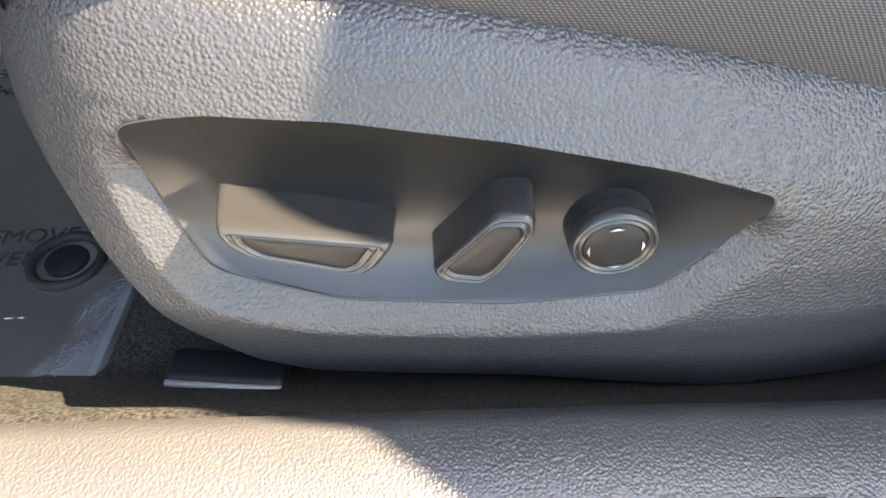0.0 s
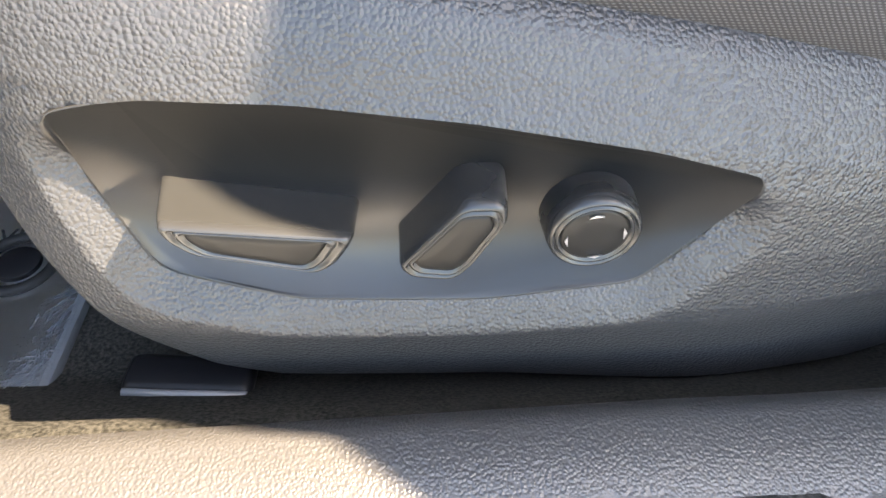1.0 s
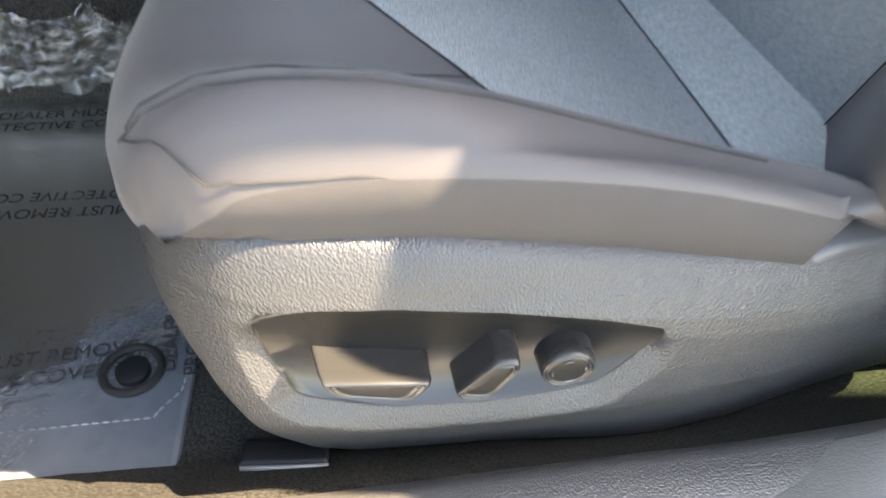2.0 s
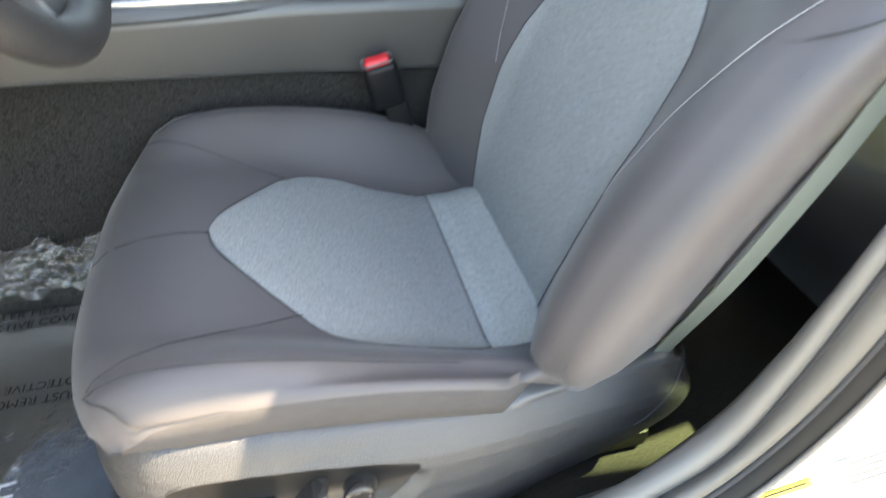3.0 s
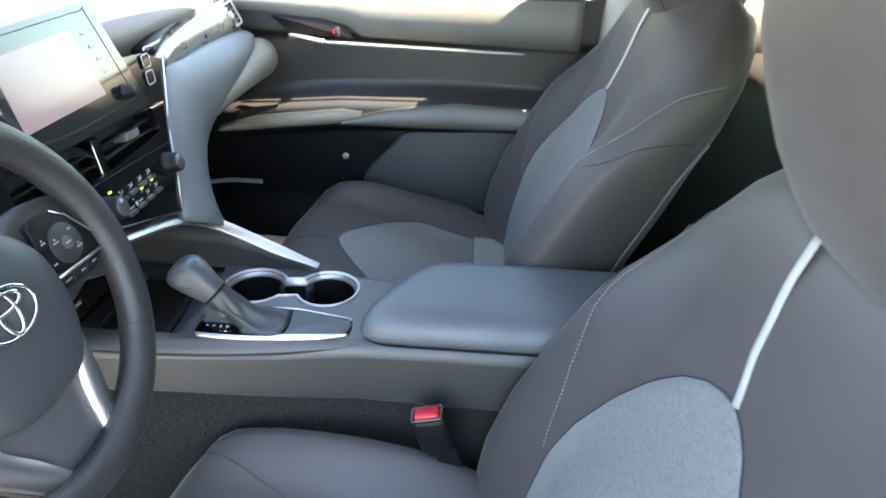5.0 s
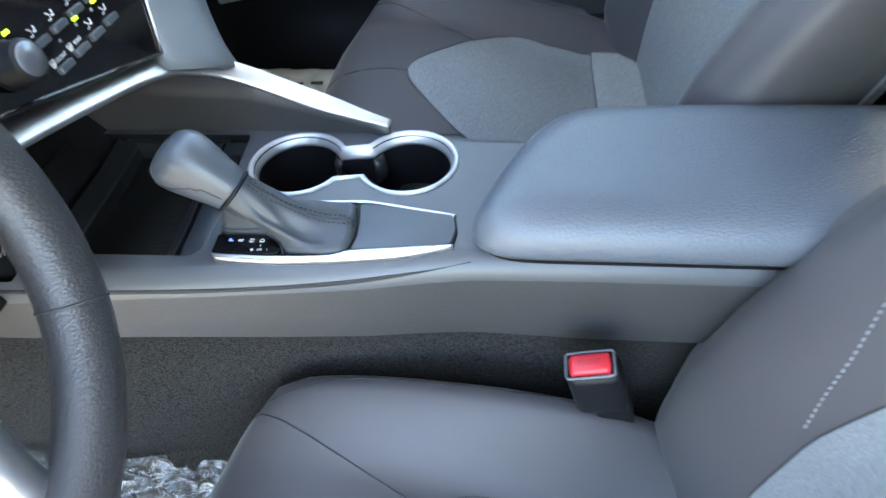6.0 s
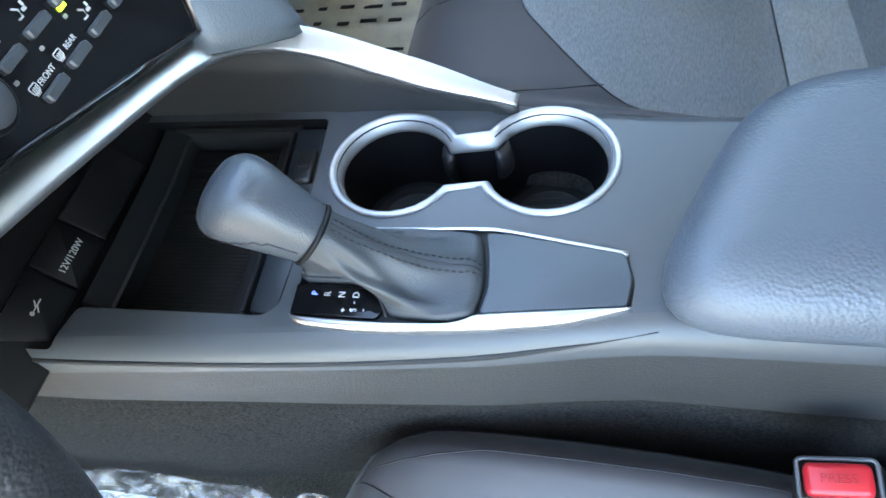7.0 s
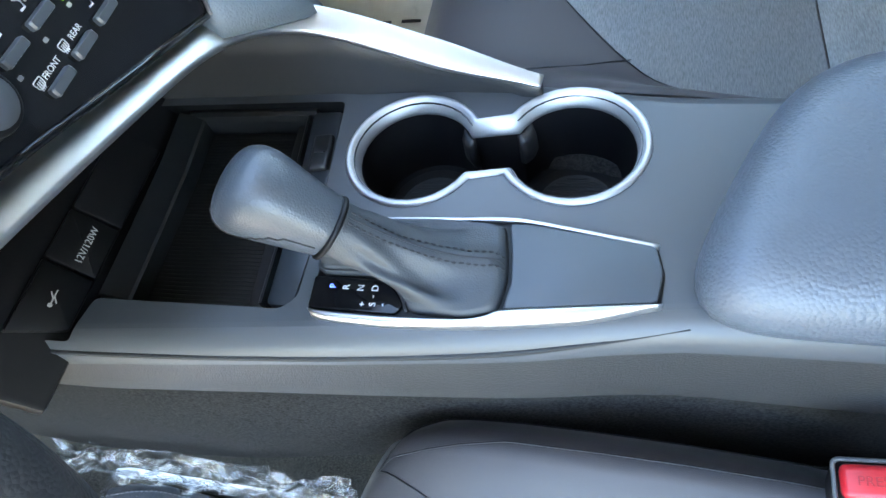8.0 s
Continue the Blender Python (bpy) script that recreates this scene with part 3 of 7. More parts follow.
def bins_side(z, w):
    """Half width of the back insert; its outer side is a little fuller."""
    return bins_half(z) + (0.009 * math.exp(-((z - 0.77) / 0.09) ** 2) if w < 0 else 0.0)


def seat(cy, dz, mirror, power):
    """A front seat; mirror turns it for the passenger's side."""
    root = thing("front_seat", "charcoal leatherette car seat with grey fabric inserts" + (" and power switches" if power else ", higher set"), "car seat", (0.15, cy, 0.33), group="front seats")
    sg = -1 if mirror else 1

    def put(ob):
        # built round the driver's middle line; moved into the thing's own frame
        for v in ob.data.vertices:
            v.co = (v.co.x - 0.15, v.co.y * sg, v.co.z + dz - 0.33)
        if mirror:
            ob.data.flip_normals()
        if ob.parent is None:
            ob.parent = root
        return ob

    # cushion
    rings = []
    side = [(0.2500, -0.0125), (0.2556, -0.023), (0.2574, -0.032), (0.2566, -0.046), (0.2535, -0.066)]
    for x in [-0.075, -0.070, -0.060, -0.048, -0.035, -0.02, 0.0, 0.03, 0.06, 0.10, 0.14, 0.18, 0.22, 0.26, 0.30, 0.34, 0.38, 0.41, 0.435]:
        top = [cush_point(x, s) for s in np.linspace(-0.243, 0.243, 41)]
        zb = interp(x, [-0.075, 0.0, 0.03, 0.07, 0.20, 0.33, 0.36, 0.44], [0.545, 0.542, 0.532, 0.512, 0.502, 0.496, 0.512, 0.522])
        zc = top[-1].z
        tuck = 0.030 * sstep(0.335, 0.39, x)
        right = [Vector((x + front_bend(x, s), s - tuck, max(min(zb, zc - 0.001), zc + d))) for s, d in side]
        left = [Vector((p.x, -p.y, p.z)) for p in reversed(right)]
        zl = min(zb, zc) - 0.015
        bottom = [Vector((x + front_bend(x, 0.24) , s, zl - 0.02)) for s in (0.205, 0.1, -0.1, -0.205)]
        ring = top + right + bottom + left
        for v in ring:
            # the front corners draw in below the trim's upper edge
            v.y *= 1 - 0.16 * (1 - sstep(0.49, 0.562, v.z)) * (1 - sstep(0.0, 0.05, v.x))
        rings.append(ring)
    cushion = put(loft("cushion", rings, M_SOFT, None, "charcoal leatherette seat cushion"))
    cushion.data.materials.append(M_SIDE)
    for f in cushion.data.polygons:
        if f.index % len(rings[0]) in (42, 43, 44, 50, 51, 52):
            f.material_index = 1
    # woven inserts
    xs = np.concatenate([np.linspace(0.070, 0.10, 10), np.linspace(0.11, 0.353, 20)])
    put(loft("seat_insert", [[cush_point(x, ins_half(x, w) * w, 0.0030 - 0.003 * abs(w) ** 12) for w in np.linspace(-1, 1, 25)] for x in xs], M_FABRIC, None, "grey woven fabric insert", closed=False))
    # rear strip tilts upwards; the skylight on it is put into its colour
    put(loft("rear_insert", [[cush_point(x, (0.146 if w > 0 else 0.176) * w, 0.0034 - 0.0034 * (abs(w) ** 10)) + Vector((0, 0, 0.009 * sstep(0.355, 0.368, x) * (1 - abs(w) ** 8))) for w in np.linspace(-1, 1, 21)] for x in np.linspace(0.355, 0.425, 9)], M_FABRIC_LIT, None, "grey woven strip, lightened for skylight", closed=False))
    edge = [cush_point(x, ins_half(x, 1), 0.0008) for x in xs[::-1]] + [cush_point(x, -ins_half(x), 0.0008) for x in xs[1:]]
    put(tube("insert_seam", edge, 0.0007, M_SEAM, n=6))
    put(tube("nose_seam", [cush_point(x, 0.0, 0.0) for x in np.linspace(-0.07, 0.070, 14)], 0.0006, M_SEAM, n=6))
    for e in (1, -1):
        put(tube("wing_seam", [cush_point(lerp(-0.045, 0.165, t), e * lerp(0.205, 0.128, t ** 1.2), 0.0004) for t in np.linspace(0, 1, 20)], 0.0007, M_SEAM, n=6))
        put(tube("edge_seam", [cush_on(x, e * interp(x, [-0.03, -0.0254, -0.01, 0.0088, 0.0466, 0.0825, 0.30], [0.203, 0.207, 0.215, 0.218, 0.2254, 0.231, 0.232]), 0.0001) for x in np.linspace(-0.028, 0.30, 40)], 0.0006, M_SEAM, n=6))
        # welt seam along the flank, turning up over the front corner
        run = [cush_on(-0.0254, e * 0.207, 0.0003), cush_on(-0.0137, e * 0.223, 0.0003), cush_on(0.0013, e * 0.237, 0.0004)]
        for x in np.linspace(-0.012, 0.345, 26):
            d = interp(x, [-0.012, 0.0, 0.02, 0.05], [0.0125, 0.0155, 0.0185, 0.0205])
            run.append(cush_point(x, e * 0.243) + Vector((0, e * (interp(d, [-p[1] for p in side], [p[0] for p in side]) - 0.2424 - 0.030 * sstep(0.335, 0.39, x)), -d)))
        put(tube("side_seam", curve_at(run, 70), 0.0006, M_SEAM, n=6))

    # backrest
    rings = []
    zs = list(np.linspace(0.455, 1.0, 28)) + [1.015, 1.03, 1.045, 1.058, 1.069, 1.078, 1.085, 1.090, 1.092]
    for z in zs:
        w, t = interp(z, BK_Z, BK_W), interp(z, BK_Z, BK_T)
        fr = [Vector((back_x(z, s), s, z)) for s in np.linspace(-w, w, 45)]
        xb = interp(z, BK_Z, BK_X) + t
        xe = fr[-1].x
        rear = [Vector((lerp(xe, xb, k), w * q, z)) for k, q in flare(z)]
        rear += [Vector((xb, w * q, z)) for q in (0.8, 0.4, 0, -0.4, -0.8)]
        rear += [Vector((lerp(xe, xb, k), -w * q, z)) for k, q in reversed(flare(z))]
        rings.append(fr + rear)
    # rounded lower ends of the bolsters
    for r in rings:
        for v in r:
            v.z += 0.05 * sstep(0.19, 0.262, abs(v.y)) * (1 - sstep(0.455, 0.56, v.z))
    # a shallow rest for the head restraint
    for r in rings:
        for v in r:
            v.z -= 0.014 * math.exp(-(v.y / 0.095) ** 4) * sstep(0.98, 1.09, v.z)
    put(loft("backrest", rings, M_SOFT, None, "charcoal leatherette backrest with raised bolsters"))
    zz = np.concatenate([np.linspace(0.462, 0.86, 24), np.linspace(0.87, 0.918, 12)])
    put(loft("back_insert", [[back_point(z, bins_side(z, w) * w, 0.0032 - 0.003 * abs(w) ** 12) for w in np.linspace(-1, 1, 25)] for z in zz], M_FABRIC, None, "grey woven fabric insert", closed=False))
    edge = [back_point(z, bins_half(z), 0.0008) for z in zz] + [back_point(z, -bins_side(z, -1), 0.0008) for z in zz[::-1][1:]]
    put(tube("insert_seam", edge, 0.0007, M_SEAM, n=6))
    strip = [back_point(z, interp(z, [0.917, 0.96, 1.01, 1.062], [-0.002, 0.018, 0.029, 0.036]), 0.0005) for z in np.linspace(0.917, 1.062, 18)]
    put(sweep("piping", strip, ring2(0.0055, 0.0022, 8), M_PIPE, None, "pale grey centre strip", up=(1, 0, 0)))

    def flank(x, z, e):
        """A point on the outer side of the backrest, by depth and height."""
        w = interp(z, BK_Z, BK_W)
        xe, xb = back_x(z, w), interp(z, BK_Z, BK_X) + interp(z, BK_Z, BK_T)
        side_ = ((0.0, 1.0),) + flare(z)
        q = interp((x - xe) / (xb - xe), [k for k, _ in side_], [m for _, m in side_])
        return Vector((max(x, xe) - 0.0004, e * (w * q + 0.0014), z))
    for e in (1, -1):
        # stitched seam: from the insert's edge over the bolster, round the shoulder
        run_s = [0.158, 0.174, 0.190, 0.206, 0.226, 0.240, 0.250, 0.256] if e < 0 else [0.160, 0.171, 0.182, 0.196, 0.212, 0.230, 0.248, 0.256]
        run = [back_point(z, e * sv, 0.0014) for z, sv in zip([0.676, 0.715, 0.752, 0.790, 0.830, 0.862, 0.892, 0.922], run_s)]
        run += [back_point(0.946, e * 0.2590, 0.0016), back_point(0.962, e * 0.2640, 0.0020), back_point(0.975, e * 0.2700, 0.0022), flank(0.648, 0.983, e), flank(0.672, 0.988, e), flank(0.705, 0.992, e)]
        run = curve_at(run, 90)
        put(stitches("stitching", run[2:], M_THREAD, None, normal=(-1, -0.4 * e, 0.2), label="pale contrast stitching"))
        put(tube("back_seam", [p + Vector((0.0006, 0, -0.0035)) for p in run], 0.0006, M_SEAM, n=6))
        low_run = curve_at([back_point(0.858, e * 0.243, 0.0), back_point(0.866, e * 0.262, 0.0), flank(0.540, 0.884, e), flank(0.570, 0.900, e), flank(0.605, 0.908, e), flank(0.655, 0.910, e)], 30)
        put(tube("back_seam", low_run, 0.0007, M_SEAM, n=6))
        welt = [flank(lerp(back_x(z, interp(z, BK_Z, BK_W)), interp(z, BK_Z, BK_X) + interp(z, BK_Z, BK_T), 0.93), z, e) for z in np.linspace(0.60, 0.90, 20)]
        put(tube("rear_welt", welt, 0.0022, M_WELT, None, "pale welt along the rear edge"))
        put(tube("back_seam", [Vector((back_x(z, interp(z, BK_Z, BK_W) * 0.965), e * interp(z, BK_Z, BK_W) * 0.965, z)) for z in np.linspace(0.56, 0.86, 24)], 0.0004, M_SEAM, n=6))
    # head restraint
    rings = []
    HZ = [1.045, 1.05, 1.065, 1.09, 1.13, 1.175, 1.21, 1.25, 1.285, 1.315, 1.335, 1.345]
    HF = [0.650, 0.634, 0.617, 0.598, 0.572, 0.551, 0.538, 0.530, 0.529, 0.533, 0.540, 0.552]
    HR = [0.715, 0.738, 0.754, 0.764, 0.752, 0.722, 0.692, 0.656, 0.624, 0.598, 0.580, 0.570]
    HW = [0.090, 0.112, 0.125, 0.130, 0.130, 0.127, 0.123, 0.117, 0.109, 0.098, 0.085, 0.070]
    for z, fx, rx, w in zip(HZ, HF, HR, HW):
        mx, hx = (fx + rx) / 2, (rx - fx) / 2
        rings.append([Vector((mx + a, b, z + 0.02 * (a / hx if hx else 0) * 0.4)) for a, b in ring2(hx, w, 40, 2.8)])
    # finer steps between
    fine = []
    for i in range(len(rings) - 1):
        for k in range(3):
            fine.append([p.lerp(q, k / 3) for p, q in zip(rings[i], rings[i + 1])])
    fine.append(rings[-1])
    put(loft("head_restraint", fine, M_SOFT, None, "charcoal leatherette head restraint"))

    def head_pt(z, s, off=0.0):
        fx, rx, w = interp(z, HZ, HF), interp(z, HZ, HR), interp(z, HZ, HW)
        mx, hx = (fx + rx) / 2, (rx - fx) / 2
        b = max(-0.999, min(0.999, s / w))
        return Vector((mx - hx * (1 - abs(b) ** 2.8) ** (1 / 2.8) - off, s, z))

    def head_at(z, th, off=0.0):
        fx, rx, w = interp(z, HZ, HF), interp(z, HZ, HR), interp(z, HZ, HW)
        mx, hx = (fx + rx) / 2, (rx - fx) / 2
        c, q = math.cos(radians(th)), math.sin(radians(th))
        return Vector((mx - (hx + off) * math.copysign(abs(c) ** (2 / 2.8), c), -(w + off) * math.copysign(abs(q) ** (2 / 2.8), q), z - 0.008 * math.copysign(abs(c) ** (2 / 2.8), c)))
    for e in (1, -1):
        put(tube("head_seam", [head_at(z, e * 42) for z in np.linspace(1.06, 1.335, 24)], 0.0009, M_SEAM, n=6))
        zs_, th_ = [1.335, 1.25, 1.19, 1.15, 1.128, 1.118, 1.112], [78, 79, 81, 87, 101, 128, 150]
        run = [head_at(interp(k, range(7), zs_), e * interp(k, range(7), th_), 0.0005) for k in np.linspace(0, 6, 60)]
        put(stitches("stitching", run, M_THREAD, None, normal=(0, -e, 0), label="pale contrast stitching"))
        put(tube("head_seam", [head_at(interp(k, range(7), zs_), e * (interp(k, range(7), th_) + 3), 0.0) for k in np.linspace(0, 6, 40)], 0.0005, M_SEAM, n=6))
        put(tube("post", [(0.668 + 0.012, e * 0.055, 1.03), (0.68, e * 0.055, 1.09)], 0.006, M_BLACK, n=10))
    return root, put


driver, put_d = seat(0.485, 0.0, False, True)
passenger, put_p = seat(1.215, 0.085, True, False)


# power seat: side trim with a scooped switch recess
PATH_P = [(-0.062, 0.47), (-0.060, 0.40), (-0.052, 0.325), (-0.032, 0.262), (0.0, 0.225), (0.04, 0.2085), (0.12, 0.2045), (0.25, 0.2065), (0.34, 0.2165), (0.42, 0.232), (0.52, 0.245), (0.575, 0.26), (0.59, 0.285)]
BEZEL = [(0.0286, 0.5066), (0.058, 0.511), (0.1015, 0.510), (0.1547, 0.504), (0.212, 0.494), (0.2535, 0.483), (0.244, 0.459), (0.220, 0.4335), (0.162, 0.427), (0.094, 0.429), (0.046, 0.443), (0.033, 0.480)]
BEZ = outline_at(rounded(BEZEL, 0.005, 4), 200, 2)
BEZ_A = np.array(BEZ)


def inside_dist(x, z):
    """Distance from the recess's outline, positive inside."""
    a, b = BEZ_A, np.roll(BEZ_A, -1, 0)
    p = np.array((x, z))
    ab = b - a
    t = np.clip(((p - a) * ab).sum(1) / np.maximum((ab * ab).sum(1), 1e-12), 0, 1)
    d = np.hypot(*(a + ab * t[:, None] - p).T).min()
    c = ((a[:, 1] > z) != (b[:, 1] > z)) & (x < (b[:, 0] - a[:, 0]) * (z - a[:, 1]) / np.where(b[:, 1] == a[:, 1], 1e-9, b[:, 1] - a[:, 1]) + a[:, 0])
    return d if c.sum() % 2 else -d


plan = curve_at([(a, b, 0) for a, b in PATH_P], 420)
T_TOPX, T_TOPZ = [-0.07, 0.0, 0.12, 0.27, 0.35, 0.40, 0.54, 0.60], [0.550, 0.550, 0.5435, 0.5205, 0.511, 0.505, 0.495, 0.472]
T_BOTX, T_BOTZ = [-0.065, -0.05, -0.03, 0.0, 0.02, 0.035, 0.05, 0.075, 0.20, 0.36, 0.46, 0.55, 0.60], [0.53, 0.51, 0.49, 0.452, 0.418, 0.389, 0.367, 0.353, 0.343, 0.338, 0.364, 0.404, 0.44]


def trim_off(z, x):
    base = interp(z, [0.338, 0.350, 0.362, 0.374, 0.386, 0.396, 0.404, 0.411, 0.418, 0.426, 0.45, 0.49, 0.511], [0.0180, 0.0128, 0.0085, 0.0046, 0.0010, -0.0020, -0.0044, -0.0066, -0.0084, -0.0090, -0.0065, 0.0006, 0.0046])
    if z < 0.418:
        base = -0.0084 + (base + 0.0084) * (1 - 0.45 * sstep(0.16, 0.30, x))
    return base + interp(interp(x, T_TOPX, T_TOPZ) - z, [0, 0.0016, 0.004, 0.008, 0.014, 0.022, 0.034, 0.046], [0.034, 0.0255, 0.0195, 0.0148, 0.0108, 0.0066, 0.0018, 0])


PX, PY = [p.x for p in plan], [p.y for p in plan]
LIP_X, LIP_Z = [p[0] for p in BEZEL[:6]], [p[1] for p in BEZEL[:6]]


def facet(x, z, dd):
    """Depth of the bevel that runs round the recess on all sides but the upper lip."""
    w = sstep(0.004, 0.022, interp(x, LIP_X, LIP_Z) - z)
    return 0.0085 * w * max(0.0, 1 - dd / 0.0135)


def nearest_edge(x, z):
    """The closest point of the recess's outline."""
    a, b = BEZ_A, np.roll(BEZ_A, -1, 0)
    p = np.array((x, z))
    ab = b - a
    t = np.clip(((p - a) * ab).sum(1) / np.maximum((ab * ab).sum(1), 1e-12), 0, 1)
    q = a + ab * t[:, None]
    return q[np.hypot(*(q - p).T).argmin()]


tv, tf, din = [], [], []
NV = 110
for i, p in enumerate(plan):
    a, b = plan[max(0, i - 1)], plan[min(len(plan) - 1, i + 1)]
    t = (b - a).normalized()
    n = Vector((-t.y, t.x, 0)) * -1          # outwards
    zt, zb = interp(p.x, T_TOPX, T_TOPZ), interp(p.x, T_BOTX, T_BOTZ)
    for j in range(NV + 1):
        z = lerp(zt, zb, j / NV)
        d, q = -1.0, p
        if 0.0 < p.x < 0.28 and p.y < 0.225 and 0.405 < z < 0.53:
            d = inside_dist(p.x, z)
            if abs(d) < 0.0012:
                e = nearest_edge(p.x, z)
                q, z, d = Vector((e[0], interp(e[0], PX, PY), 0)), e[1], 0.0
        din.append(d)
        o = -trim_off(z, q.x) - 0.005 * sstep(zb + 0.012, zb, z)
        if d > -0.0135 and d != -1.0:
            e = nearest_edge(q.x, z)
            o -= facet(e[0], e[1], max(0.0, -d)) + (0.004 if d > 0 else 0.0)
        tv.append(q + n * o + Vector((0, 0, z)))
for i in range(len(plan) - 1):
    for j in range(NV):
        k = i * (NV + 1) + j
        f4 = (k, k + 1, k + NV + 2, k + NV + 1)
        if min(din[h] for h in f4) < 0:
            tf.append(f4)
side_trim = obj("side_trim", tv, tf, M_TRIM, None, "grained charcoal plastic side trim with switch recess")
into_seat = lambda ob: (ob.data.transform(Matrix.Translation((-0.15, -0.485, -0.33))), setattr(ob, "parent", driver), ob)[-1]
into_seat(side_trim)
# the scooped panel behind the switches: sharp upper lip, floor running out to the lower edge
rings = []
for t in (-0.006, 0.0, 0.012, 0.03, 0.05, 0.09, 0.14, 0.22, 0.34, 0.5, 0.7, 0.88, 1.0):
    ring = []
    for x, z in BEZ:
        cx, cz = min(0.205, max(0.075, x)), 0.4725
        qx, qz = lerp(x, cx, t), lerp(z, cz, t)
        dip = (0.0200 * (0.03 + 0.97 * sstep(0.424, 0.456, qz)) - 0.0050 * sstep(0.460, 0.508, qz)) * sstep(0.0, 0.045, t) + (0.0012 if t < 0 else 0.0)
        if t > 0:
            dip = max(dip, 0.0)
        ring.append((qx, interp(qx, PX[150:], PY[150:]) + trim_off(qz, qx) * (1 - sstep(0.03, 0.2, t)) - 0.003 * sstep(0.03, 0.2, t) + dip + facet(x, z, 0.0) * (1 - 0.5 * sstep(0.1, 0.6, t)), qz))
    rings.append(ring)
into_seat(loft("switch_panel", rings, material("smooth_switch_panel", (0.017, 0.0165, 0.0165), 0.36, grain=0.10, grain_size=1800), None, "smooth dark recessed switch panel"))
# rear end of the base: top plate under the bolster and rounded end
rings = []
for x in np.linspace(0.335, 0.585, 26):
    zt = interp(x, T_TOPX, T_TOPZ)
    y0 = interp(x, PX, PY) + 0.016
    e = sstep(0.555, 0.590, x)
    f_ = 0.5 * (1 - sstep(0.335, 0.37, x))
    rings.append([(x, y0, zt - 0.004 - 0.02 * f_), (x, y0 + 0.004, zt + 0.001 - 0.02 * e - 0.02 * f_), (x, y0 + 0.03, zt + 0.003 - 0.02 * e - 0.02 * f_), (x, y0 + 0.060, zt - 0.004 - 0.02 * e - 0.02 * f_), (x, y0 + 0.075, zt - 0.06), (x, y0 + 0.004, zt - 0.06)])
into_seat(loft("end_plate", rings, M_TRIM_FINE, None, "smooth grey top plate at the rear of the base"))
into_seat(tube("end_groove", [(p.x + 0.0005, p.y - 0.0004 + trim_off(lerp(0.430, 0.478, sstep(0.50, 0.585, p.x)), p.x), lerp(0.430, 0.478, sstep(0.50, 0.585, p.x))) for p in plan if 0.50 < p.x < 0.582], 0.0016, M_SEAM, n=6))
for k in range(7):
    into_seat(part("pressed_mark", box_bm((0.0035, 0.005, 0.0006), 0, 1, Matrix.Translation((0.400 + 0.0055 * k, 0.262 + 0.003 * k, interp(0.40, T_TOPX, T_TOPZ) + 0.0032))), M_BLACK))


def switch(name, base, face, y0, y1, mat, label, r=0.005):
    """A switch cap that stands out of the recess: outlines of its foot and of its face in x, z."""
    base, face = rounded(base, r, 6), rounded(face, r * 0.8, 6)
    c = Vector((sum(p[0] for p in face) / len(face), sum(p[1] for p in face) / len(face)))
    rings = []
    for f, s in ((0, 1.0), (0.45, 1.0), (0.80, 1.02), (0.92, 1.01), (0.98, 0.975), (1.0, 0.93), (1.0, 0.88), (0.975, 0.86), (0.975, 0.83), (1.0, 0.81), (1.0, 0.76), (0.965, 0.72), (0.955, 0.3)):
        k = min(1.0, f)
        ring = []
        for (a, b), (p, q) in zip(base, face):
            x, z = lerp(a, p, k), lerp(b, q, k)
            if f > 0.9:
                x, z = c.x + (p - c.x) * s, c.y + (q - c.y) * s
            ring.append((x, lerp(y0, y1, f), z))
        rings.append(ring)
    sw = into_seat(loft(name, rings, mat, None, label))
    inset = []
    for s, d in ((0.73, 0.0), (0.72, -0.0008), (0.66, -0.0012), (0.3, -0.0012), (0.02, -0.0012)):
        inset.append([(c.x + (p - c.x) * s, lerp(y0, y1, 0.962) + d, c.y + (q - c.y) * s) for p, q in face])
    ins = into_seat(loft("switch_face", inset, M_SWFACE, None, "dark glossy inset face"))
    ins.parent = sw
    return sw


M_SWFACE = material("switch_face_plastic", (0.010, 0.0095, 0.009), 0.40, spec=0.25, grain=0.05, grain_size=2200, vary=0.05)
M_SW = material("satin_switch_plastic", (0.020, 0.020, 0.020), 0.26, grain=0.08, grain_size=2200)
switch("slide_switch", [(0.0520, 0.4815), (0.0550, 0.468), (0.070, 0.459), (0.108, 0.452), (0.116, 0.458), (0.1200, 0.4715)], [(0.0625, 0.4880), (0.064, 0.4825), (0.0700, 0.4762), (0.107, 0.4665), (0.1125, 0.4705), (0.119, 0.4815)], 0.230, 0.1845, M_SW, "horizontal slide and height switch")
switch("recline_switch", [(0.129, 0.459), (0.135, 0.451), (0.150, 0.447), (0.158, 0.458), (0.1680, 0.4795), (0.1655, 0.4862), (0.150, 0.4855)], [(0.1305, 0.4675), (0.134, 0.463), (0.1475, 0.461), (0.153, 0.467), (0.1635, 0.488), (0.1615, 0.494), (0.150, 0.494)], 0.230, 0.1850, M_SW, "slanted recline switch")
ang = np.linspace(0, 2 * math.pi, 14, endpoint=False)
switch("lumbar_switch", [(0.197 + 0.0180 * math.cos(a), 0.4635 + 0.0175 * math.sin(a)) for a in ang], [(0.1915 + 0.0152 * math.cos(a), 0.4770 + 0.0150 * math.sin(a)) for a in ang], 0.230, 0.1885, M_SW, "round lumbar switch with arrow marks", 0.02)
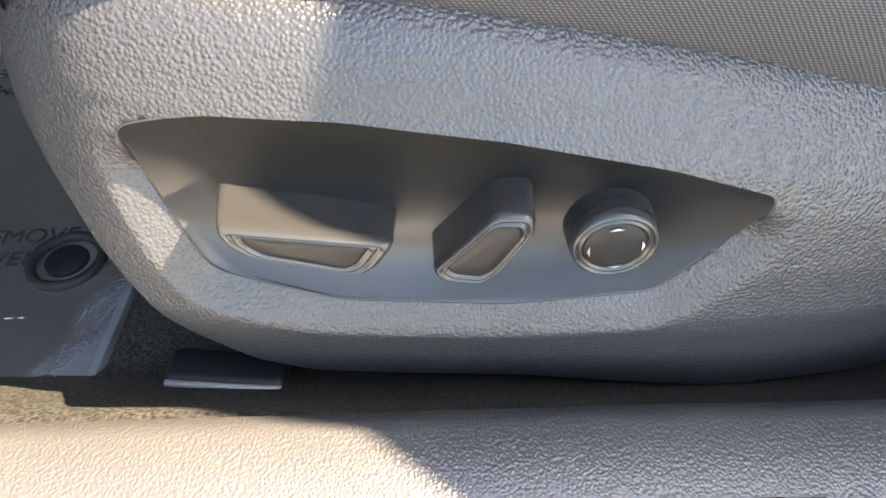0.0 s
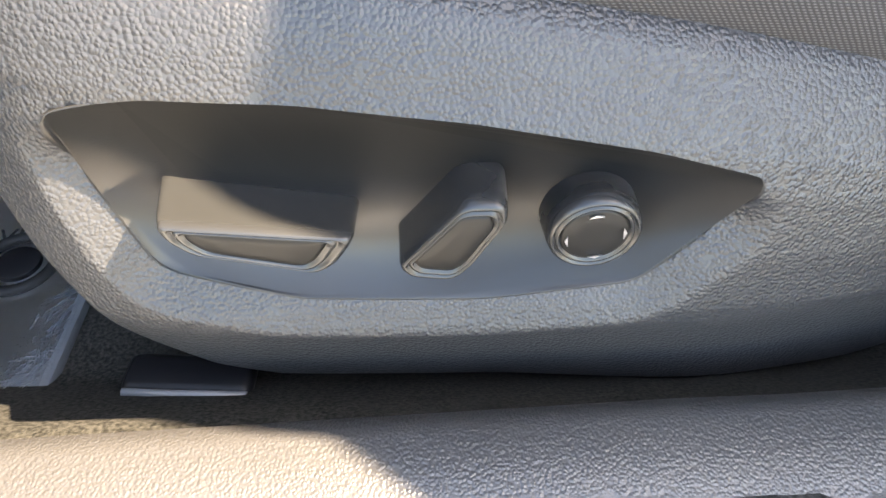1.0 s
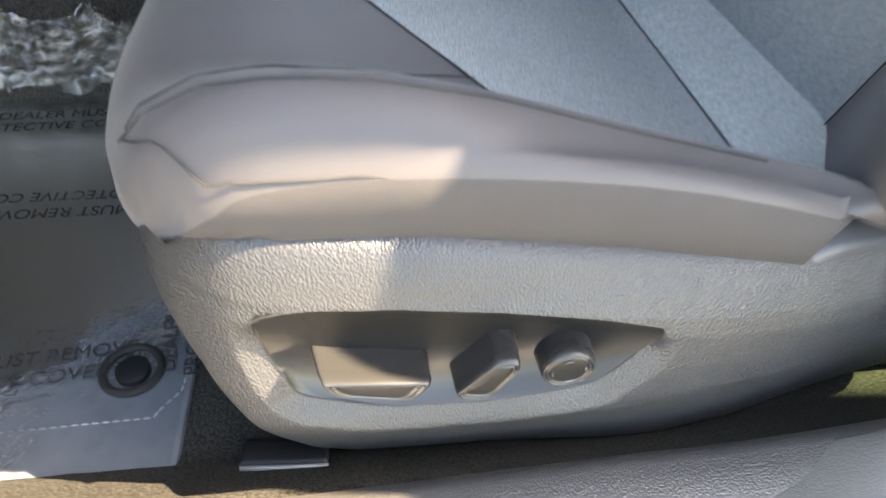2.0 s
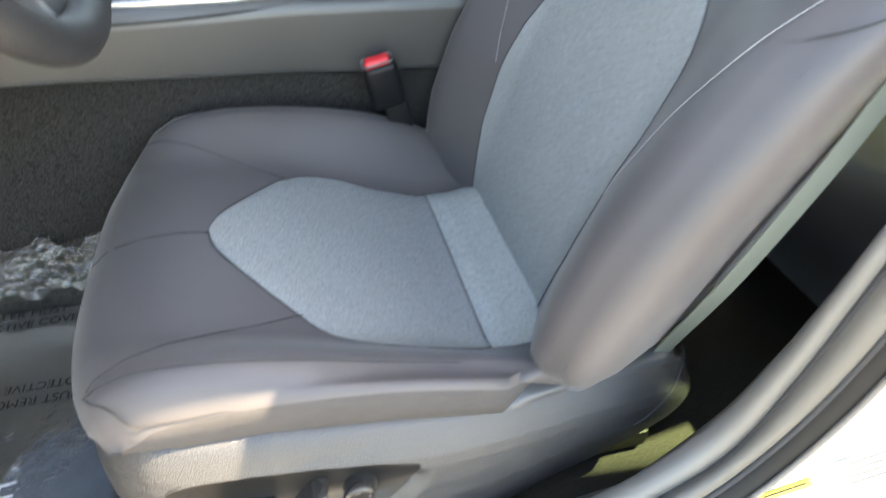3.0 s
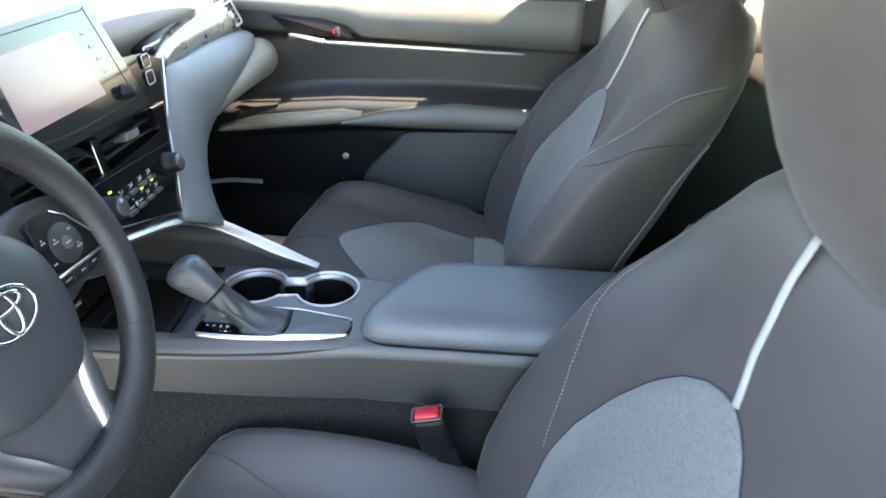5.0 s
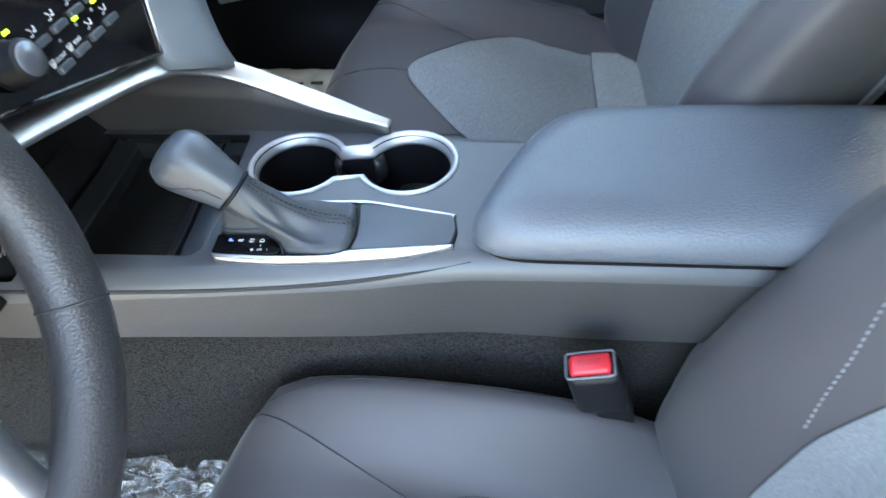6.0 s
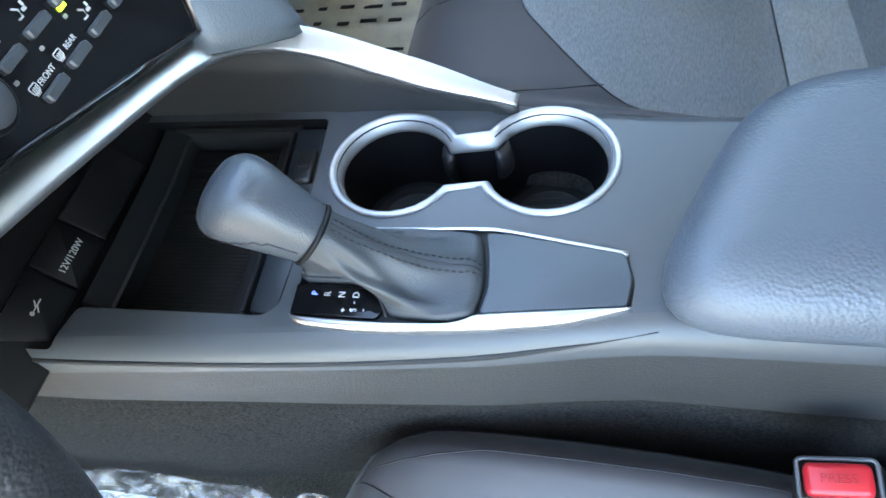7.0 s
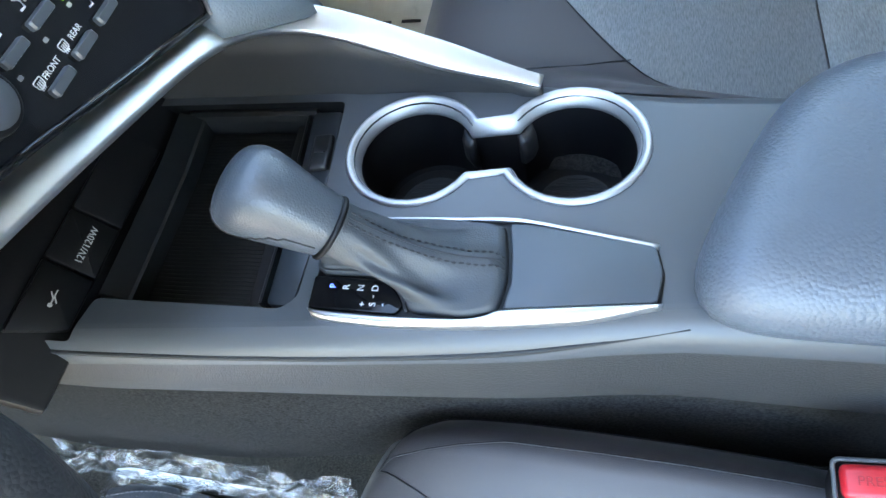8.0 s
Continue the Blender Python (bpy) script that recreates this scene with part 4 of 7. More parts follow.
for an in (0, 90, 180, 270):
    a = radians(an + 10)
    q = Vector((0.1915 + 0.0088 * math.cos(a), 0.1885, 0.4770 + 0.0088 * math.sin(a)))
    into_seat(part("arrow_mark", prism_bm([(-0.0024, -0.0002), (0.0024, -0.0002), (0, 0.0008)], 0.0005, m=axes(q, (math.sin(a), 0, -math.cos(a)), (math.cos(a), 0, math.sin(a)), (0, -1, 0))), M_SILVER))
# lower frame and slide rails
for root, cyy, dz in ((driver, 0.485, 0.0), (passenger, 1.215, 0.085)):
    def low(ob):
        ob.data.transform(Matrix.Translation((-0.15, -cyy, -0.33)))
        ob.parent = root
        return ob
    low(part("seat_pan", box_bm((0.40, 0.40, 0.05 + dz), 0.015, 2, Matrix.Translation((0.22, cyy, 0.425 + dz / 2))), M_BLACK))
    for e in (-1, 1):
        low(part("slide_rail", box_bm((0.46, 0.035, 0.030), 0.006, 2, Matrix.Translation((0.33, cyy + e * 0.205, 0.343))), M_BLACK))
        low(part("rail_bracket", box_bm((0.26, 0.02, 0.06), 0.004, 2, Matrix.Translation((0.24, cyy + e * 0.200, 0.385))), M_BLACK))
into_seat(part("rail_cover", box_bm((0.062, 0.022, 0.012), 0.005, 3, Matrix.Translation((0.028, 0.224, 0.345)) @ Matrix.Rotation(radians(-4), 4, "Z")), M_BLACK, None, "black rail end cap"))
into_seat(tube("cap_edge", [(-0.001, 0.2150, 0.3490), (0.028, 0.2128, 0.3490), (0.057, 0.2110, 0.3490)], 0.0020, material("cap_rim", (0.16, 0.16, 0.165), 0.4), None, "pale lower rim of the cap", n=6))


# ---------------------------------------------------------------- centre console
TOPZ = 0.745


def near_edge(x):
    return interp(x, [-0.6, -0.40, -0.222, -0.129, -0.01, 0.096, 0.159, 0.2, 0.3, 0.75], [0.695, 0.700, 0.707, 0.715, 0.726, 0.737, 0.748, 0.753, 0.755, 0.757])


console = thing("centre_console", "dark charcoal plastic centre console between the front seats", "console", (0.0, CY, 0.33))


def into(ob, parent=None):
    """Places a part that was built in world places under a thing."""
    root = parent or console
    ob.parent = root
    base = root.location
    while root.parent:
        root = root.parent
        base = base + root.location
    ob.data.transform(Matrix.Translation(-base))
    return ob


rings = []
for x in np.linspace(-0.60, 0.74, 60):
    a, b = near_edge(x), 2 * 0.8465 - near_edge(x)
    zt = TOPZ
    low = interp(x, [-0.3, -0.1, 0.1, 0.3], [0.668, 0.662, 0.650, 0.636])
    sec = [(a + 0.030, low), (a + 0.004, low), (a - 0.001, low + 0.006), (a - 0.003, low + 0.03), (a - 0.001, 0.712)]
    sec += [(a + 0.020 - 0.021 * math.cos(radians(q)), zt - 0.022 + 0.022 * math.sin(radians(q))) for q in (0, 14, 28, 42, 56, 68, 80, 90)]
    sec += [(2 * 0.8465 - y, z) for y, z in reversed(sec)]
    rings.append([(x, y, z) for y, z in sec])
body_ob = loft("body", rings, M_CONSOLE, None, "dark charcoal plastic console body")
into(loft("carpet_side", [[(x, y, z) for y, z in ((near_edge(x) + 0.006, 0.34), (near_edge(x) + 0.010, 0.45), (near_edge(x) + 0.012, 0.68), (near_edge(x) + 0.024, 0.68), (near_edge(x) + 0.034, 0.650), (1.693 - near_edge(x) - 0.034, 0.650), (1.693 - near_edge(x) - 0.024, 0.68), (1.693 - near_edge(x) - 0.012, 0.68), (1.693 - near_edge(x) - 0.006, 0.34))] for x in np.linspace(-0.62, 0.74, 30)], M_CARPET, None, "dark carpet on the tunnel side"))
# cup wells and tray are cut out
C1, C2, CR = (0.0105, 0.885), (0.1235, 0.889), 0.0455


def cup_outline(r, neck, n=28):
    """The figure-eight outline of the two cups, joined by a neck."""
    out = []
    a0 = math.asin(neck / r)
    for i in range(n + 1):
        a = lerp(a0, 2 * math.pi - a0, i / n)
        out.append((C1[0] + r * math.cos(a), C1[1] + r * math.sin(a)))
    for i in range(n + 1):
        a = lerp(math.pi + a0, 3 * math.pi - a0, i / n)
        out.append((C2[0] + r * math.cos(a), C2[1] + r * math.sin(a)))
    return out


cups = part("cutter", prism_bm(cup_outline(CR, 0.022), 0.30, m=Matrix.Translation((0, 0, TOPZ - 0.075))), M_BLACK)
TRAY = [(-0.34, 0.7125), (-0.2065, 0.7165), (-0.199, 0.7490), (-0.054, 0.7510), (-0.0445, 0.7600), (-0.0450, 0.80), (-0.0565, 0.934), (-0.34, 0.934)]
tray_cut = part("cutter", prism_bm(rounded(TRAY, 0.005), 0.2, m=Matrix.Translation((0, 0, TOPZ - 0.040))), M_BLACK)
cut(body_ob, [cups, tray_cut])
body_ob.data.materials.append(M_BLACK)
# side faces: real grain, with the low side's shade in the darker tone
body_ob.data.materials.append(material("shaded_grained_panel", (0.034, 0.033, 0.033), 0.48, grain=0.35, grain_size=620, kind="leather"))
for poly in body_ob.data.polygons:
    c = poly.center
    if TOPZ - 0.09 < c.z < TOPZ - 0.0008 and near_edge(c.x) + 0.004 < c.y < 0.96 and -0.36 < c.x < 0.19 and (poly.normal.z < 0.15 or c.z < TOPZ - 0.03):
        poly.material_index = 1
    if c.z < 0.7225 and abs(poly.normal.y) > 0.8 and (c.y < near_edge(c.x) + 0.004 or c.y > 1.693 - near_edge(c.x) - 0.004):
        poly.material_index = 2
    if abs(poly.normal.z) > 0.985:
        poly.use_smooth = False
into(body_ob)
# cup liners
well = thing("cup_well", "black cup holder well with a pale metal rim", "cup holder", (0.067, 0.887, TOPZ - 0.08))
def cup_ring(d, z):
    return [Vector((a, b, TOPZ + z)) for a, b in cup_outline(CR + d, 0.0205 + d)]


# a broad rim that slopes into the wells
into(loft("rim", [cup_ring(d, z) for d, z in ((0.0066, -0.002), (0.0068, 0.0012), (0.0056, 0.0026), (0.0040, 0.0030), (0.0018, 0.0016), (-0.0006, -0.0022), (-0.0022, -0.0070), (-0.0024, -0.0100), (0.001, -0.0100), (0.003, -0.004), (0.0066, -0.002))], M_RIMMETAL, None, "satin silver figure-eight rim", caps=False), well)
M_WELL = material("well_plastic", (0.011, 0.011, 0.012), 0.42, grain=0.15, grain_size=900)
for c in (C1, C2):
    v, f = loft_data([[(c[0] + (r * math.cos(a)), c[1] + r * math.sin(a), TOPZ + z) for a in np.linspace(0, 2 * math.pi, 48, endpoint=False)] for r, z in ((0.0395, -0.0744), (0.0375, -0.0732), (0.0315, -0.0732), (0.0305, -0.0722), (0.0290, -0.0722), (0.0280, -0.0730), (0.001, -0.0730))], True, False)
    into(obj("cup_mat", v, f, M_RUBBER, None, "ribbed black rubber disc"), well)
    for k in range(-9, 10):
        # fine ribs across the disc
        hw = math.sqrt(max(0.0, 0.0275 ** 2 - (0.0029 * k) ** 2))
        into(part("mat_rib", box_bm((2 * hw, 0.0009, 0.0007), 0, 1, Matrix.Translation((c[0], c[1] + 0.0029 * k, TOPZ - 0.0727))), M_RUBBER), well)
for c, a0 in ((C1, 33), (C2, 147)):
    # sprung grips: curved flaps that stand off the wall beside the neck
    rings = []
    for k in range(9):
        a = radians(a0 + (k - 4) * 2.4)
        r0 = CR - 0.004 - 0.002 * math.sin(math.pi * k / 8)
        cx, sy = math.cos(a), math.sin(a)
        rings.append([(c[0] + r * cx, c[1] + r * sy, TOPZ + z) for r, z in ((r0 + 0.0035, -0.012), (r0 + 0.0010, -0.0105), (r0 - 0.0030, -0.020), (r0 - 0.0034, -0.034), (r0 - 0.0008, -0.042), (r0 + 0.0035, -0.042))])
    into(loft("clip", rings, M_WELL, None, "sprung black cup grip"), well)

# side strip: satin line along the upper edge of the body
def on_shoulder(x, z):
    """A point on the rounded upper edge of the console body's near side."""
    q = math.asin(max(-0.2, min(1.0, (z - TOPZ + 0.022) / 0.022)))
    return Vector((x, near_edge(x) + 0.020 - 0.021 * math.cos(q), z))


groove = [on_shoulder(x, z) for x, z in ((-0.222, 0.7352), (-0.18, 0.7336), (-0.13, 0.7321), (-0.08, 0.7306), (-0.03, 0.7298), (0.03, 0.7299), (0.09, 0.7318), (0.13, 0.7334), (0.16, 0.7350), (0.196, 0.7392))]
into(sweep("edge_groove", curve_at(groove, 60), [(0.0008, -0.0019), (0.0008, 0.0019), (-0.003, 0.0019), (-0.003, -0.0019)], M_SEAM, scale=lambda t: 1 - 0.8 * sstep(0.75, 1.0, t)))

# armrest lid
lid = thing("armrest", "padded dark blue-grey leatherette armrest lid", "armrest", (0.45, 0.8465, 0.75))
rings = []
LID = [(0.745, 0.7495), (0.745, 0.9435), (0.33, 0.9435), (0.285, 0.937), (0.252, 0.915), (0.222, 0.855), (0.197, 0.795), (0.1905, 0.770), (0.195, 0.7545), (0.215, 0.7495)]
lid_c = outline_at(rounded(LID, 0.022, 8), 120, 6)
LID_A = np.array(lid_c)


def lid_dist(x, y):
    a, b = LID_A, np.roll(LID_A, -1, 0)
    p, ab = np.array((x, y)), b - a
    t = np.clip(((p - a) * ab).sum(1) / np.maximum((ab * ab).sum(1), 1e-12), 0, 1)
    return float(np.hypot(*(a + ab * t[:, None] - p).T).min())


def lid_z(d):
    return TOPZ + 0.010 + 0.038 * (1 - (1 - min(d / 0.046, 1.0)) ** 2.5) ** (1 / 2.2)


rings = [[(lerp(a, min(0.66, max(0.29, a)), 0.05), lerp(b, 0.8465, 0.05), TOPZ + 0.003) for a, b in lid_c]]
for t in (0.0, 0.004, 0.012, 0.026, 0.045, 0.07, 0.10, 0.14, 0.19, 0.25, 0.33, 0.43, 0.56, 0.75, 0.98):
    ring = []
    for a, b in lid_c:
        x, y = lerp(a, min(0.66, max(0.29, a)), t), lerp(b, 0.8465, t)
        ring.append((x, y, lid_z(lid_dist(x, y)) + 0.0008 * noise.noise((x * 22, y * 22, 0)) * sstep(0, 0.2, t)))
    rings.append(ring)
into(loft("pad", rings, M_ARM, None, "padded leatherette cover"), lid)
into(part("base", prism_bm([(lerp(a, 0.47, 0.03), lerp(b, 0.8465, 0.06)) for a, b in lid_c], 0.012, m=Matrix.Translation((0, 0, TOPZ - 0.002))), M_BLACK, None, "black plastic underside of the lid"), lid)

# shifter plate
shifter = thing("gear_shifter", "leather-booted automatic gear shifter on a silver-edged plate", "gear shifter", (0.05, 0.79, TOPZ))
PLATE = [(-0.033, 0.750), (0.03, 0.7475), (0.075, 0.7500), (0.12, 0.7560), (0.1795, 0.7675), (0.1825, 0.7876), (0.1785, 0.8065), (0.1056, 0.8195), (0.0873, 0.8215), (-0.002, 0.8198), (-0.030, 0.806), (-0.034, 0.780)]
into(part("plate", prism_bm(rounded(PLATE, 0.004), 0.0035, 0.001, m=Matrix.Translation((0, 0, TOPZ - 0.001))), M_BLACK, None, "black plate edge"), shifter)
M_REARPAD = material("smooth_blue_grey_pad", (0.056, 0.064, 0.073), 0.46, grain=0.12, grain_size=1200)
PADO = [(0.0915, 0.7585), (0.1775, 0.7685), (0.1810, 0.7876), (0.1772, 0.8050), (0.1056, 0.8178), (0.0895, 0.8186), (0.0932, 0.7960), (0.0948, 0.7763)]
into(part("rear_pad", prism_bm(rounded(PADO, 0.003), 0.0050, 0.0012, m=Matrix.Translation((0, 0, TOPZ + 0.001))), M_REARPAD, None, "smooth blue-grey rear pad"), shifter)
# silver strip along the near side: slim in front, broad beside the pad, drawn out to a point
near_out = curve_at([(-0.0315, 0.7495, 0), (-0.0265, 0.7455, 0), (-0.0018, 0.7438, 0), (0.0278, 0.7436, 0), (0.0695, 0.7462, 0), (0.1088, 0.7511, 0), (0.1403, 0.7560, 0), (0.1803, 0.7668, 0)], 60)
near_in = curve_at([(-0.0318, 0.7502, 0), (-0.0262, 0.7492, 0), (-0.0018, 0.7484, 0), (0.0276, 0.7482, 0), (0.0694, 0.7500, 0), (0.0850, 0.7545, 0), (0.0960, 0.7582, 0), (0.1803, 0.7676, 0)], 60)
near_in = [Vector((a.x, interp(a.x, [p.x for p in near_in], [p.y for p in near_in]), 0)) for a in near_out]
into(loft("near_trim", [[p + Vector((0, 0, TOPZ - 0.002)), p + Vector((0, 0.0003, TOPZ + 0.0030)), p.lerp(q, 0.25) + Vector((0, 0, TOPZ + 0.0048)), p.lerp(q, 0.75) + Vector((0, 0, TOPZ + 0.0066)), q + Vector((0, 0, TOPZ + 0.0064)), q + Vector((0, 0.0004, TOPZ - 0.002))] for p, q in zip(near_out, near_in)], M_SILVER, None, "satin silver trim strip"), shifter)
far = [(-0.004, 0.8200, TOPZ + 0.003), (0.04, 0.8212, TOPZ + 0.003), (0.0873, 0.8222, TOPZ + 0.0035), (0.1056, 0.8203, TOPZ + 0.0035), (0.1407, 0.8139, TOPZ + 0.003), (0.1790, 0.8066, TOPZ + 0.0025)]
into(sweep("far_trim", curve_at(far, 40), ring2(0.0017, 0.0022, 8), M_SILVER, None, "thin satin silver trim line"), shifter)
# indicator window, with its pale rounded corner edge
IND = [(-0.0322, 0.7512), (0.0265, 0.7508), (0.0300, 0.7560), (0.0262, 0.7630), (0.0185, 0.7705), (0.0120, 0.7742), (-0.0332, 0.7742)]
into(part("indicator", prism_bm(rounded(IND, 0.0025), 0.0030, 0.0006, m=Matrix.Translation((0, 0, TOPZ + 0.0022))), M_PIANO, None, "gloss black selector display"), shifter)
into(sweep("indicator_edge", curve_at([(0.0125, 0.7750, TOPZ + 0.0045), (0.0195, 0.7712, TOPZ + 0.005), (0.0272, 0.7640, TOPZ + 0.005), (0.0330, 0.7530, TOPZ + 0.0045)], 20), ring2(0.0009, 0.0011, 8), M_TRIM_FINE, None, "slim grey edge"), shifter)
# gaiter: rises steeply to the collar in front, lies low behind
COL = Vector((-0.0095, 0.7835, 0.7940))
ax = Vector((-0.72, 0.03, 0.69)).normalized()
xa = (Vector((1, 0, 0)) - ax * ax.x).normalized()
ya = ax.cross(xa)
FOOT = rounded([(0.0885, 0.7560), (0.0925, 0.7770), (0.0908, 0.7970), (0.0868, 0.8180), (0.05, 0.8195), (-0.002, 0.8185), (-0.028, 0.806), (-0.033, 0.7755), (0.0125, 0.7755), (0.0210, 0.7710), (0.0290, 0.7640), (0.0345, 0.7525), (0.070, 0.7512)], 0.004, 4)
foot_c = [Vector(q) for q in outline_at(FOOT, 240, 2)]
MIDF = Vector((0.036, 0.788))
NG = 96


def foot_at(a):
    """The point of the gaiter's foot in the direction a from its middle."""
    return min(foot_c, key=lambda v: abs((math.atan2(v.y - MIDF.y, v.x - MIDF.x) - a + math.pi) % (2 * math.pi) - math.pi))


def gaiter_point(a, u):
    """u runs from the foot, 0, to the collar, 1."""
    fo = foot_at(a)
    f = Vector((fo.x, fo.y, TOPZ + 0.0030))
    cx, sy = math.cos(a), math.sin(a)
    top = COL + xa * (0.0192 * cx) + Vector((0, 1, 0)) * (0.0180 * sy)
    h = u ** 2.1
    p = Vector((lerp(f.x, top.x, u ** 1.05), lerp(f.y, top.y, u ** 0.95), lerp(f.z, top.z, h)))
    p.y += 0.0150 * math.sin(math.pi * min(1.0, u ** 0.8)) * math.exp(-((a + 2.0) / 0.62) ** 2)
    # a puffed lip at the foot, a ridge along the back, and soft folds round it
    p.z += 0.0065 * sstep(0.0, 0.06, u) * (1 - u)
    ridge = math.exp(-(a / 0.20) ** 2)
    p.z += 0.0060 * ridge * sstep(0.0, 0.15, u) * (1 - u)
    near = math.exp(-((a + 1.05) / 0.30) ** 2)
    p.z += (0.0060 * near - 0.0100 * math.exp(-((a + 0.50) / 0.20) ** 2) * sstep(0.15, 0.5, u)) * math.sin(math.pi * min(1, u * 1.15)) ** 1.5
    p.z -= 0.0060 * math.exp(-((a - 0.75) / 0.35) ** 2) * math.sin(math.pi * u)
    fold = 0.0018 * math.sin(7 * a + 5 * u) + 0.0012 * math.sin(13 * a - 7 * u + 1)
    p += Vector((cx, sy, 0.4)) * fold * math.sin(math.pi * min(1.0, u)) * sstep(0.3, 0.8, u)
    return p


g_rings = [[gaiter_point(2 * math.pi * i / NG - math.pi, u) for i in range(NG)] for u in np.linspace(0, 1, 34)]
into(loft("gaiter", g_rings, material("gaiter_leather", (0.040, 0.044, 0.049), 0.54, grain=0.22, grain_size=800, kind="leather"), None, "creased dark leather gaiter"), shifter)
M_DARKTH = material("dark_thread", (0.010, 0.010, 0.011), 0.7)
us = np.linspace(0.03, 0.97, 26)
for da in (0.075, -0.075):
    into(stitches("gaiter_stitch", [gaiter_point(da * (1 + 1.6 * u), u) + Vector((0, 0, 0.0006)) for u in us], M_DARKTH, None, step=0.0042, length=0.0030, r=0.0006, label="dark double stitching"), shifter)
into(tube("gaiter_seam", [gaiter_point(0.0, u) + Vector((0, 0, 0.0002)) for u in us], 0.0005, M_SEAM, n=6), shifter)
# knob: narrow at the collar, swelling to a blunt rounded head
rings = []
for t, r1, r2, sh, lean in [(-0.0018, 0.0166, 0.0156, 0, 0), (0.0000, 0.0187, 0.0177, 0, 0), (0.0054, 0.0200, 0.0187, 0, 0), (0.0144, 0.0216, 0.0201, -0.0005, 0), (0.0252, 0.0240, 0.0220, -0.0012, 0.0004), (0.0360, 0.0261, 0.0240, -0.0020, 0.0010), (0.0450, 0.0269, 0.0252, -0.0030, 0.0016), (0.0522, 0.0261, 0.0252, -0.0042, 0.0020), (0.0576, 0.0234, 0.0234, -0.0052, 0.0022), (0.0617, 0.0190, 0.0197, -0.0058, 0.0022), (0.0641, 0.0137, 0.0146, -0.0060, 0.0022), (0.0655, 0.0068, 0.0078, -0.0060, 0.0022), (0.0659, 0.0015, 0.0015, -0.0060, 0.0022)]:
    c = COL + ax * t + xa * sh + Vector((0, lean, 0))
    rings.append([c + xa * a + ya * b for a, b in ring2(r1, r2, 64, 2.35)])
rings = [list(r) for r in zip(*[curve_at(list(col), 48) for col in zip(*rings)])]
into(loft("knob", rings, material("knob_leather", (0.050, 0.058, 0.068), 0.36, grain=0.22, grain_size=700, kind="leather"), None, "leather-wrapped selector knob"), shifter)
mids = [sum(r, Vector()) / len(r) for r in rings]
# the seam runs along the near flank and round under the head
flank_i = min(range(64), key=lambda i: (rings[20][i] - mids[20]).normalized().dot(Vector((0.25, 0.85, 0.45))))
into(tube("knob_seam", [mids[k] + (rings[k][(flank_i + int(6 * sstep(30, 14, k))) % 64] - mids[k]) * 1.004 for k in range(4, 40)], 0.0006, M_SEAM, n=6), shifter)
into(tube("collar", [COL - ax * 0.0008 + xa * 0.0198 * math.cos(a) + ya * 0.0187 * math.sin(a) for a in np.linspace(0, 2 * math.pi, 40, endpoint=False)], 0.0019, M_BLACK, None, "black collar ring", closed=True), shifter)
# seat belt buckle
buckle = thing("seat_belt_buckle", "black seat belt buckle with a red release button", "seat belt buckle", (0.31, 0.70, 0.52))
bm_m = axes((0.303, 0.704, 0.667), (1, 0.0, 0.25), (0, 1, 0.12), (-0.25, -0.12, 1))
into(part("casing", box_bm((0.048, 0.029, 0.070), 0.009, 3, bm_m @ Matrix.Translation((0, 0, -0.03))), M_BLACK), buckle)
into(part("release_button", box_bm((0.035, 0.019, 0.016), 0.004, 3, bm_m @ Matrix.Translation((-0.002, 0.0, 0.0050))), M_RED, None, "red plastic release button"), buckle)
bez = [bm_m @ Vector((a - 0.002, b, 0.0085)) for a, b in rounded([(-0.0205, -0.0120), (0.0205, -0.0120), (0.0205, 0.0120), (-0.0205, 0.0120)], 0.004, 5)]
into(tube("bezel", bez, 0.0014, material("bezel_grey", (0.10, 0.105, 0.11), 0.3), None, "grey rim round the button", n=6, closed=True), buckle)
into(part("stalk", box_bm((0.035, 0.012, 0.12), 0.004, 2, bm_m @ Matrix.Translation((0.008, 0.0, -0.12))), M_BLACK), buckle)


# arch: satin strip from the far console edge up round the foot of the centre stack
ARCH = [(0.100, 0.9345, 0.7595), (0.06, 0.938, 0.772), (0.0, 0.944, 0.792), (-0.036, 0.947, 0.808), (-0.061, 0.943, 0.8215), (-0.079, 0.930, 0.835), (-0.091, 0.907, 0.848), (-0.098, 0.875, 0.860), (-0.106, 0.78, 0.885), (-0.112, 0.72, 0.898), (-0.118, 0.66, 0.910), (-0.13, 0.58, 0.92)]
ARCH = curve_at(ARCH, 150)
for _ in range(140):
    ARCH = [ARCH[0]] + [(a + b * 2 + c) / 4 for a, b, c in zip(ARCH, ARCH[1:], ARCH[2:])] + [ARCH[-1]]
arch = curve_at(ARCH, 70)
into(sweep("arch_strip", curve_at(ARCH, 150), [(-0.0115, -0.003), (-0.0106, 0.0006), (-0.009, 0.0014), (0.0, 0.0020), (0.009, 0.0014), (0.0106, 0.0006), (0.0115, -0.003)], M_SATIN, None, "satin silver arched strip", up=(0.45, -0.42, 0.79), scale=lambda t: 0.45 + 0.50 * sstep(0, 0.15, t) + 0.10 * sstep(0.45, 0.65, t)))
# the wall under the arch: console plastic with the shade put into its colour
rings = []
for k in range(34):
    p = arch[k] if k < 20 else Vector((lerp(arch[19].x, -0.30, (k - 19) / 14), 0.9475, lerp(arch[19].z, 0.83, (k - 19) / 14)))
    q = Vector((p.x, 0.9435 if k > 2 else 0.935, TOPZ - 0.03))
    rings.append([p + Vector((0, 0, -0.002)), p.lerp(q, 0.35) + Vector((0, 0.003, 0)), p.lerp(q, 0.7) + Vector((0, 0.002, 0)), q])
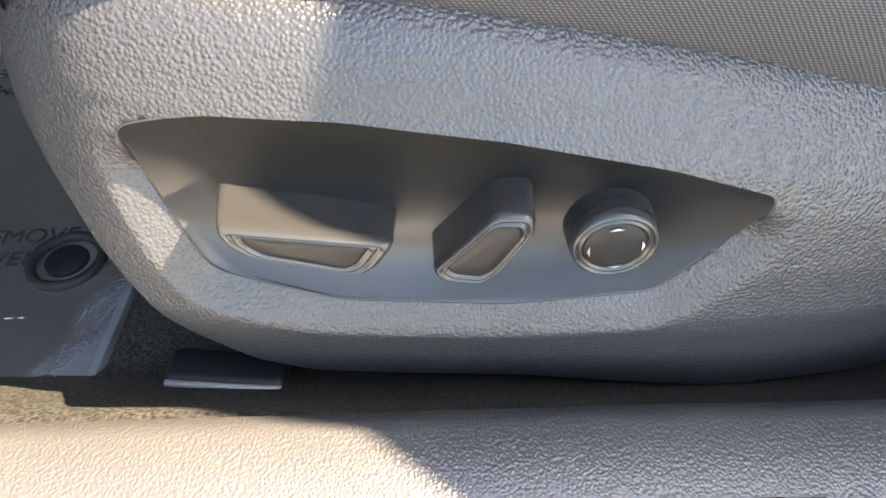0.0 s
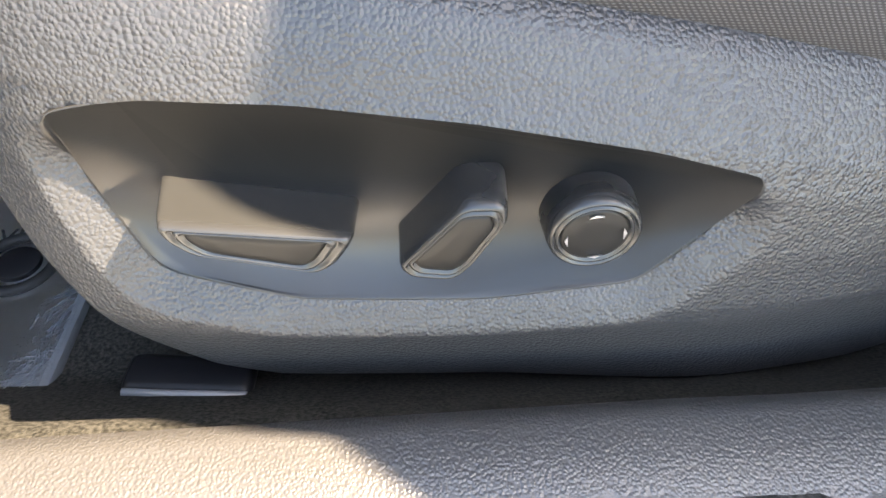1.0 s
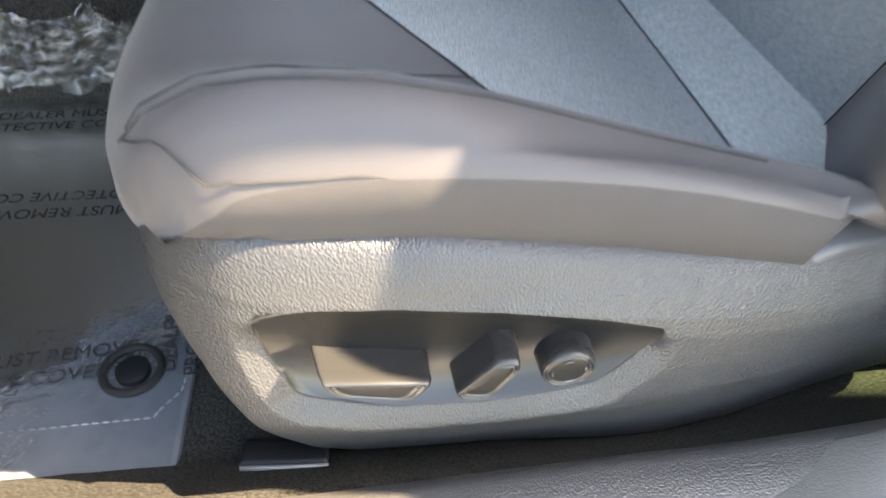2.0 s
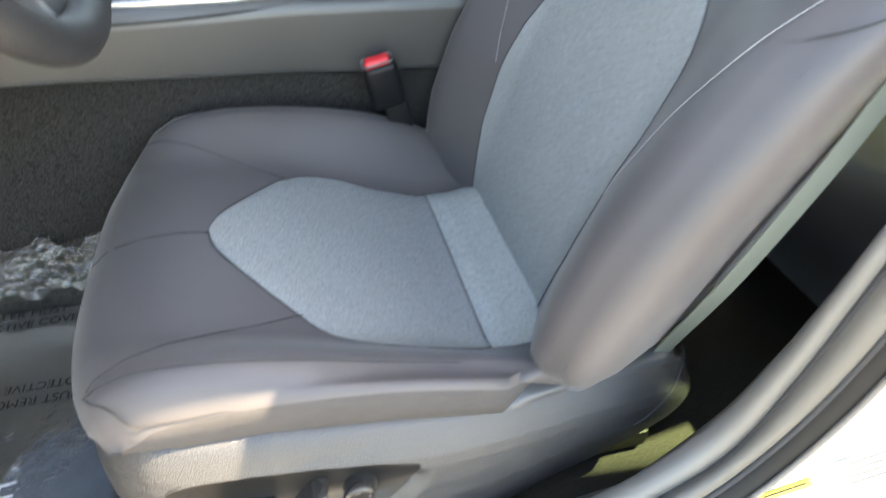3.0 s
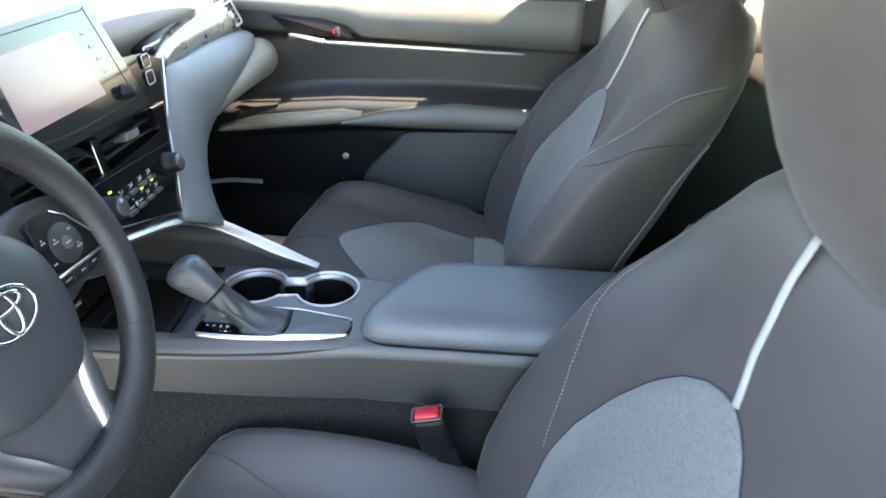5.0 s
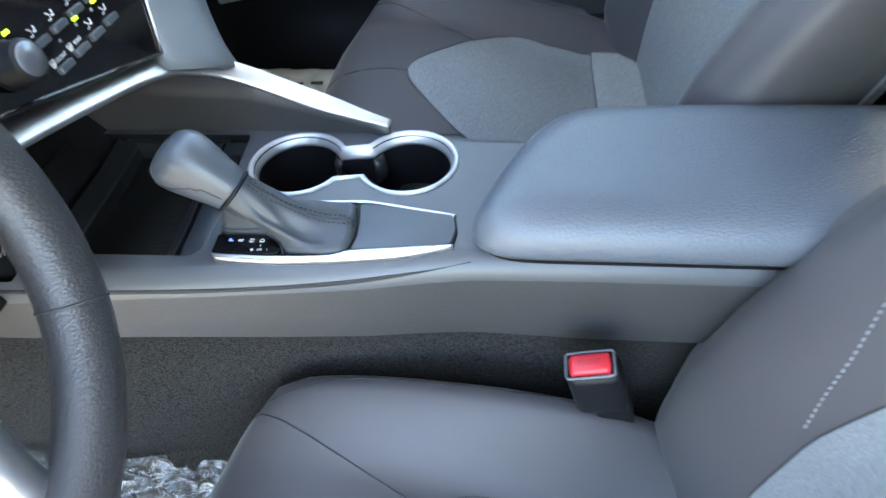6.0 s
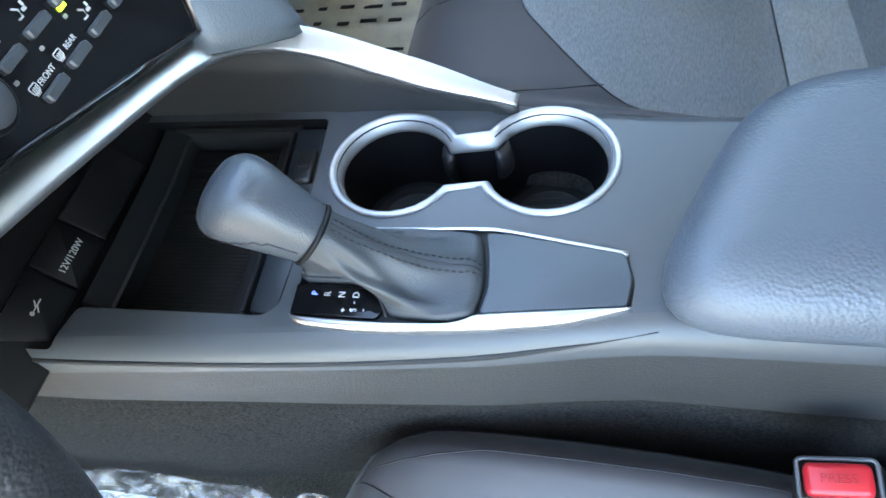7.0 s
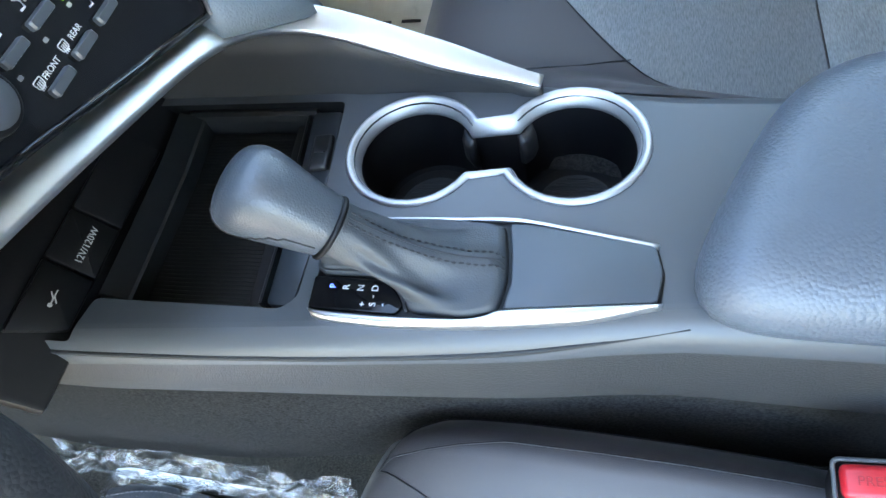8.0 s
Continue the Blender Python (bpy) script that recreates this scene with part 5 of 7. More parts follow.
wallo = into(loft("arch_wall", rings, M_ARCHSHADE, None, "side wall under the arch, coloured as in shade", closed=False))
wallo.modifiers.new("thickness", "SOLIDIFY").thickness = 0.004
# lower bay under the stack
into(part("bay_back", box_bm((0.02, 0.26, 0.24), 0.004, 1, Matrix.Translation((-0.30, 0.83, 0.82))), M_BLACK))
rings = [[arch[k] + Vector((-0.004, 0, -0.004)), arch[k] + Vector((-0.20, 0, -0.03)), arch[k] + Vector((-0.20, 0, 0.0)), arch[k] + Vector((-0.006, 0, 0.0))] for k in range(30, 70, 3)]
into(loft("bay_roof", rings, M_TRIM_FINE))

# tray: fine-ribbed floor, front bar, and the socket panel that rises ahead of it
tray = thing("storage_tray", "shallow open black tray with a ribbed rubber floor", "tray", (-0.13, 0.85, TOPZ - 0.04))
into(part("rubber_floor", prism_bm(rounded([(-0.187, 0.758), (-0.0905, 0.757), (-0.103, 0.925), (-0.192, 0.924)], 0.006), 0.014, 0.001, m=Matrix.Translation((0, 0, TOPZ - 0.040))), M_RUBBER, None, "ribbed black rubber floor"), tray)
for k in range(48):
    yy = lerp(0.762, 0.920, k / 47)
    x1 = lerp(-0.0945, -0.1060, k / 47)
    into(part("floor_rib", box_bm((x1 + 0.183, 0.0012, 0.0008), 0, 1, Matrix.Translation(((x1 - 0.183) / 2, yy, TOPZ - 0.0258))), M_RUBBER), tray)
M_BAR = material("bar_plastic", (0.010, 0.011, 0.012), 0.36, grain=0.1, grain_size=1500)
into(loft("front_bar", [[(x0 - 0.012, y, TOPZ - 0.036), (x0 - 0.010, y, TOPZ - 0.004), (x0 - 0.008, y, TOPZ - 0.0015), (x0 + 0.010, y, TOPZ - 0.010), (x0 + 0.0115, y, TOPZ - 0.012), (x0 + 0.012, y, TOPZ - 0.036)] for x0, y in ((-0.1915, 0.7535), (-0.1925, 0.80), (-0.195, 0.87), (-0.2010, 0.9275))], M_BAR, None, "grey plastic ramp along the tray", smooth=False), tray)
into(loft("far_ledge", [[(x, 0.9335, TOPZ - 0.036), (x, 0.9335, TOPZ - 0.006), (x, 0.9300, TOPZ - 0.0055), (x, 0.9270, TOPZ - 0.0075), (x, 0.9262, TOPZ - 0.014), (x, 0.9262, TOPZ - 0.036)] for x in (-0.203, -0.15, -0.083)], M_WELL, None, "narrow ledge along the far wall", smooth=False), tray)
STEP = [(-0.0700, 0.7570), (-0.0560, 0.7560), (-0.0500, 0.7615), (-0.0495, 0.80), (-0.0600, 0.930), (-0.0855, 0.930), (-0.0720, 0.80)]
into(part("rear_step", prism_bm(rounded(STEP, 0.004), 0.033, 0.0015, m=Matrix.Translation((0, 0, TOPZ - 0.040))), material("blue_grey_step", (0.022, 0.026, 0.031), 0.36, grain=0.08, grain_size=1500), None, "smooth blue-grey rear ledge"), tray)
into(loft("step_edge", [[(x + a, y, TOPZ + z) for a, z in ((-0.0022, -0.030), (-0.0020, -0.0070), (-0.0012, -0.0062), (0.0006, -0.0062), (0.0006, -0.030))] for x, y in ((-0.0735, 0.757), (-0.0755, 0.80), (-0.0880, 0.9265))], M_BAR, None, "slim grey edge", smooth=False), tray)
into(part("inner_step", prism_bm([(-0.0905, 0.757), (-0.0750, 0.757), (-0.0770, 0.80), (-0.0895, 0.9265), (-0.1035, 0.9265)], 0.021, 0.001, m=Matrix.Translation((0, 0, TOPZ - 0.040))), M_WELL), tray)
into(part("coin_slot", box_bm((0.016, 0.034, 0.010), 0.003, 3, Matrix.Translation((-0.0655, 0.886, TOPZ - 0.007)) @ Matrix.Rotation(radians(6), 4, "Z")), M_WELL, None, "small black catch"), tray)
into(part("slot_mark", box_bm((0.0075, 0.0022, 0.001), 0, 1, Matrix.Translation((-0.0655, 0.884, TOPZ - 0.0018))), M_SEAM), tray)
sock = thing("socket_panel", "black sloping panel with covered charging and power sockets", "socket panel", (-0.24, 0.79, 0.745))
sm = axes((-0.229, 0.79, 0.7495), (0, 1, 0.0), (-0.66, 0.0, 0.75), (0.75, 0.0, 0.66))
into(part("panel", box_bm((0.30, 0.080, 0.02), 0.004, 2, sm @ Matrix.Translation((0.030, 0.012, -0.0135))), M_BLACK), sock)


def cover(name, outline, label):
    return into(part(name, prism_bm(rounded(outline, 0.0025, 4), 0.0075, 0.0018, m=sm @ Matrix.Translation((0, 0, -0.0045))), M_BLACK, None, label), sock)


cover("usb_cover", [(-0.064, -0.0185), (-0.0245, -0.0185), (-0.0215, 0.0185), (-0.079, 0.0185)], "hinged black cover with a plug mark")
cover("power_cover", [(-0.0230, -0.0185), (0.020, -0.0185), (0.0215, 0.0185), (-0.0200, 0.0185)], "hinged black cover lettered 12V/120W")
cover("blank_cover", [(0.0215, -0.0185), (0.10, -0.0185), (0.10, 0.0185), (0.0230, 0.0185)], "plain black panel")
M_GREYPRINT = material("grey_print", (0.45, 0.45, 0.45), 0.5, vary=0.0)
text_ob("lettering", "12V/120W", 0.0070, Matrix.Translation(-sock.location) @ sm @ Matrix.Translation((-0.001, -0.003, 0.0033)), M_GREYPRINT, sock)
um = sm @ Matrix.Translation((-0.046, 0.0, 0.0033))
for dx, dy, an, ln in ((0, 0, 0, 0.012), (0.0012, 0.0016, 35, 0.0055), (-0.0012, -0.0016, 35, 0.0055)):
    into(part("plug_mark", box_bm((ln, 0.0009, 0.0004), 0, 1, um @ Matrix.Translation((dx, dy, 0)) @ Matrix.Rotation(radians(an), 4, "Z")), M_GREYPRINT), sock)
into(part("plug_mark", prism_bm([(0.0016 * math.cos(t), 0.0016 * math.sin(t)) for t in np.linspace(0, 2 * math.pi, 12, endpoint=False)], 0.0004, m=um @ Matrix.Translation((-0.006, 0, 0))), M_GREYPRINT), sock)
# letters of the selector display
gm = lambda x, y: axes((x, y, TOPZ + 0.0054), (0, 1, 0), (-1, 0, 0), (0, 0, 1))
M_BLUE = glow("blue_lamp", (0.10, 0.18, 1.0), 0.16)
for ch, x, y in (("P", -0.0185, 0.7670), ("R", -0.0095, 0.7668), ("N", 0.0005, 0.7668), ("D", 0.0102, 0.7670), ("-", 0.0096, 0.7612), ("+", 0.0040, 0.7555), ("S", 0.0108, 0.7558), ("-", 0.0170, 0.7560)):
    text_ob("letter", ch, 0.0062, Matrix.Translation(-shifter.location) @ gm(x, y), M_BLUE if ch == "P" else M_PRINT, shifter)
text_ob("lettering", "PRESS", 0.0075, Matrix.Translation(-buckle.location) @ bm_m @ Matrix.Translation((-0.002, 0.0, 0.0132)), material("pressed_letters", (0.35, 0.012, 0.02), 0.5), buckle)


# ---------------------------------------------------------------- steering wheel
HUB = Vector((-0.0334, 0.4548, 0.9708))
RAKE = radians(18.7)
WD, WR = Vector((math.sin(RAKE), 0, -math.cos(RAKE))), Vector((0, 1, 0))     # down and right in the wheel's plane
WN = Vector((math.cos(RAKE), 0, math.sin(RAKE)))
wheel = thing("steering_wheel", "black leather steering wheel with silver spoke trim", "steering wheel", tuple(HUB))


def wp(r, d, n=0.0):
    """A point of the wheel: right, down, towards the driver."""
    return HUB + WR * r + WD * d + WN * n


def wheel_plate(name, outline, n0, n1, mat, label="", round_r=0.006, bevel=0.0015):
    """A plate in the wheel's plane between two heights: outline in right, down."""
    pts = outline_at(rounded(outline, round_r), 64, 1)
    rings = []
    c = Vector((sum(p[0] for p in pts) / len(pts), sum(p[1] for p in pts) / len(pts)))
    for n, ins in ((n0, 0.0), (n1 - bevel, 0.0), (n1 - bevel * 0.3, bevel * 0.4), (n1, bevel * 1.2)):
        ring = []
        for a, b in pts:
            v = Vector((a, b)) - c
            k = max(0.0, 1 - ins / max(v.length, 1e-4))
            ring.append(wp(c.x + v.x * k, c.y + v.y * k, n))
        rings.append(ring)
    return into(loft(name, rings, mat, None, label), wheel)


M_SYMBOL = material("grey_symbols", (0.26, 0.26, 0.26), 0.6, vary=0.0)
M_RIMHIDE = material("rim_leather", (0.020, 0.020, 0.022), 0.46, grain=0.45, grain_size=620, kind="leather")
M_WHEELBACK = material("wheel_plastic", (0.016, 0.016, 0.018), 0.5, grain=0.12, grain_size=1400)
RIM = 0.1625
into(sweep("rim", [wp(RIM * math.sin(a), -RIM * math.cos(a), 0.0) for a in np.linspace(0, 2 * math.pi, 140, endpoint=False)], ring2(0.0185, 0.0165, 18), M_RIMHIDE, None, "black leather rim", up=tuple(WN), closed=True), wheel)
for e in (1, -1):
    # joints of the rim's cover
    a = math.pi / 2 * e + 0.62 * e
    into(tube("rim_seam", [wp((RIM + 0.0188 * math.cos(t)) * math.sin(a), -(RIM + 0.0188 * math.cos(t)) * math.cos(a), 0.0168 * math.sin(t)) for t in np.linspace(0, 2 * math.pi, 24, endpoint=False)], 0.0006, M_SEAM, n=6, closed=True), wheel)
hubo = [(0.0, -0.078), (0.045, -0.066), (0.072, -0.034), (0.078, 0.004), (0.071, 0.038), (0.055, 0.068), (0.034, 0.080), (0.0, 0.084)]
hubo = hubo + [(-a, b) for a, b in reversed(hubo[1:-1])]
hub_c = curve_at([(a, b, 0) for a, b in hubo], 80, True)
rings = []
for n_, s_ in ((-0.05, 0.80), (-0.03, 0.96), (-0.012, 1.0), (0.0, 0.995), (0.006, 0.97), (0.0105, 0.91), (0.014, 0.76), (0.016, 0.5), (0.0165, 0.25), (0.0165, 0.02)):
    rings.append([wp(v.x * s_, v.y * s_, n_) for v in hub_c])
into(loft("airbag_cover", rings, material("airbag_plastic", (0.030, 0.036, 0.042), 0.42, grain=0.25, grain_size=850, kind="leather"), None, "dark blue-grey grained airbag cover"), wheel)
# oval badge, as plain rings
for rx, ry, off in ((0.030, 0.0205, 0.0), (0.0095, 0.0185, 0.0), (0.019, 0.0070, -0.008)):
    into(tube("badge_ring", [wp(rx * math.cos(a), -0.008 + off + ry * math.sin(a), 0.0185) for a in np.linspace(0, 2 * math.pi, 48, endpoint=False)], 0.0017, M_CHROME, closed=True), wheel)
for k in range(2):
    # faint pressed emblem low on the cover
    into(part("pressed_mark", box_bm((0.010 - 0.004 * k, 0.0016, 0.0004), 0, 1, axes(wp(0.022, 0.046 + 0.006 * k, 0.0135), WR, -WD, WN)), M_WHEELBACK), wheel)
# lower spoke: smooth plate in a silver U
into_plate = [(-0.066, 0.070), (0.058, 0.070), (0.0425, 0.112), (0.036, 0.150), (0.026, 0.157), (-0.010, 0.157), (-0.020, 0.150), (-0.050, 0.100)]
wheel_plate("spoke_plate", into_plate, -0.026, -0.010, material("spoke_blue_grey", (0.050, 0.054, 0.062), 0.42, grain=0.1, grain_size=1200), "smooth blue-grey lower spoke plate")
wheel_plate("spoke_base", [(-0.082, 0.055), (0.076, 0.050), (0.058, 0.110), (0.050, 0.165), (0.0, 0.172), (-0.034, 0.162), (-0.066, 0.110)], -0.034, -0.019, M_WHEELBACK, "", 0.010)
U = [(0.074, -0.030, 0.000), (0.0795, 0.004, 0.000), (0.073, 0.040, -0.003), (0.0605, 0.074, -0.006), (0.0505, 0.108, -0.007), (0.0425, 0.148, -0.007), (0.036, 0.1585, -0.007), (0.012, 0.1635, -0.007), (-0.010, 0.1615, -0.007), (-0.024, 0.153, -0.007), (-0.048, 0.116, -0.007), (-0.070, 0.080, -0.006), (-0.078, 0.040, -0.003), (-0.080, 0.004, 0.0)]
into(sweep("silver_trim", [wp(*q) for q in curve_at(U, 110)], [(-0.0058, -0.003), (-0.005, 0.0012), (0.0, 0.0022), (0.005, 0.0012), (0.0058, -0.003)], M_SILVER, None, "satin silver spoke trim", up=tuple(WN), scale=lambda t: 0.30 + 2.0 * sstep(0.14, 0.32, t) * sstep(0.98, 0.85, t) * (1 - 0.45 * math.exp(-((t - 0.55) / 0.10) ** 2))), wheel)
# side spokes with buttons
for e in (1, -1):
    fl = lambda pts: [(e * a, b) for a, b in pts]
    wheel_plate("spoke", fl([(0.060, -0.062), (0.100, -0.066), (0.150, -0.058), (0.162, -0.010), (0.156, 0.034), (0.138, 0.036), (0.120, 0.024), (0.085, 0.034), (0.060, 0.030)]), -0.020, -0.0035, M_WHEELBACK, "dark spoke", 0.014, 0.006)
    wheel_plate("button_panel", fl([(0.078, -0.052), (0.104, -0.053), (0.124, -0.041), (0.139, -0.022), (0.1535, 0.000), (0.150, 0.0035), (0.082, 0.0015), (0.076, -0.02)]), -0.010, 0.0025, M_BLACK, "black switch panel", 0.004, 0.001)
    wheel_plate("key_strip", fl([(0.079, 0.0045), (0.146, 0.0065), (0.128, 0.0200), (0.078, 0.0160)]), -0.010, 0.0012, M_BLACK, "black key strip", 0.003, 0.001)
    for k in (0.36, 0.68):
        a0, b0 = lerp(0.079, 0.140, k), lerp(0.0045, 0.0065, k)
        into(tube("key_joint", [wp(e * a0, b0, 0.0012), wp(e * (a0 - 0.008), b0 + 0.012, 0.0012)], 0.0005, M_SEAM, n=6), wheel)
    into(sweep("spoke_trim", [wp(e * a, b, 0.0030) for a, b in ((0.0795, 0.0030), (0.113, 0.0047), (0.1515, 0.0060))], ring2(0.0016, 0.0011, 8), M_SILVER, None, "thin silver line", up=tuple(WN)), wheel)
    into(sweep("spoke_trim", [wp(e * a, b, 0.0026) for a, b in ((0.112, -0.051), (0.126, -0.041), (0.140, -0.021), (0.153, -0.001), (0.1535, 0.003))], ring2(0.0010, 0.0008, 8), M_SILVER, None, "thin silver line", up=tuple(WN)), wheel)
    dc = (0.1088, -0.0190)
    into(tube("dial_ring", [wp(e * dc[0] + 0.0195 * math.cos(a), dc[1] + 0.0195 * math.sin(a), 0.0028) for a in np.linspace(0, 2 * math.pi, 40, endpoint=False)], 0.0008, M_SEAM, closed=True), wheel)
    into(part("dial", prism_bm([(0.0188 * math.cos(a), 0.0188 * math.sin(a)) for a in np.linspace(0, 2 * math.pi, 40, endpoint=False)], 0.0022, 0.0007, m=axes(wp(e * dc[0], dc[1], 0.002), WR, -WD, WN)), material("dial_plastic", (0.022, 0.023, 0.025), 0.42, grain=0.08, grain_size=1500)), wheel)
    into(tube("dial_ring", [wp(e * dc[0] + 0.0074 * math.cos(a), dc[1] + 0.0074 * math.sin(a), 0.0043) for a in np.linspace(0, 2 * math.pi, 32, endpoint=False)], 0.0006, M_SEAM, closed=True), wheel)
    into(part("dial_centre", prism_bm([(0.0068 * math.cos(a), 0.0068 * math.sin(a)) for a in np.linspace(0, 2 * math.pi, 28, endpoint=False)], 0.0016, 0.0005, m=axes(wp(e * dc[0], dc[1], 0.0038), WR, -WD, WN)), material("dial_key", (0.05, 0.052, 0.056), 0.45)), wheel)
    for (a, b), w, n_ in (((0.0965, -0.0245), 0.0075, 0.0044), ((0.1190, -0.0285), 0.0045, 0.0044), ((0.1200, -0.0095), 0.0075, 0.0044), ((0.1088, -0.0190), 0.0070, 0.0056), ((0.0845, -0.0300), 0.0055, 0.0027), ((0.0840, -0.0085), 0.0050, 0.0027), ((0.0885, 0.0105), 0.0095, 0.0014), ((0.1105, 0.0120), 0.0060, 0.0014), ((0.1290, 0.0120), 0.0060, 0.0014)):
        into(part("symbol", box_bm((w, 0.0016, 0.0004), 0, 1, axes(wp(e * a, b, n_), WR, -WD, WN)), M_SYMBOL), wheel)
    for a, b in ((0.0845, -0.0330), (0.0965, -0.0275), (0.1200, -0.0125)):
        into(part("symbol", box_bm((0.0018, 0.0018, 0.0004), 0, 1, axes(wp(e * a, b, 0.0044 if a > 0.09 else 0.0027), WR, -WD, WN)), M_SYMBOL), wheel)
# column shroud and stalk
into(part("column_shroud", box_bm((0.20, 0.10, 0.10), 0.02, 3, Matrix.Translation((-0.15, 0.4548, 0.915)) @ Matrix.Rotation(radians(-19), 4, "Y")), M_BLACK), wheel)
into(sweep("stalk", [(-0.095, 0.49, 0.965), (-0.088, 0.55, 0.985), (-0.082, 0.595, 0.993), (-0.078, 0.635, 0.994)], ring2(0.009, 0.006, 10), M_BLACK, None, "black wiper stalk"), wheel)
into(sweep("stalk_mark", [(-0.0775, 0.60, 1.0005), (-0.0745, 0.628, 1.0012)], ring2(0.0012, 0.0006, 8), M_PRINT), wheel)

# ---------------------------------------------------------------- dashboard and centre stack
dash = thing("dashboard", "grey and black dashboard with a sweeping centre panel", "dashboard", (-0.4, CY, 0.9))


# upper pad: from above the stack to the windscreen
rings = []
for y in np.linspace(0.16, 1.52, 48):
    hump = 0.030 * math.exp(-((y - 0.46) / 0.20) ** 2)
    drop = 0.05 * sstep(1.40, 1.56, y)
    xf = interp(y, [0.50, 0.80, 0.95, 1.20, 1.42, 1.52], [-0.215, -0.190, -0.176, -0.186, -0.212, -0.235]) - drop
    zf = interp(y, [0.9, 1.2, 1.42], [1.090, 1.097, 1.101])
    rings.append([(xf - 0.020, y, 1.050), (xf - 0.006, y, zf - 0.010), (xf, y, zf), (xf - 0.001, y, zf + 0.012 + hump * 0.4), (xf - 0.012, y, zf + 0.030 + hump), (xf - 0.040, y, zf + 0.042 + hump * 1.4), (xf - 0.10, y, zf + 0.046 + hump), (-0.50, y, 1.132 + hump * 0.5), (-0.75, y, 1.095), (-1.05, y, 1.03), (-1.05, y, 0.95), (-0.30, y, 1.0)])
into(loft("upper_pad", rings, M_DASHTOP, None, "pale sunlit grained dash top"), dash)
# passenger side face under the pad
rings = []
for y in np.linspace(0.95, 1.52, 20):
    rings.append([(-0.235, y, 1.060), (-0.21, y, 1.03), (-0.185, y, 0.99), (-0.190, y, 0.94), (-0.22, y, 0.89), (-0.27, y, 0.83), (-0.36, y, 0.76), (-0.50, y, 0.70), (-0.60, y, 0.68), (-0.60, y, 1.0)])
into(loft("glovebox_face", rings, M_BLACK, None, "black lower dash and glovebox"), dash)
into(loft("lower_dash", [[(-0.24, y, 1.03), (-0.21, y, 0.95), (-0.24, y, 0.84), (-0.30, y, 0.76), (-0.42, y, 0.70), (-0.60, y, 0.70), (-0.60, y, 1.03)] for y in np.linspace(0.16, 0.70, 12)], M_BLACK, None, "black lower dash"), dash)


def stack(y, z, n=0.0):
    """A point of the centre stack's face; n lifts it off the face."""
    return Vector((-0.091 - (z - 0.867) * 0.26 + 0.968 * n, y, z + 0.2517 * n))


# sweeping grey panel: from the far vent along the dash and down to the console
EDGE_YZ = [(1.010, 1.0640), (0.9870, 1.031), (0.9650, 1.000), (0.9370, 0.955), (0.9170, 0.914), (0.8880, 0.866)]
sw_up = [(-0.166, 1.432, 1.036), (-0.170, 1.33, 1.039), (-0.165, 1.22, 1.041), (-0.152, 1.10, 1.043), (-0.141, 1.018, 1.046)] + [tuple(stack(y, z, 0.003)) for y, z in EDGE_YZ[2:]] + [(-0.086, 0.884, 0.852)]
sw_low = [(-0.148, 1.438, 1.022), (-0.142, 1.405, 0.998), (-0.140, 1.30, 0.966), (-0.139, 1.20, 0.936), (-0.133, 1.11, 0.906), (-0.118, 1.05, 0.878), (-0.102, 1.012, 0.850), (-0.082, 0.985, 0.825), (-0.064, 0.972, 0.806)]
cross = []
for p, q in zip(curve_at(sw_up, 44), curve_at(sw_low, 44)):
    w = q - p
    out = Vector((0.95, -0.10, 0.10)) * min(0.022, 0.26 * w.length)
    row = [p + Vector((-0.012, 0, 0)), p, p + w * 0.06 + out * 0.28, p + w * 0.2 + out * 0.68, p + w * 0.4 + out * 0.98, p + w * 0.6 + out * 1.0, p + w * 0.8 + out * 0.72, p + w * 0.94 + out * 0.30, q]
    row += [q + Vector((-0.014, 0.004, -0.002)), q + Vector((-0.06, 0.012, -0.010))]
    cross.append(row)
sw = into(loft("sweep_panel", cross, M_DASH, None, "pale blue-grey sweeping trim panel", closed=False), dash)
sw.modifiers.new("thickness", "SOLIDIFY").thickness = 0.005
# lower bolster under the sweep towards the far door
rings = []
for y, z, r, x in ((1.10, 0.918, 0.006, -0.150), (1.18, 0.932, 0.012, -0.150), (1.26, 0.946, 0.018, -0.148), (1.33, 0.958, 0.026, -0.146), (1.39, 0.967, 0.034, -0.146), (1.44, 0.972, 0.040, -0.147), (1.468, 0.974, 0.041, -0.148), (1.478, 0.974, 0.036, -0.150)):
    rings.append([(x + r * 0.95 * math.cos(t), y, z + r * math.sin(t)) for t in np.linspace(0, 2 * math.pi, 28, endpoint=False)])
into(loft("lower_bolster", rings, M_PAD, None, "olive-grey padded lower roll"), dash)
# ornament band between the pad and the sweep, with its pale edge
orn = curve_at([(-0.143, 1.013, 1.0650), (-0.1556, 1.07, 1.0765), (-0.1733, 1.15, 1.0800), (-0.1937, 1.30, 1.0870), (-0.2009, 1.42, 1.0945)], 30)
sw_top = curve_at(sw_up[:5], 30)[::-1]
M_ORN = material("ornament_trim", (0.30, 0.29, 0.25), 0.28, metal=0.6, vary=0.12, vary_size=14, coat=0.4)
into(loft("ornament", [[p + Vector((0.001, 0, -0.002)), p.lerp(q, 0.3) + Vector((0.004, 0, 0)), p.lerp(q, 0.7) + Vector((0.001, 0, 0)), q + Vector((-0.006, 0, 0.0)), q + Vector((-0.05, 0, 0)), p + Vector((-0.05, 0, 0))] for p, q in zip(orn, sw_top)], M_ORN, None, "glossy olive-grey ornament band"), dash)
into(tube("silver_line", list(orn) , 0.0022, M_SILVER), dash)
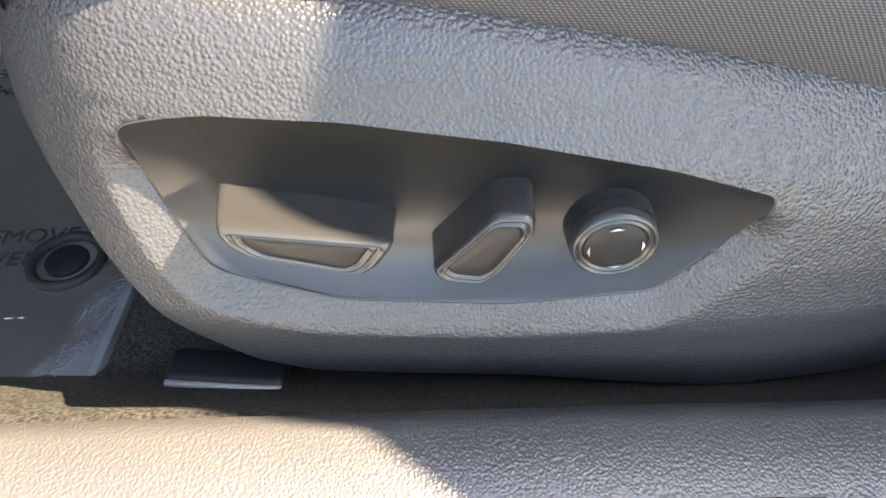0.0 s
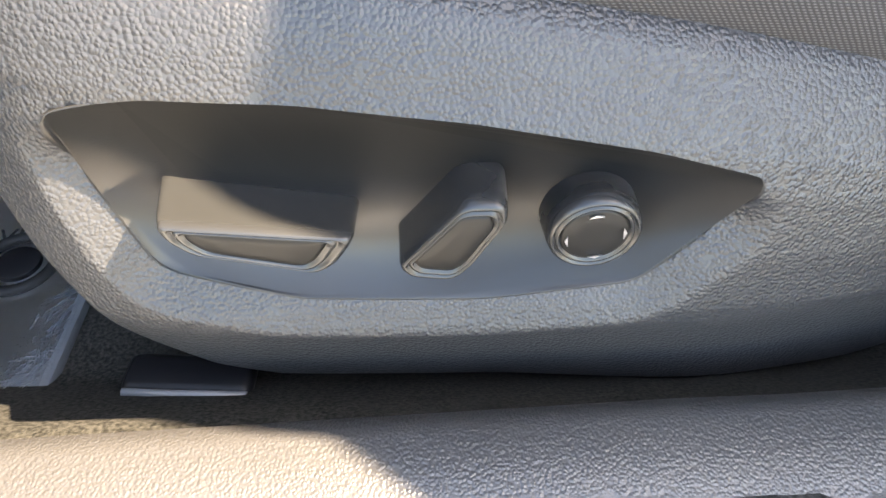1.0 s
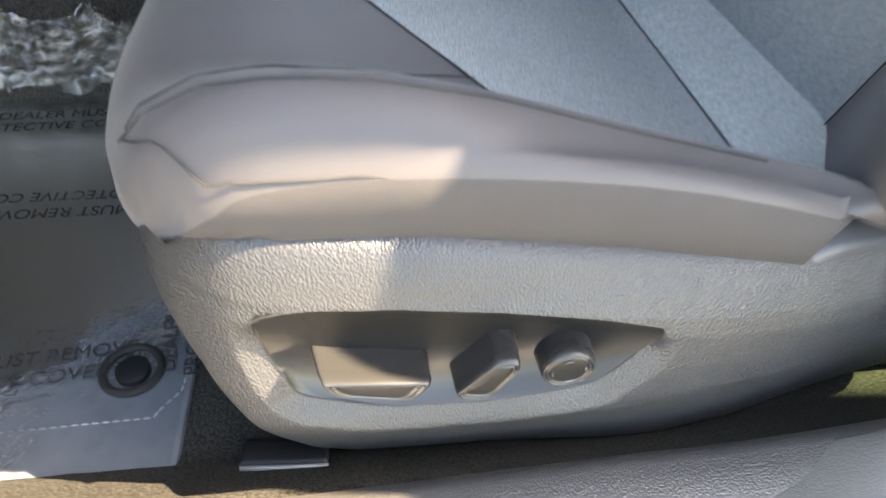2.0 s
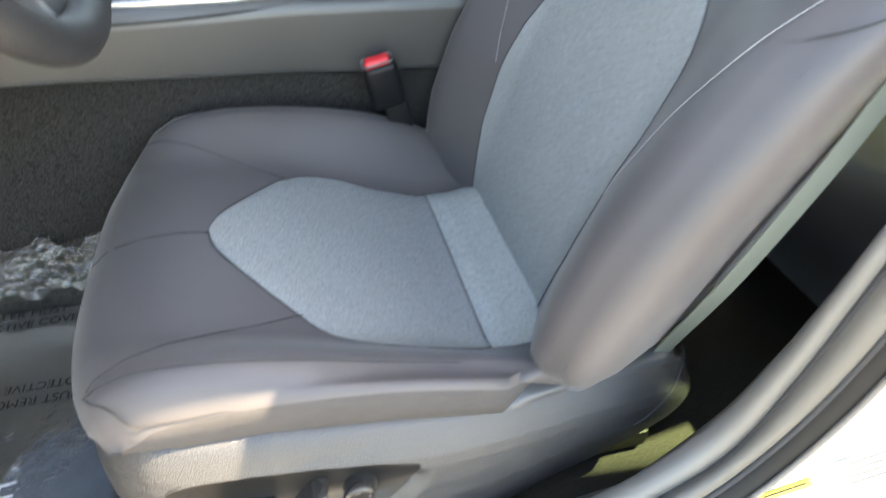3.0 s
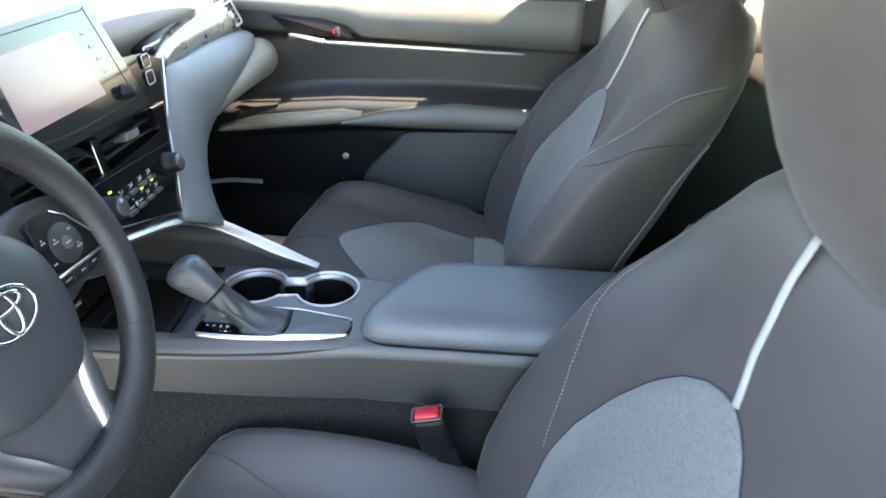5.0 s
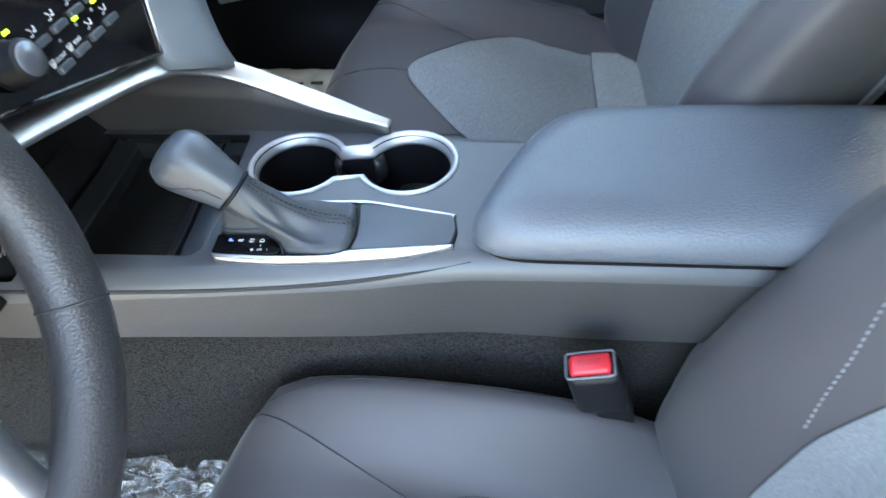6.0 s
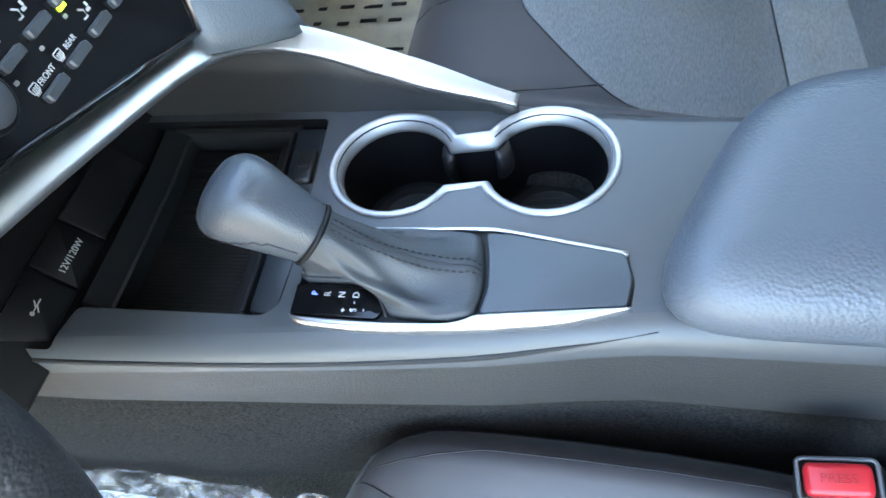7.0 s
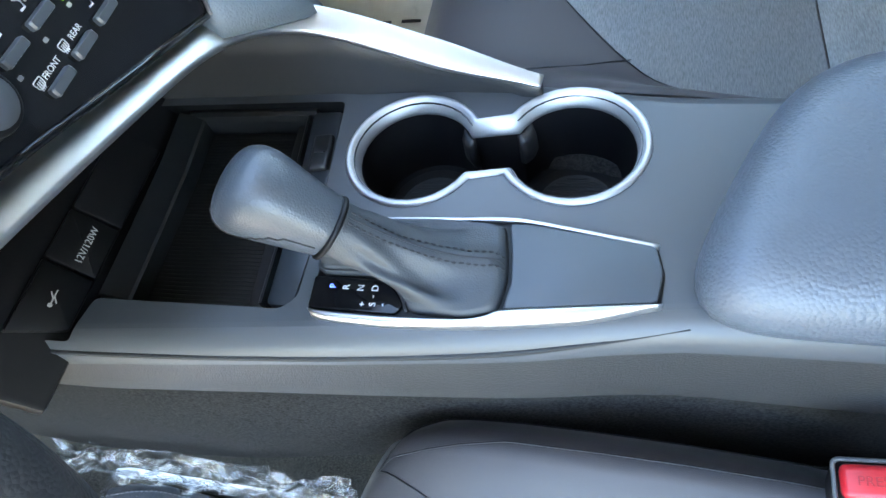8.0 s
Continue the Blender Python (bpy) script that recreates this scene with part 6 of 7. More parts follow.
into(loft("shadow_gap", [[p + Vector((-0.012, 0, 0.002)), p + Vector((-0.012, 0, 0.010)), p + Vector((-0.05, 0, 0.010)), p + Vector((-0.05, 0, 0.002))] for p in orn], M_BLACK), dash)
into(sweep("chrome_blade", [(-0.158, 0.99, 1.0775), (-0.160, 1.03, 1.0800), (-0.1665, 1.085, 1.0835)], [(-0.001, -0.004), (0.001, -0.004), (0.001, 0.004), (-0.001, 0.004)], M_CHROME, None, "thin chrome blade", scale=lambda t: 1.0 - 0.8 * t), dash)
# vent at the far end
vm = axes((-0.190, 1.398, 1.0640), (0.16, 1, 0.17), (-0.40, 0.0, 0.92), (0.90, -0.18, 0.40))
into(part("far_vent", prism_bm(rounded([(-0.050, -0.022), (0.044, -0.024), (0.040, 0.024), (-0.044, 0.018)], 0.006), 0.020, 0.002, m=vm @ Matrix.Translation((0, 0, -0.018))), M_BLACK, None, "black air vent"), dash)
into(tube("vent_frame", [vm @ Vector((a, b, 0.003)) for a, b in rounded([(-0.050, -0.022), (0.044, -0.024), (0.040, 0.024), (-0.044, 0.018)], 0.006)], 0.0020, M_SILVER, None, "slim silver vent frame", closed=True), dash)
for k in range(3):
    into(part("vent_slat", box_bm((0.074, 0.0025, 0.012), 0.001, 1, vm @ Matrix.Translation((-0.003, -0.012 + 0.011 * k, 0.004)) @ Matrix.Rotation(radians(25), 4, "X")), M_TRIM_FINE), dash)
into(part("vent_tab", box_bm((0.012, 0.016, 0.010), 0.002, 1, vm @ Matrix.Translation((0.004, 0.0, 0.010))), M_SILVER), dash)

stack_t = thing("centre_stack", "gloss black centre stack with screen, vents and climate buttons", "centre stack", (-0.13, 0.84, 0.95))
face = [(0.8880, 0.8660), (0.9170, 0.914), (0.9370, 0.955), (0.9650, 1.000), (0.9870, 1.031), (1.008, 1.0630), (0.960, 1.080), (0.72, 1.10), (0.60, 1.05), (0.585, 0.955), (0.700, 0.918), (0.748, 0.9055)]


def stack_prism(outline, n0, n1, bevel=0.0):
    """A plate on the stack's face between two heights off it: outline in y, z."""
    bm = bmesh.new()
    c = [sum(p[i] for p in outline) / len(outline) for i in (0, 1)]
    levels = [n0, n1 - bevel, n1] if bevel else [n0, n1]
    rings = []
    for i, n in enumerate(levels):
        ins = bevel if (bevel and i == 2) else 0
        ring = []
        for y, z in outline:
            dy, dz = c[0] - y, c[1] - z
            ln = math.hypot(dy, dz) or 1
            ring.append(stack(y + dy / ln * ins, z + dz / ln * ins, n))
        rings.append(ring)
    v, f = loft_data(rings)
    vs = [bm.verts.new(q) for q in v]
    for q in f:
        bm.faces.new([vs[i] for i in q])
    return bm


def stack_bar(y, z, w, h, n0, n1, bevel=0.0, slant=0.0):
    """A small upright bar on the face, w wide and h high, leaning by slant."""
    return stack_prism([(y - w / 2 - slant * h, z - h / 2), (y + w / 2 - slant * h, z - h / 2), (y + w / 2 + slant * h, z + h / 2), (y - w / 2 + slant * h, z + h / 2)], n0, n1, bevel)


MOUTH = [(0.9290, 0.9770), (0.9275, 1.0115), (0.622, 1.022), (0.622, 0.966)]
face_ob = part("face", stack_prism(face, -0.045, 0.0), M_PIANO, None, "gloss black face", smooth=False)
cut(face_ob, [part("cutter", stack_prism(rounded(MOUTH, 0.004), -0.036, 0.03), M_BLACK)])
into(face_ob, stack_t)
into(part("vent_back", stack_prism(rounded([(y + (0.77 - y) * 0.01, z + (0.994 - z) * 0.02) for y, z in MOUTH], 0.004), -0.0365, -0.032), M_BLACK, None, "black vent mouth"), stack_t)
# slim lip along the lower edge, and the silver edge beside the face
into(sweep("lower_lip", [stack(y, z, 0.0005) for y, z in ((0.886, 0.8675), (0.820, 0.8860), (0.749, 0.9065), (0.70, 0.919))], ring2(0.0022, 0.0022, 8), M_PIANO, None, "rounded gloss lip"), stack_t)
into(tube("silver_edge", [stack(y, z, 0.0015) for y, z in EDGE_YZ], 0.0016, M_SILVER), stack_t)
for z0, z1 in ((0.9577, 0.9640),):
    into(tube("face_joint", [stack(0.936, z0, 0.0), stack(0.84, z1 - 0.001, 0.0), stack(0.731, z1 + 0.003, 0.0)], 0.0007, M_SEAM, n=6), stack_t)
# two keys beside the screen
for y, z in ((0.9600, 1.0690), (0.9535, 1.0475)):
    ol = rounded([(y - 0.0125, z - 0.0090), (y + 0.0090, z - 0.0075), (y + 0.0125, z + 0.0090), (y - 0.0090, z + 0.0085)], 0.0045)
    into(part("key", stack_prism(ol, 0.0, 0.0035, 0.001), M_PIANO, None, "gloss key"), stack_t)
    into(tube("key_rim", [stack(a, b, 0.0036) for a, b in ol], 0.0006, M_SILVER, n=6, closed=True), stack_t)
# screen
M_BEZEL = material("screen_bezel", (0.012, 0.013, 0.014), 0.07, vary=0.02, coat=0.5, rough_vary=0.01)
scr = [(0.9125, 1.0185), (0.8735, 1.1600), (0.655, 1.150), (0.650, 1.030), (0.690, 1.0195)]
into(part("screen_frame", stack_prism(rounded(scr, 0.006), -0.02, 0.012, 0.002), M_BEZEL, None, "glossy black screen housing"), stack_t)
into(tube("bezel_groove", curve_at([stack(a, b, 0.0121) for a, b in ((0.700, 1.144), (0.790, 1.1475), (0.852, 1.149), (0.8580, 1.1450), (0.881, 1.045), (0.8800, 1.0365), (0.870, 1.0345), (0.760, 1.0320), (0.680, 1.036))], 60), 0.0006, M_SEAM, n=6), stack_t)
M_SCREEN = material("switched_on_screen", (0.10, 0.10, 0.11), 0.10, spec=0.5, vary=0.0, rough_vary=0.0)
nd = M_SCREEN.node_tree.nodes
bs = nd["Principled BSDF"]
tc, sp_, rp = nd.new("ShaderNodeTexCoord"), nd.new("ShaderNodeTexGradient"), nd.new("ShaderNodeValToRGB")
mp_ = nd.new("ShaderNodeMapping")
mp_.inputs["Location"].default_value, mp_.inputs["Rotation"].default_value, mp_.inputs["Scale"].default_value = (0.45, 0.0, 0.0), (0, 0, radians(-90)), (5, 5, 5)
rp.color_ramp.elements[0].color, rp.color_ramp.elements[1].color = (0.55, 0.40, 0.45, 1), (0.70, 0.76, 0.85, 1)
M_SCREEN.node_tree.links.new(tc.outputs["Object"], mp_.inputs[0])
M_SCREEN.node_tree.links.new(mp_.outputs[0], sp_.inputs[0])
M_SCREEN.node_tree.links.new(sp_.outputs[0], rp.inputs[0])
M_SCREEN.node_tree.links.new(rp.outputs[0], bs.inputs["Emission Color"])
bs.inputs["Emission Strength"].default_value = 0.035
into(part("display", stack_prism(rounded([(0.826, 1.0540), (0.812, 1.1330), (0.670, 1.126), (0.668, 1.050)], 0.003), 0.010, 0.0126), M_SCREEN, None, "bright washed-out display"), stack_t)
for y, z in ((0.8375, 1.1250), (0.8420, 1.1085), (0.8460, 1.0935), (0.8495, 1.0775)):
    into(tube("screen_key", [stack(y - 0.006, z + 0.003, 0.0123), stack(y - 0.007, z - 0.001, 0.0123), stack(y + 0.005, z, 0.0123)], 0.0006, M_PIPE, n=6), stack_t)


def dial_on(name, y, z, r, n0, n1, mat, label, top=None):
    rings = []
    for n, k in ((n0, 1.0), (lerp(n0, n1, 0.25), 1.0), (lerp(n0, n1, 0.3), 0.9), (lerp(n0, n1, 0.85), 0.87), (lerp(n0, n1, 0.96), 0.82), (n1, 0.74), (n1, 0.1)):
        rings.append([stack(y, z, n) + Vector((0, r * k * math.cos(a), 0)) + Vector((-0.2517, 0, 0.968)) * (r * k * math.sin(a)) for a in np.linspace(0, 2 * math.pi, 40, endpoint=False)])
    ob = into(loft(name, rings, mat, None, label), stack_t)
    if top:
        cap = [[stack(y, z, n1 + h) + Vector((0, r * k * math.cos(a), 0)) + Vector((-0.2517, 0, 0.968)) * (r * k * math.sin(a)) for a in np.linspace(0, 2 * math.pi, 32, endpoint=False)] for h, k in ((-0.001, 0.72), (0.0004, 0.70), (0.0006, 0.2))]
        into(loft("knob_cap", cap, top), stack_t)
    return ob


M_KNOBTOP = material("knob_grey_top", (0.12, 0.13, 0.145), 0.32, metal=0.5, vary=0.03)
dial_on("screen_knob", 0.8640, 1.0470, 0.0098, 0.012, 0.026, M_BLACK, "black volume knob")
dial_on("climate_knob", 0.9040, 0.9350, 0.0165, 0.0, 0.022, M_BLACK, "black climate knob", M_KNOBTOP)
dial_on("climate_knob", 0.7430, 0.9350, 0.0165, 0.0, 0.022, M_BLACK, "black climate knob", M_KNOBTOP)
# slats and tabs in the vent mouth
for z in (0.984, 0.998):
    into(part("slat", stack_prism([(0.925, z - 0.0012), (0.925, z + 0.0012), (0.63, z + 0.0022), (0.63, z - 0.0002)], -0.028, -0.008, 0.0006), M_BLACK), stack_t)
into(part("vent_divider", stack_prism(rounded([(0.760, 0.969), (0.776, 0.9685), (0.784, 1.0155), (0.768, 1.0165)], 0.003), -0.032, 0.004, 0.003), material("dark_chrome", (0.24, 0.24, 0.25), 0.10, metal=1.0, vary=0.02, rough_vary=0.02), None, "dark chrome vent divider"), stack_t)
M_TAB = material("tab_grey", (0.13, 0.14, 0.15), 0.3, metal=0.4, vary=0.03)
for y in (0.857, 0.705):
    into(part("vent_tab", stack_prism(rounded([(y - 0.018, 0.9900), (y + 0.016, 0.9880), (y + 0.018, 0.9985), (y - 0.014, 1.0010)], 0.002), -0.018, 0.002, 0.0015), M_TAB, None, "grey vent tab"), stack_t)
# climate keys in two rows, with symbols above
M_KEY = material("key_grey", (0.050, 0.056, 0.062), 0.28, vary=0.03)
M_GREEN = glow("green_lamp", (0.45, 1.0, 0.03), 0.35)
up_x = ((0, 1, 0), (-0.2517, 0, 0.968), (0.968, 0, 0.2517))
for row, (y0, z0) in enumerate(((0.7805, 0.9325), (0.7845, 0.9115))):
    for k in range(4):
        y, z = y0 + 0.0243 * k, z0 + 0.0006 * k
        into(part("climate_key", stack_prism(rounded([(y - 0.0088, z - 0.0024), (y + 0.0088, z - 0.0024), (y + 0.0088, z + 0.0024), (y - 0.0088, z + 0.0024)], 0.0014), 0.0, 0.0042, 0.0011), M_KEY, None, "slim grey key"), stack_t)
        if row == 1:
            into(part("key_dot", stack_prism(rounded([(y - 0.0115 + a, z + 0.0135 + b) for a, b in ((-0.0014, -0.001), (0.0014, -0.001), (0.0014, 0.001), (-0.0014, 0.001))], 0.0008), 0.0, 0.0005), M_SYMBOL), stack_t)
        if row == 1 and k < 2:
            # lettered keys, each with its small pane symbol
            tm = axes(stack(y + 0.0028, z + 0.0062, 0.0006), *up_x)
            text_ob("lettering", ("FRONT", "REAR")[k], 0.0042, Matrix.Translation(-stack_t.location) @ tm, M_GREYPRINT, stack_t)
            dx = 0.0075
            ol = [(y - dx - 0.0026, z + 0.0046), (y - dx + 0.0020, z + 0.0046), (y - dx + 0.0026, z + 0.0086), (y - dx - 0.0030, z + 0.0086)]
            into(tube("symbol_pane", [stack(a, b, 0.0004) for a, b in rounded(ol, 0.001)], 0.00034, M_GREYPRINT, n=5, closed=True), stack_t)
            for q in (-0.0012, 0.0, 0.0012):
                into(part("symbol", stack_bar(y - dx + q - 0.0002, z + 0.0054, 0.0005, 0.0040, 0.0, 0.0005, 0.0, 0.1), M_GREYPRINT), stack_t)
        else:
            # seated-figure arrows and car outlines, as plain strokes
            into(tube("symbol", [stack(y - 0.0040, z + 0.0062, 0.0004), stack(y - 0.0010, z + 0.0060, 0.0004), stack(y - 0.0004, z + 0.0092, 0.0004), stack(y - 0.0030, z + 0.0112, 0.0004)], 0.0006, M_GREYPRINT, n=5), stack_t)
            into(part("symbol", stack_bar(y + 0.0028, z + 0.0078, 0.0030, 0.0016, 0.0, 0.0005), M_GREYPRINT), stack_t)
            into(part("symbol", stack_bar(y + 0.0040, z + 0.0100, 0.0014, 0.0022, 0.0, 0.0005), M_GREYPRINT), stack_t)
for y, z in ((0.7610, 0.9500), (0.8242, 0.9300), (0.8530, 0.9306)):
    into(part("lamp", stack_prism([(y - 0.0028, z - 0.001), (y + 0.0028, z - 0.001), (y + 0.0028, z + 0.001), (y - 0.0028, z + 0.001)], 0.0, 0.0012), M_GREEN, None, "lit green lamp"), stack_t)

# ---------------------------------------------------------------- passenger door, window, mirror
M_BEIGE = material("armrest_pad", (0.26, 0.235, 0.19), 0.6, grain=0.2, grain_size=700, kind="leather")


def door_y(x, z):
    """Depth of the inner door face."""
    y = 1.535
    arm_t = interp(x, [-0.30, -0.20, 0.03, 0.28, 0.60], [0.825, 0.845, 0.868, 0.875, 0.868])
    arm_b = interp(x, [-0.30, 0.03, 0.28, 0.60], [0.785, 0.826, 0.832, 0.83])
    y -= 0.055 * sstep(arm_t + 0.05, arm_t - 0.004, z) * sstep(arm_b - 0.03, arm_b, z) * sstep(-0.36, -0.22, x)
    y -= 0.030 * sstep(1.005, 1.03, z)
    y -= 0.012 * sstep(arm_b - 0.03, arm_b - 0.05, z) * sstep(0.10, 0.17, x - (0.80 - z) * -0.3)
    y -= 0.03 * sstep(0.62, 0.52, z)
    return y


door = thing("door_passenger", "closed dark passenger door with silver strip and padded armrest", "car door", (0.1, 1.55, 0.45), kind="structure")
NX, NZ = 150, 110
dv, df = [], []
for i in range(NX + 1):
    for j in range(NZ + 1):
        x, z = lerp(-0.55, 0.60, i / NX), lerp(0.40, interp(lerp(-0.55, 0.60, i / NX), [-0.55, -0.21, 0.52, 0.60], [1.098, 1.106, 1.120, 1.121]), j / NZ)
        dv.append((x, door_y(x, z), z))
for i in range(NX):
    for j in range(NZ):
        k = i * (NZ + 1) + j
        df.append((k, k + 1, k + NZ + 2, k + NZ + 1))
panel_ob = into(obj("inner_panel", dv, df, M_DOOR, None, "dark grained inner panel"), door)
# below the armrest the faces go black, painting the deep shade there
panel_ob.data.materials.append(M_BLACK)
for f in panel_ob.data.polygons:
    if f.center.z + door.location.z < interp(f.center.x + door.location.x, [-0.30, 0.03, 0.28, 0.60], [0.785, 0.826, 0.832, 0.83]):
        f.material_index = 1
into(loft("outer_skin", [[(x, 1.57, 0.30), (x, 1.74, 0.35), (x, 1.76, 0.75), (x, 1.70, 1.10), (x, 1.60, 1.11), (x, 1.57, 1.10)] for x in np.linspace(-0.56, 0.62, 12)], M_WHITE, None, "white painted outer skin"), door)
# padded top ledge
into(loft("top_pad", [[(x, 1.502, interp(x, [-0.30, -0.14, 0.045, 0.075, 0.50], [1.071, 1.068, 1.046, 1.022, 1.012])), (x, 1.494, lerp(zt, interp(x, [-0.30, -0.14, 0.045, 0.075, 0.50], [1.071, 1.068, 1.046, 1.022, 1.012]), 0.55)), (x, 1.500, zt - 0.012), (x, 1.516, zt + 0.002), (x, 1.57, zt + 0.006), (x, 1.57, zt - 0.09)] for x, zt in [(x, interp(x, [-0.55, -0.21, 0.52, 0.60], [1.100, 1.108, 1.122, 1.123])) for x in np.linspace(-0.30, 0.56, 40)]], M_PAD, None, "pale olive-grey padded ledge"), door)
# silver strip and pull
into(sweep("silver_strip", curve_at([(-0.088, 1.493, 1.017), (-0.02, 1.490, 1.009), (0.2, 1.488, 1.006), (0.44, 1.488, 1.0035)], 40), [(-0.002, -0.004), (-0.002, 0.004), (0.002, 0.002), (0.002, -0.004)], M_SILVER, None, "slim satin silver strip", scale=lambda t: lerp(1.2, 0.6, t)), door)
into(part("handle_cup", prism_bm(rounded([(-0.132, 1.061), (-0.0890, 1.0270), (0.024, 1.0150), (0.062, 1.0150), (0.0400, 1.0440), (-0.011, 1.0560)], 0.008), 0.010, 0.003, m=axes((0, 1.507, 0), (1, 0, 0), (0, 0, 1), (0, -1, 0))), M_BLACK, None, "black handle recess"), door)
into(sweep("door_pull", curve_at([(-0.085, 1.483, 1.020), (-0.05, 1.476, 1.018), (-0.005, 1.479, 1.010)], 14), ring2(0.004, 0.006, 10), M_SILVER, None, "satin silver door pull"), door)
into(part("lock_knob", box_bm((0.012, 0.012, 0.02), 0.003, 2, Matrix.Translation((0.022, 1.490, 1.032))), M_DOOR, None, "lock slide with a red mark"), door)
into(part("lock_mark", box_bm((0.004, 0.002, 0.010), 0, 1, Matrix.Translation((0.016, 1.4835, 1.033))), M_RED), door)
# armrest pads
rings = []
for x in np.linspace(-0.265, 0.075, 30):
    zt, zb = interp(x, [-0.265, -0.18, 0.03, 0.075], [0.806, 0.835, 0.862, 0.858]), interp(x, [-0.265, 0.03, 0.075], [0.794, 0.832, 0.846])
    rings.append([(x, 1.467, zb), (x, 1.459, (zt + zb) / 2), (x, 1.463, zt - 0.003), (x, 1.475, zt), (x, 1.52, zt + 0.003), (x, 1.53, zb)])
into(loft("front_armrest", rings, M_BEIGE, None, "beige padded front rest"), door)
rings = []
for x in np.linspace(0.03, 0.60, 30):
    k = sstep(0.17, 0.30, x)
    zt, zb = interp(x, [0.03, 0.12, 0.20, 0.29, 0.6], [0.840, 0.862, 0.874, 0.884, 0.876]), interp(x, [0.03, 0.6], [0.829, 0.838])
    rings.append([(x, 1.462, zb), (x, 1.452, (zt + zb) / 2), (x, 1.458, zt - 0.004), (x, 1.470, zt), (x, 1.53, zt + 0.004), (x, 1.535, zb)])
into(loft("rear_armrest", rings, M_PAD, None, "olive-grey padded armrest"), door)
# lower panel with map pocket edge and speaker
into(part("lower_panel", prism_bm(rounded([(0.072, 0.692), (0.168, 0.800), (0.585, 0.824), (0.585, 0.55), (0.03, 0.52)], 0.02), 0.022, 0.006, 2, m=axes((0, 1.542, 0), (1, 0, 0), (0, 0, 1), (0, -1, 0))), material("pocket_panel", (0.034, 0.037, 0.040), 0.55, grain=0.3, grain_size=600), None, "dark grey map pocket panel"), door)
into(part("pocket_screw", prism_bm([(0.008 * math.cos(a), 0.008 * math.sin(a)) for a in np.linspace(0, 2 * math.pi, 20, endpoint=False)], 0.004, 0.001, m=axes((0.022, 1.53, 0.728), (1, 0, 0), (0, 0, 1), (0, -1, 0))), M_SILVER), door)
into(sweep("pocket_edge", curve_at([(-0.34, 1.515, 0.640), (-0.27, 1.505, 0.655), (-0.19, 1.505, 0.655)], 12), ring2(0.004, 0.006, 8), M_PIPE, None, "pale pocket edge"), door)
# window
wd = tagged(sheet("window_1", lambda u, v: (lerp(-0.62, 0.60, u), lerp(1.585, 1.44, v), lerp(1.09, 1.39, v)), 2, 4, M_GLASS, thick=0.004), "clear passenger door window", "window", kind="structure")
wd.visible_shadow = False
into(tube("window_frame", [(0.60, 1.56, 1.09), (0.615, 1.53, 1.2), (0.63, 1.46, 1.38)], 0.02, M_BLACK), door)
# B-pillar on the far side
tagged(loft("pillar_passenger", [[(x0, y - 0.03, z), (x0 + 0.12, y - 0.03, z), (x0 + 0.12, y + 0.03, z), (x0, y + 0.03, z)] for x0, y, z in ((0.61, 1.55, 0.35), (0.60, 1.55, 0.9), (0.605, 1.54, 1.1), (0.63, 1.49, 1.27), (0.66, 1.43, 1.40))], material("far_pillar_trim", (0.40, 0.40, 0.38), 0.6)), "pale grey far door pillar", "car pillar", kind="structure")
# rear side door and quarter on the far side
rd = thing("rear_door_passenger", "closed rear door with dark padded ledge", "car door", (1.1, 1.55, 0.45), kind="structure")
into(loft("inner_panel", [[(x, 1.53, 0.40), (x, 1.50, 0.8), (x, 1.485, 1.02), (x, 1.50, zt), (x, 1.58, zt + 0.006), (x, 1.60, 0.40)] for x, zt in ((0.74, 1.115), (1.0, 1.10), (1.27, 1.10), (1.6, 1.12), (1.75, 1.13))], M_DOOR, None, "dark padded ledge under the window"), rd)
into(loft("lower_face", [[(x, 1.515, 0.40), (x, 1.47, 0.62), (x, 1.468, 0.9), (x, 1.476, 1.03), (x, 1.52, 1.03), (x, 1.53, 0.4)] for x in (0.74, 1.1, 1.5, 1.7)], M_DOOR, None, "dark grained lower face"), rd)
into(tube("window_bar", [(1.24, 1.475, 1.10), (1.298, 1.452, 1.236), (1.345, 1.437, 1.335), (1.36, 1.43, 1.37)], 0.006, M_BLACK, None, "black window divider"), rd)
into(sweep("quarter_frame", curve_at([(1.24, 1.49, 1.108), (1.40, 1.468, 1.130), (1.48, 1.457, 1.148), (1.520, 1.450, 1.180), (1.518, 1.445, 1.235), (1.47, 1.432, 1.31), (1.38, 1.424, 1.36), (1.2, 1.42, 1.385)], 40), ring2(0.012, 0.010, 10), M_BLACK, None, "black window surround"), rd)
tagged(loft("quarter_trim", [[(1.535 - 0.35 * max(0, z - 1.24), 1.470, z), (1.80, 1.35, z), (1.80, 1.42, z), (1.55 - 0.35 * max(0, z - 1.24), 1.55, z)] for z in (1.0, 1.15, 1.24, 1.30, 1.42)], material("quarter_pillar", (0.4, 0.4, 0.38), 0.7)), "pale grey rear quarter trim", "car pillar", kind="structure")
wq = tagged(sheet("window_2", lambda u, v: (lerp(0.72, 1.66, u), lerp(1.545, 1.44, v), lerp(1.09, 1.38, v)), 2, 2, M_GLASS, thick=0.004), "clear rear side window", "window", kind="structure")
wq.visible_shadow = False
# driver's side rear window, tinted: the sun comes through it
tagged(sheet("window_3", lambda u, v: (lerp(0.74, 1.62, u), lerp(0.06, 0.24, v), lerp(1.01, 1.38, v)), 2, 2, M_TINT, thick=0.004), "green-tinted rear door window", "window", kind="structure")
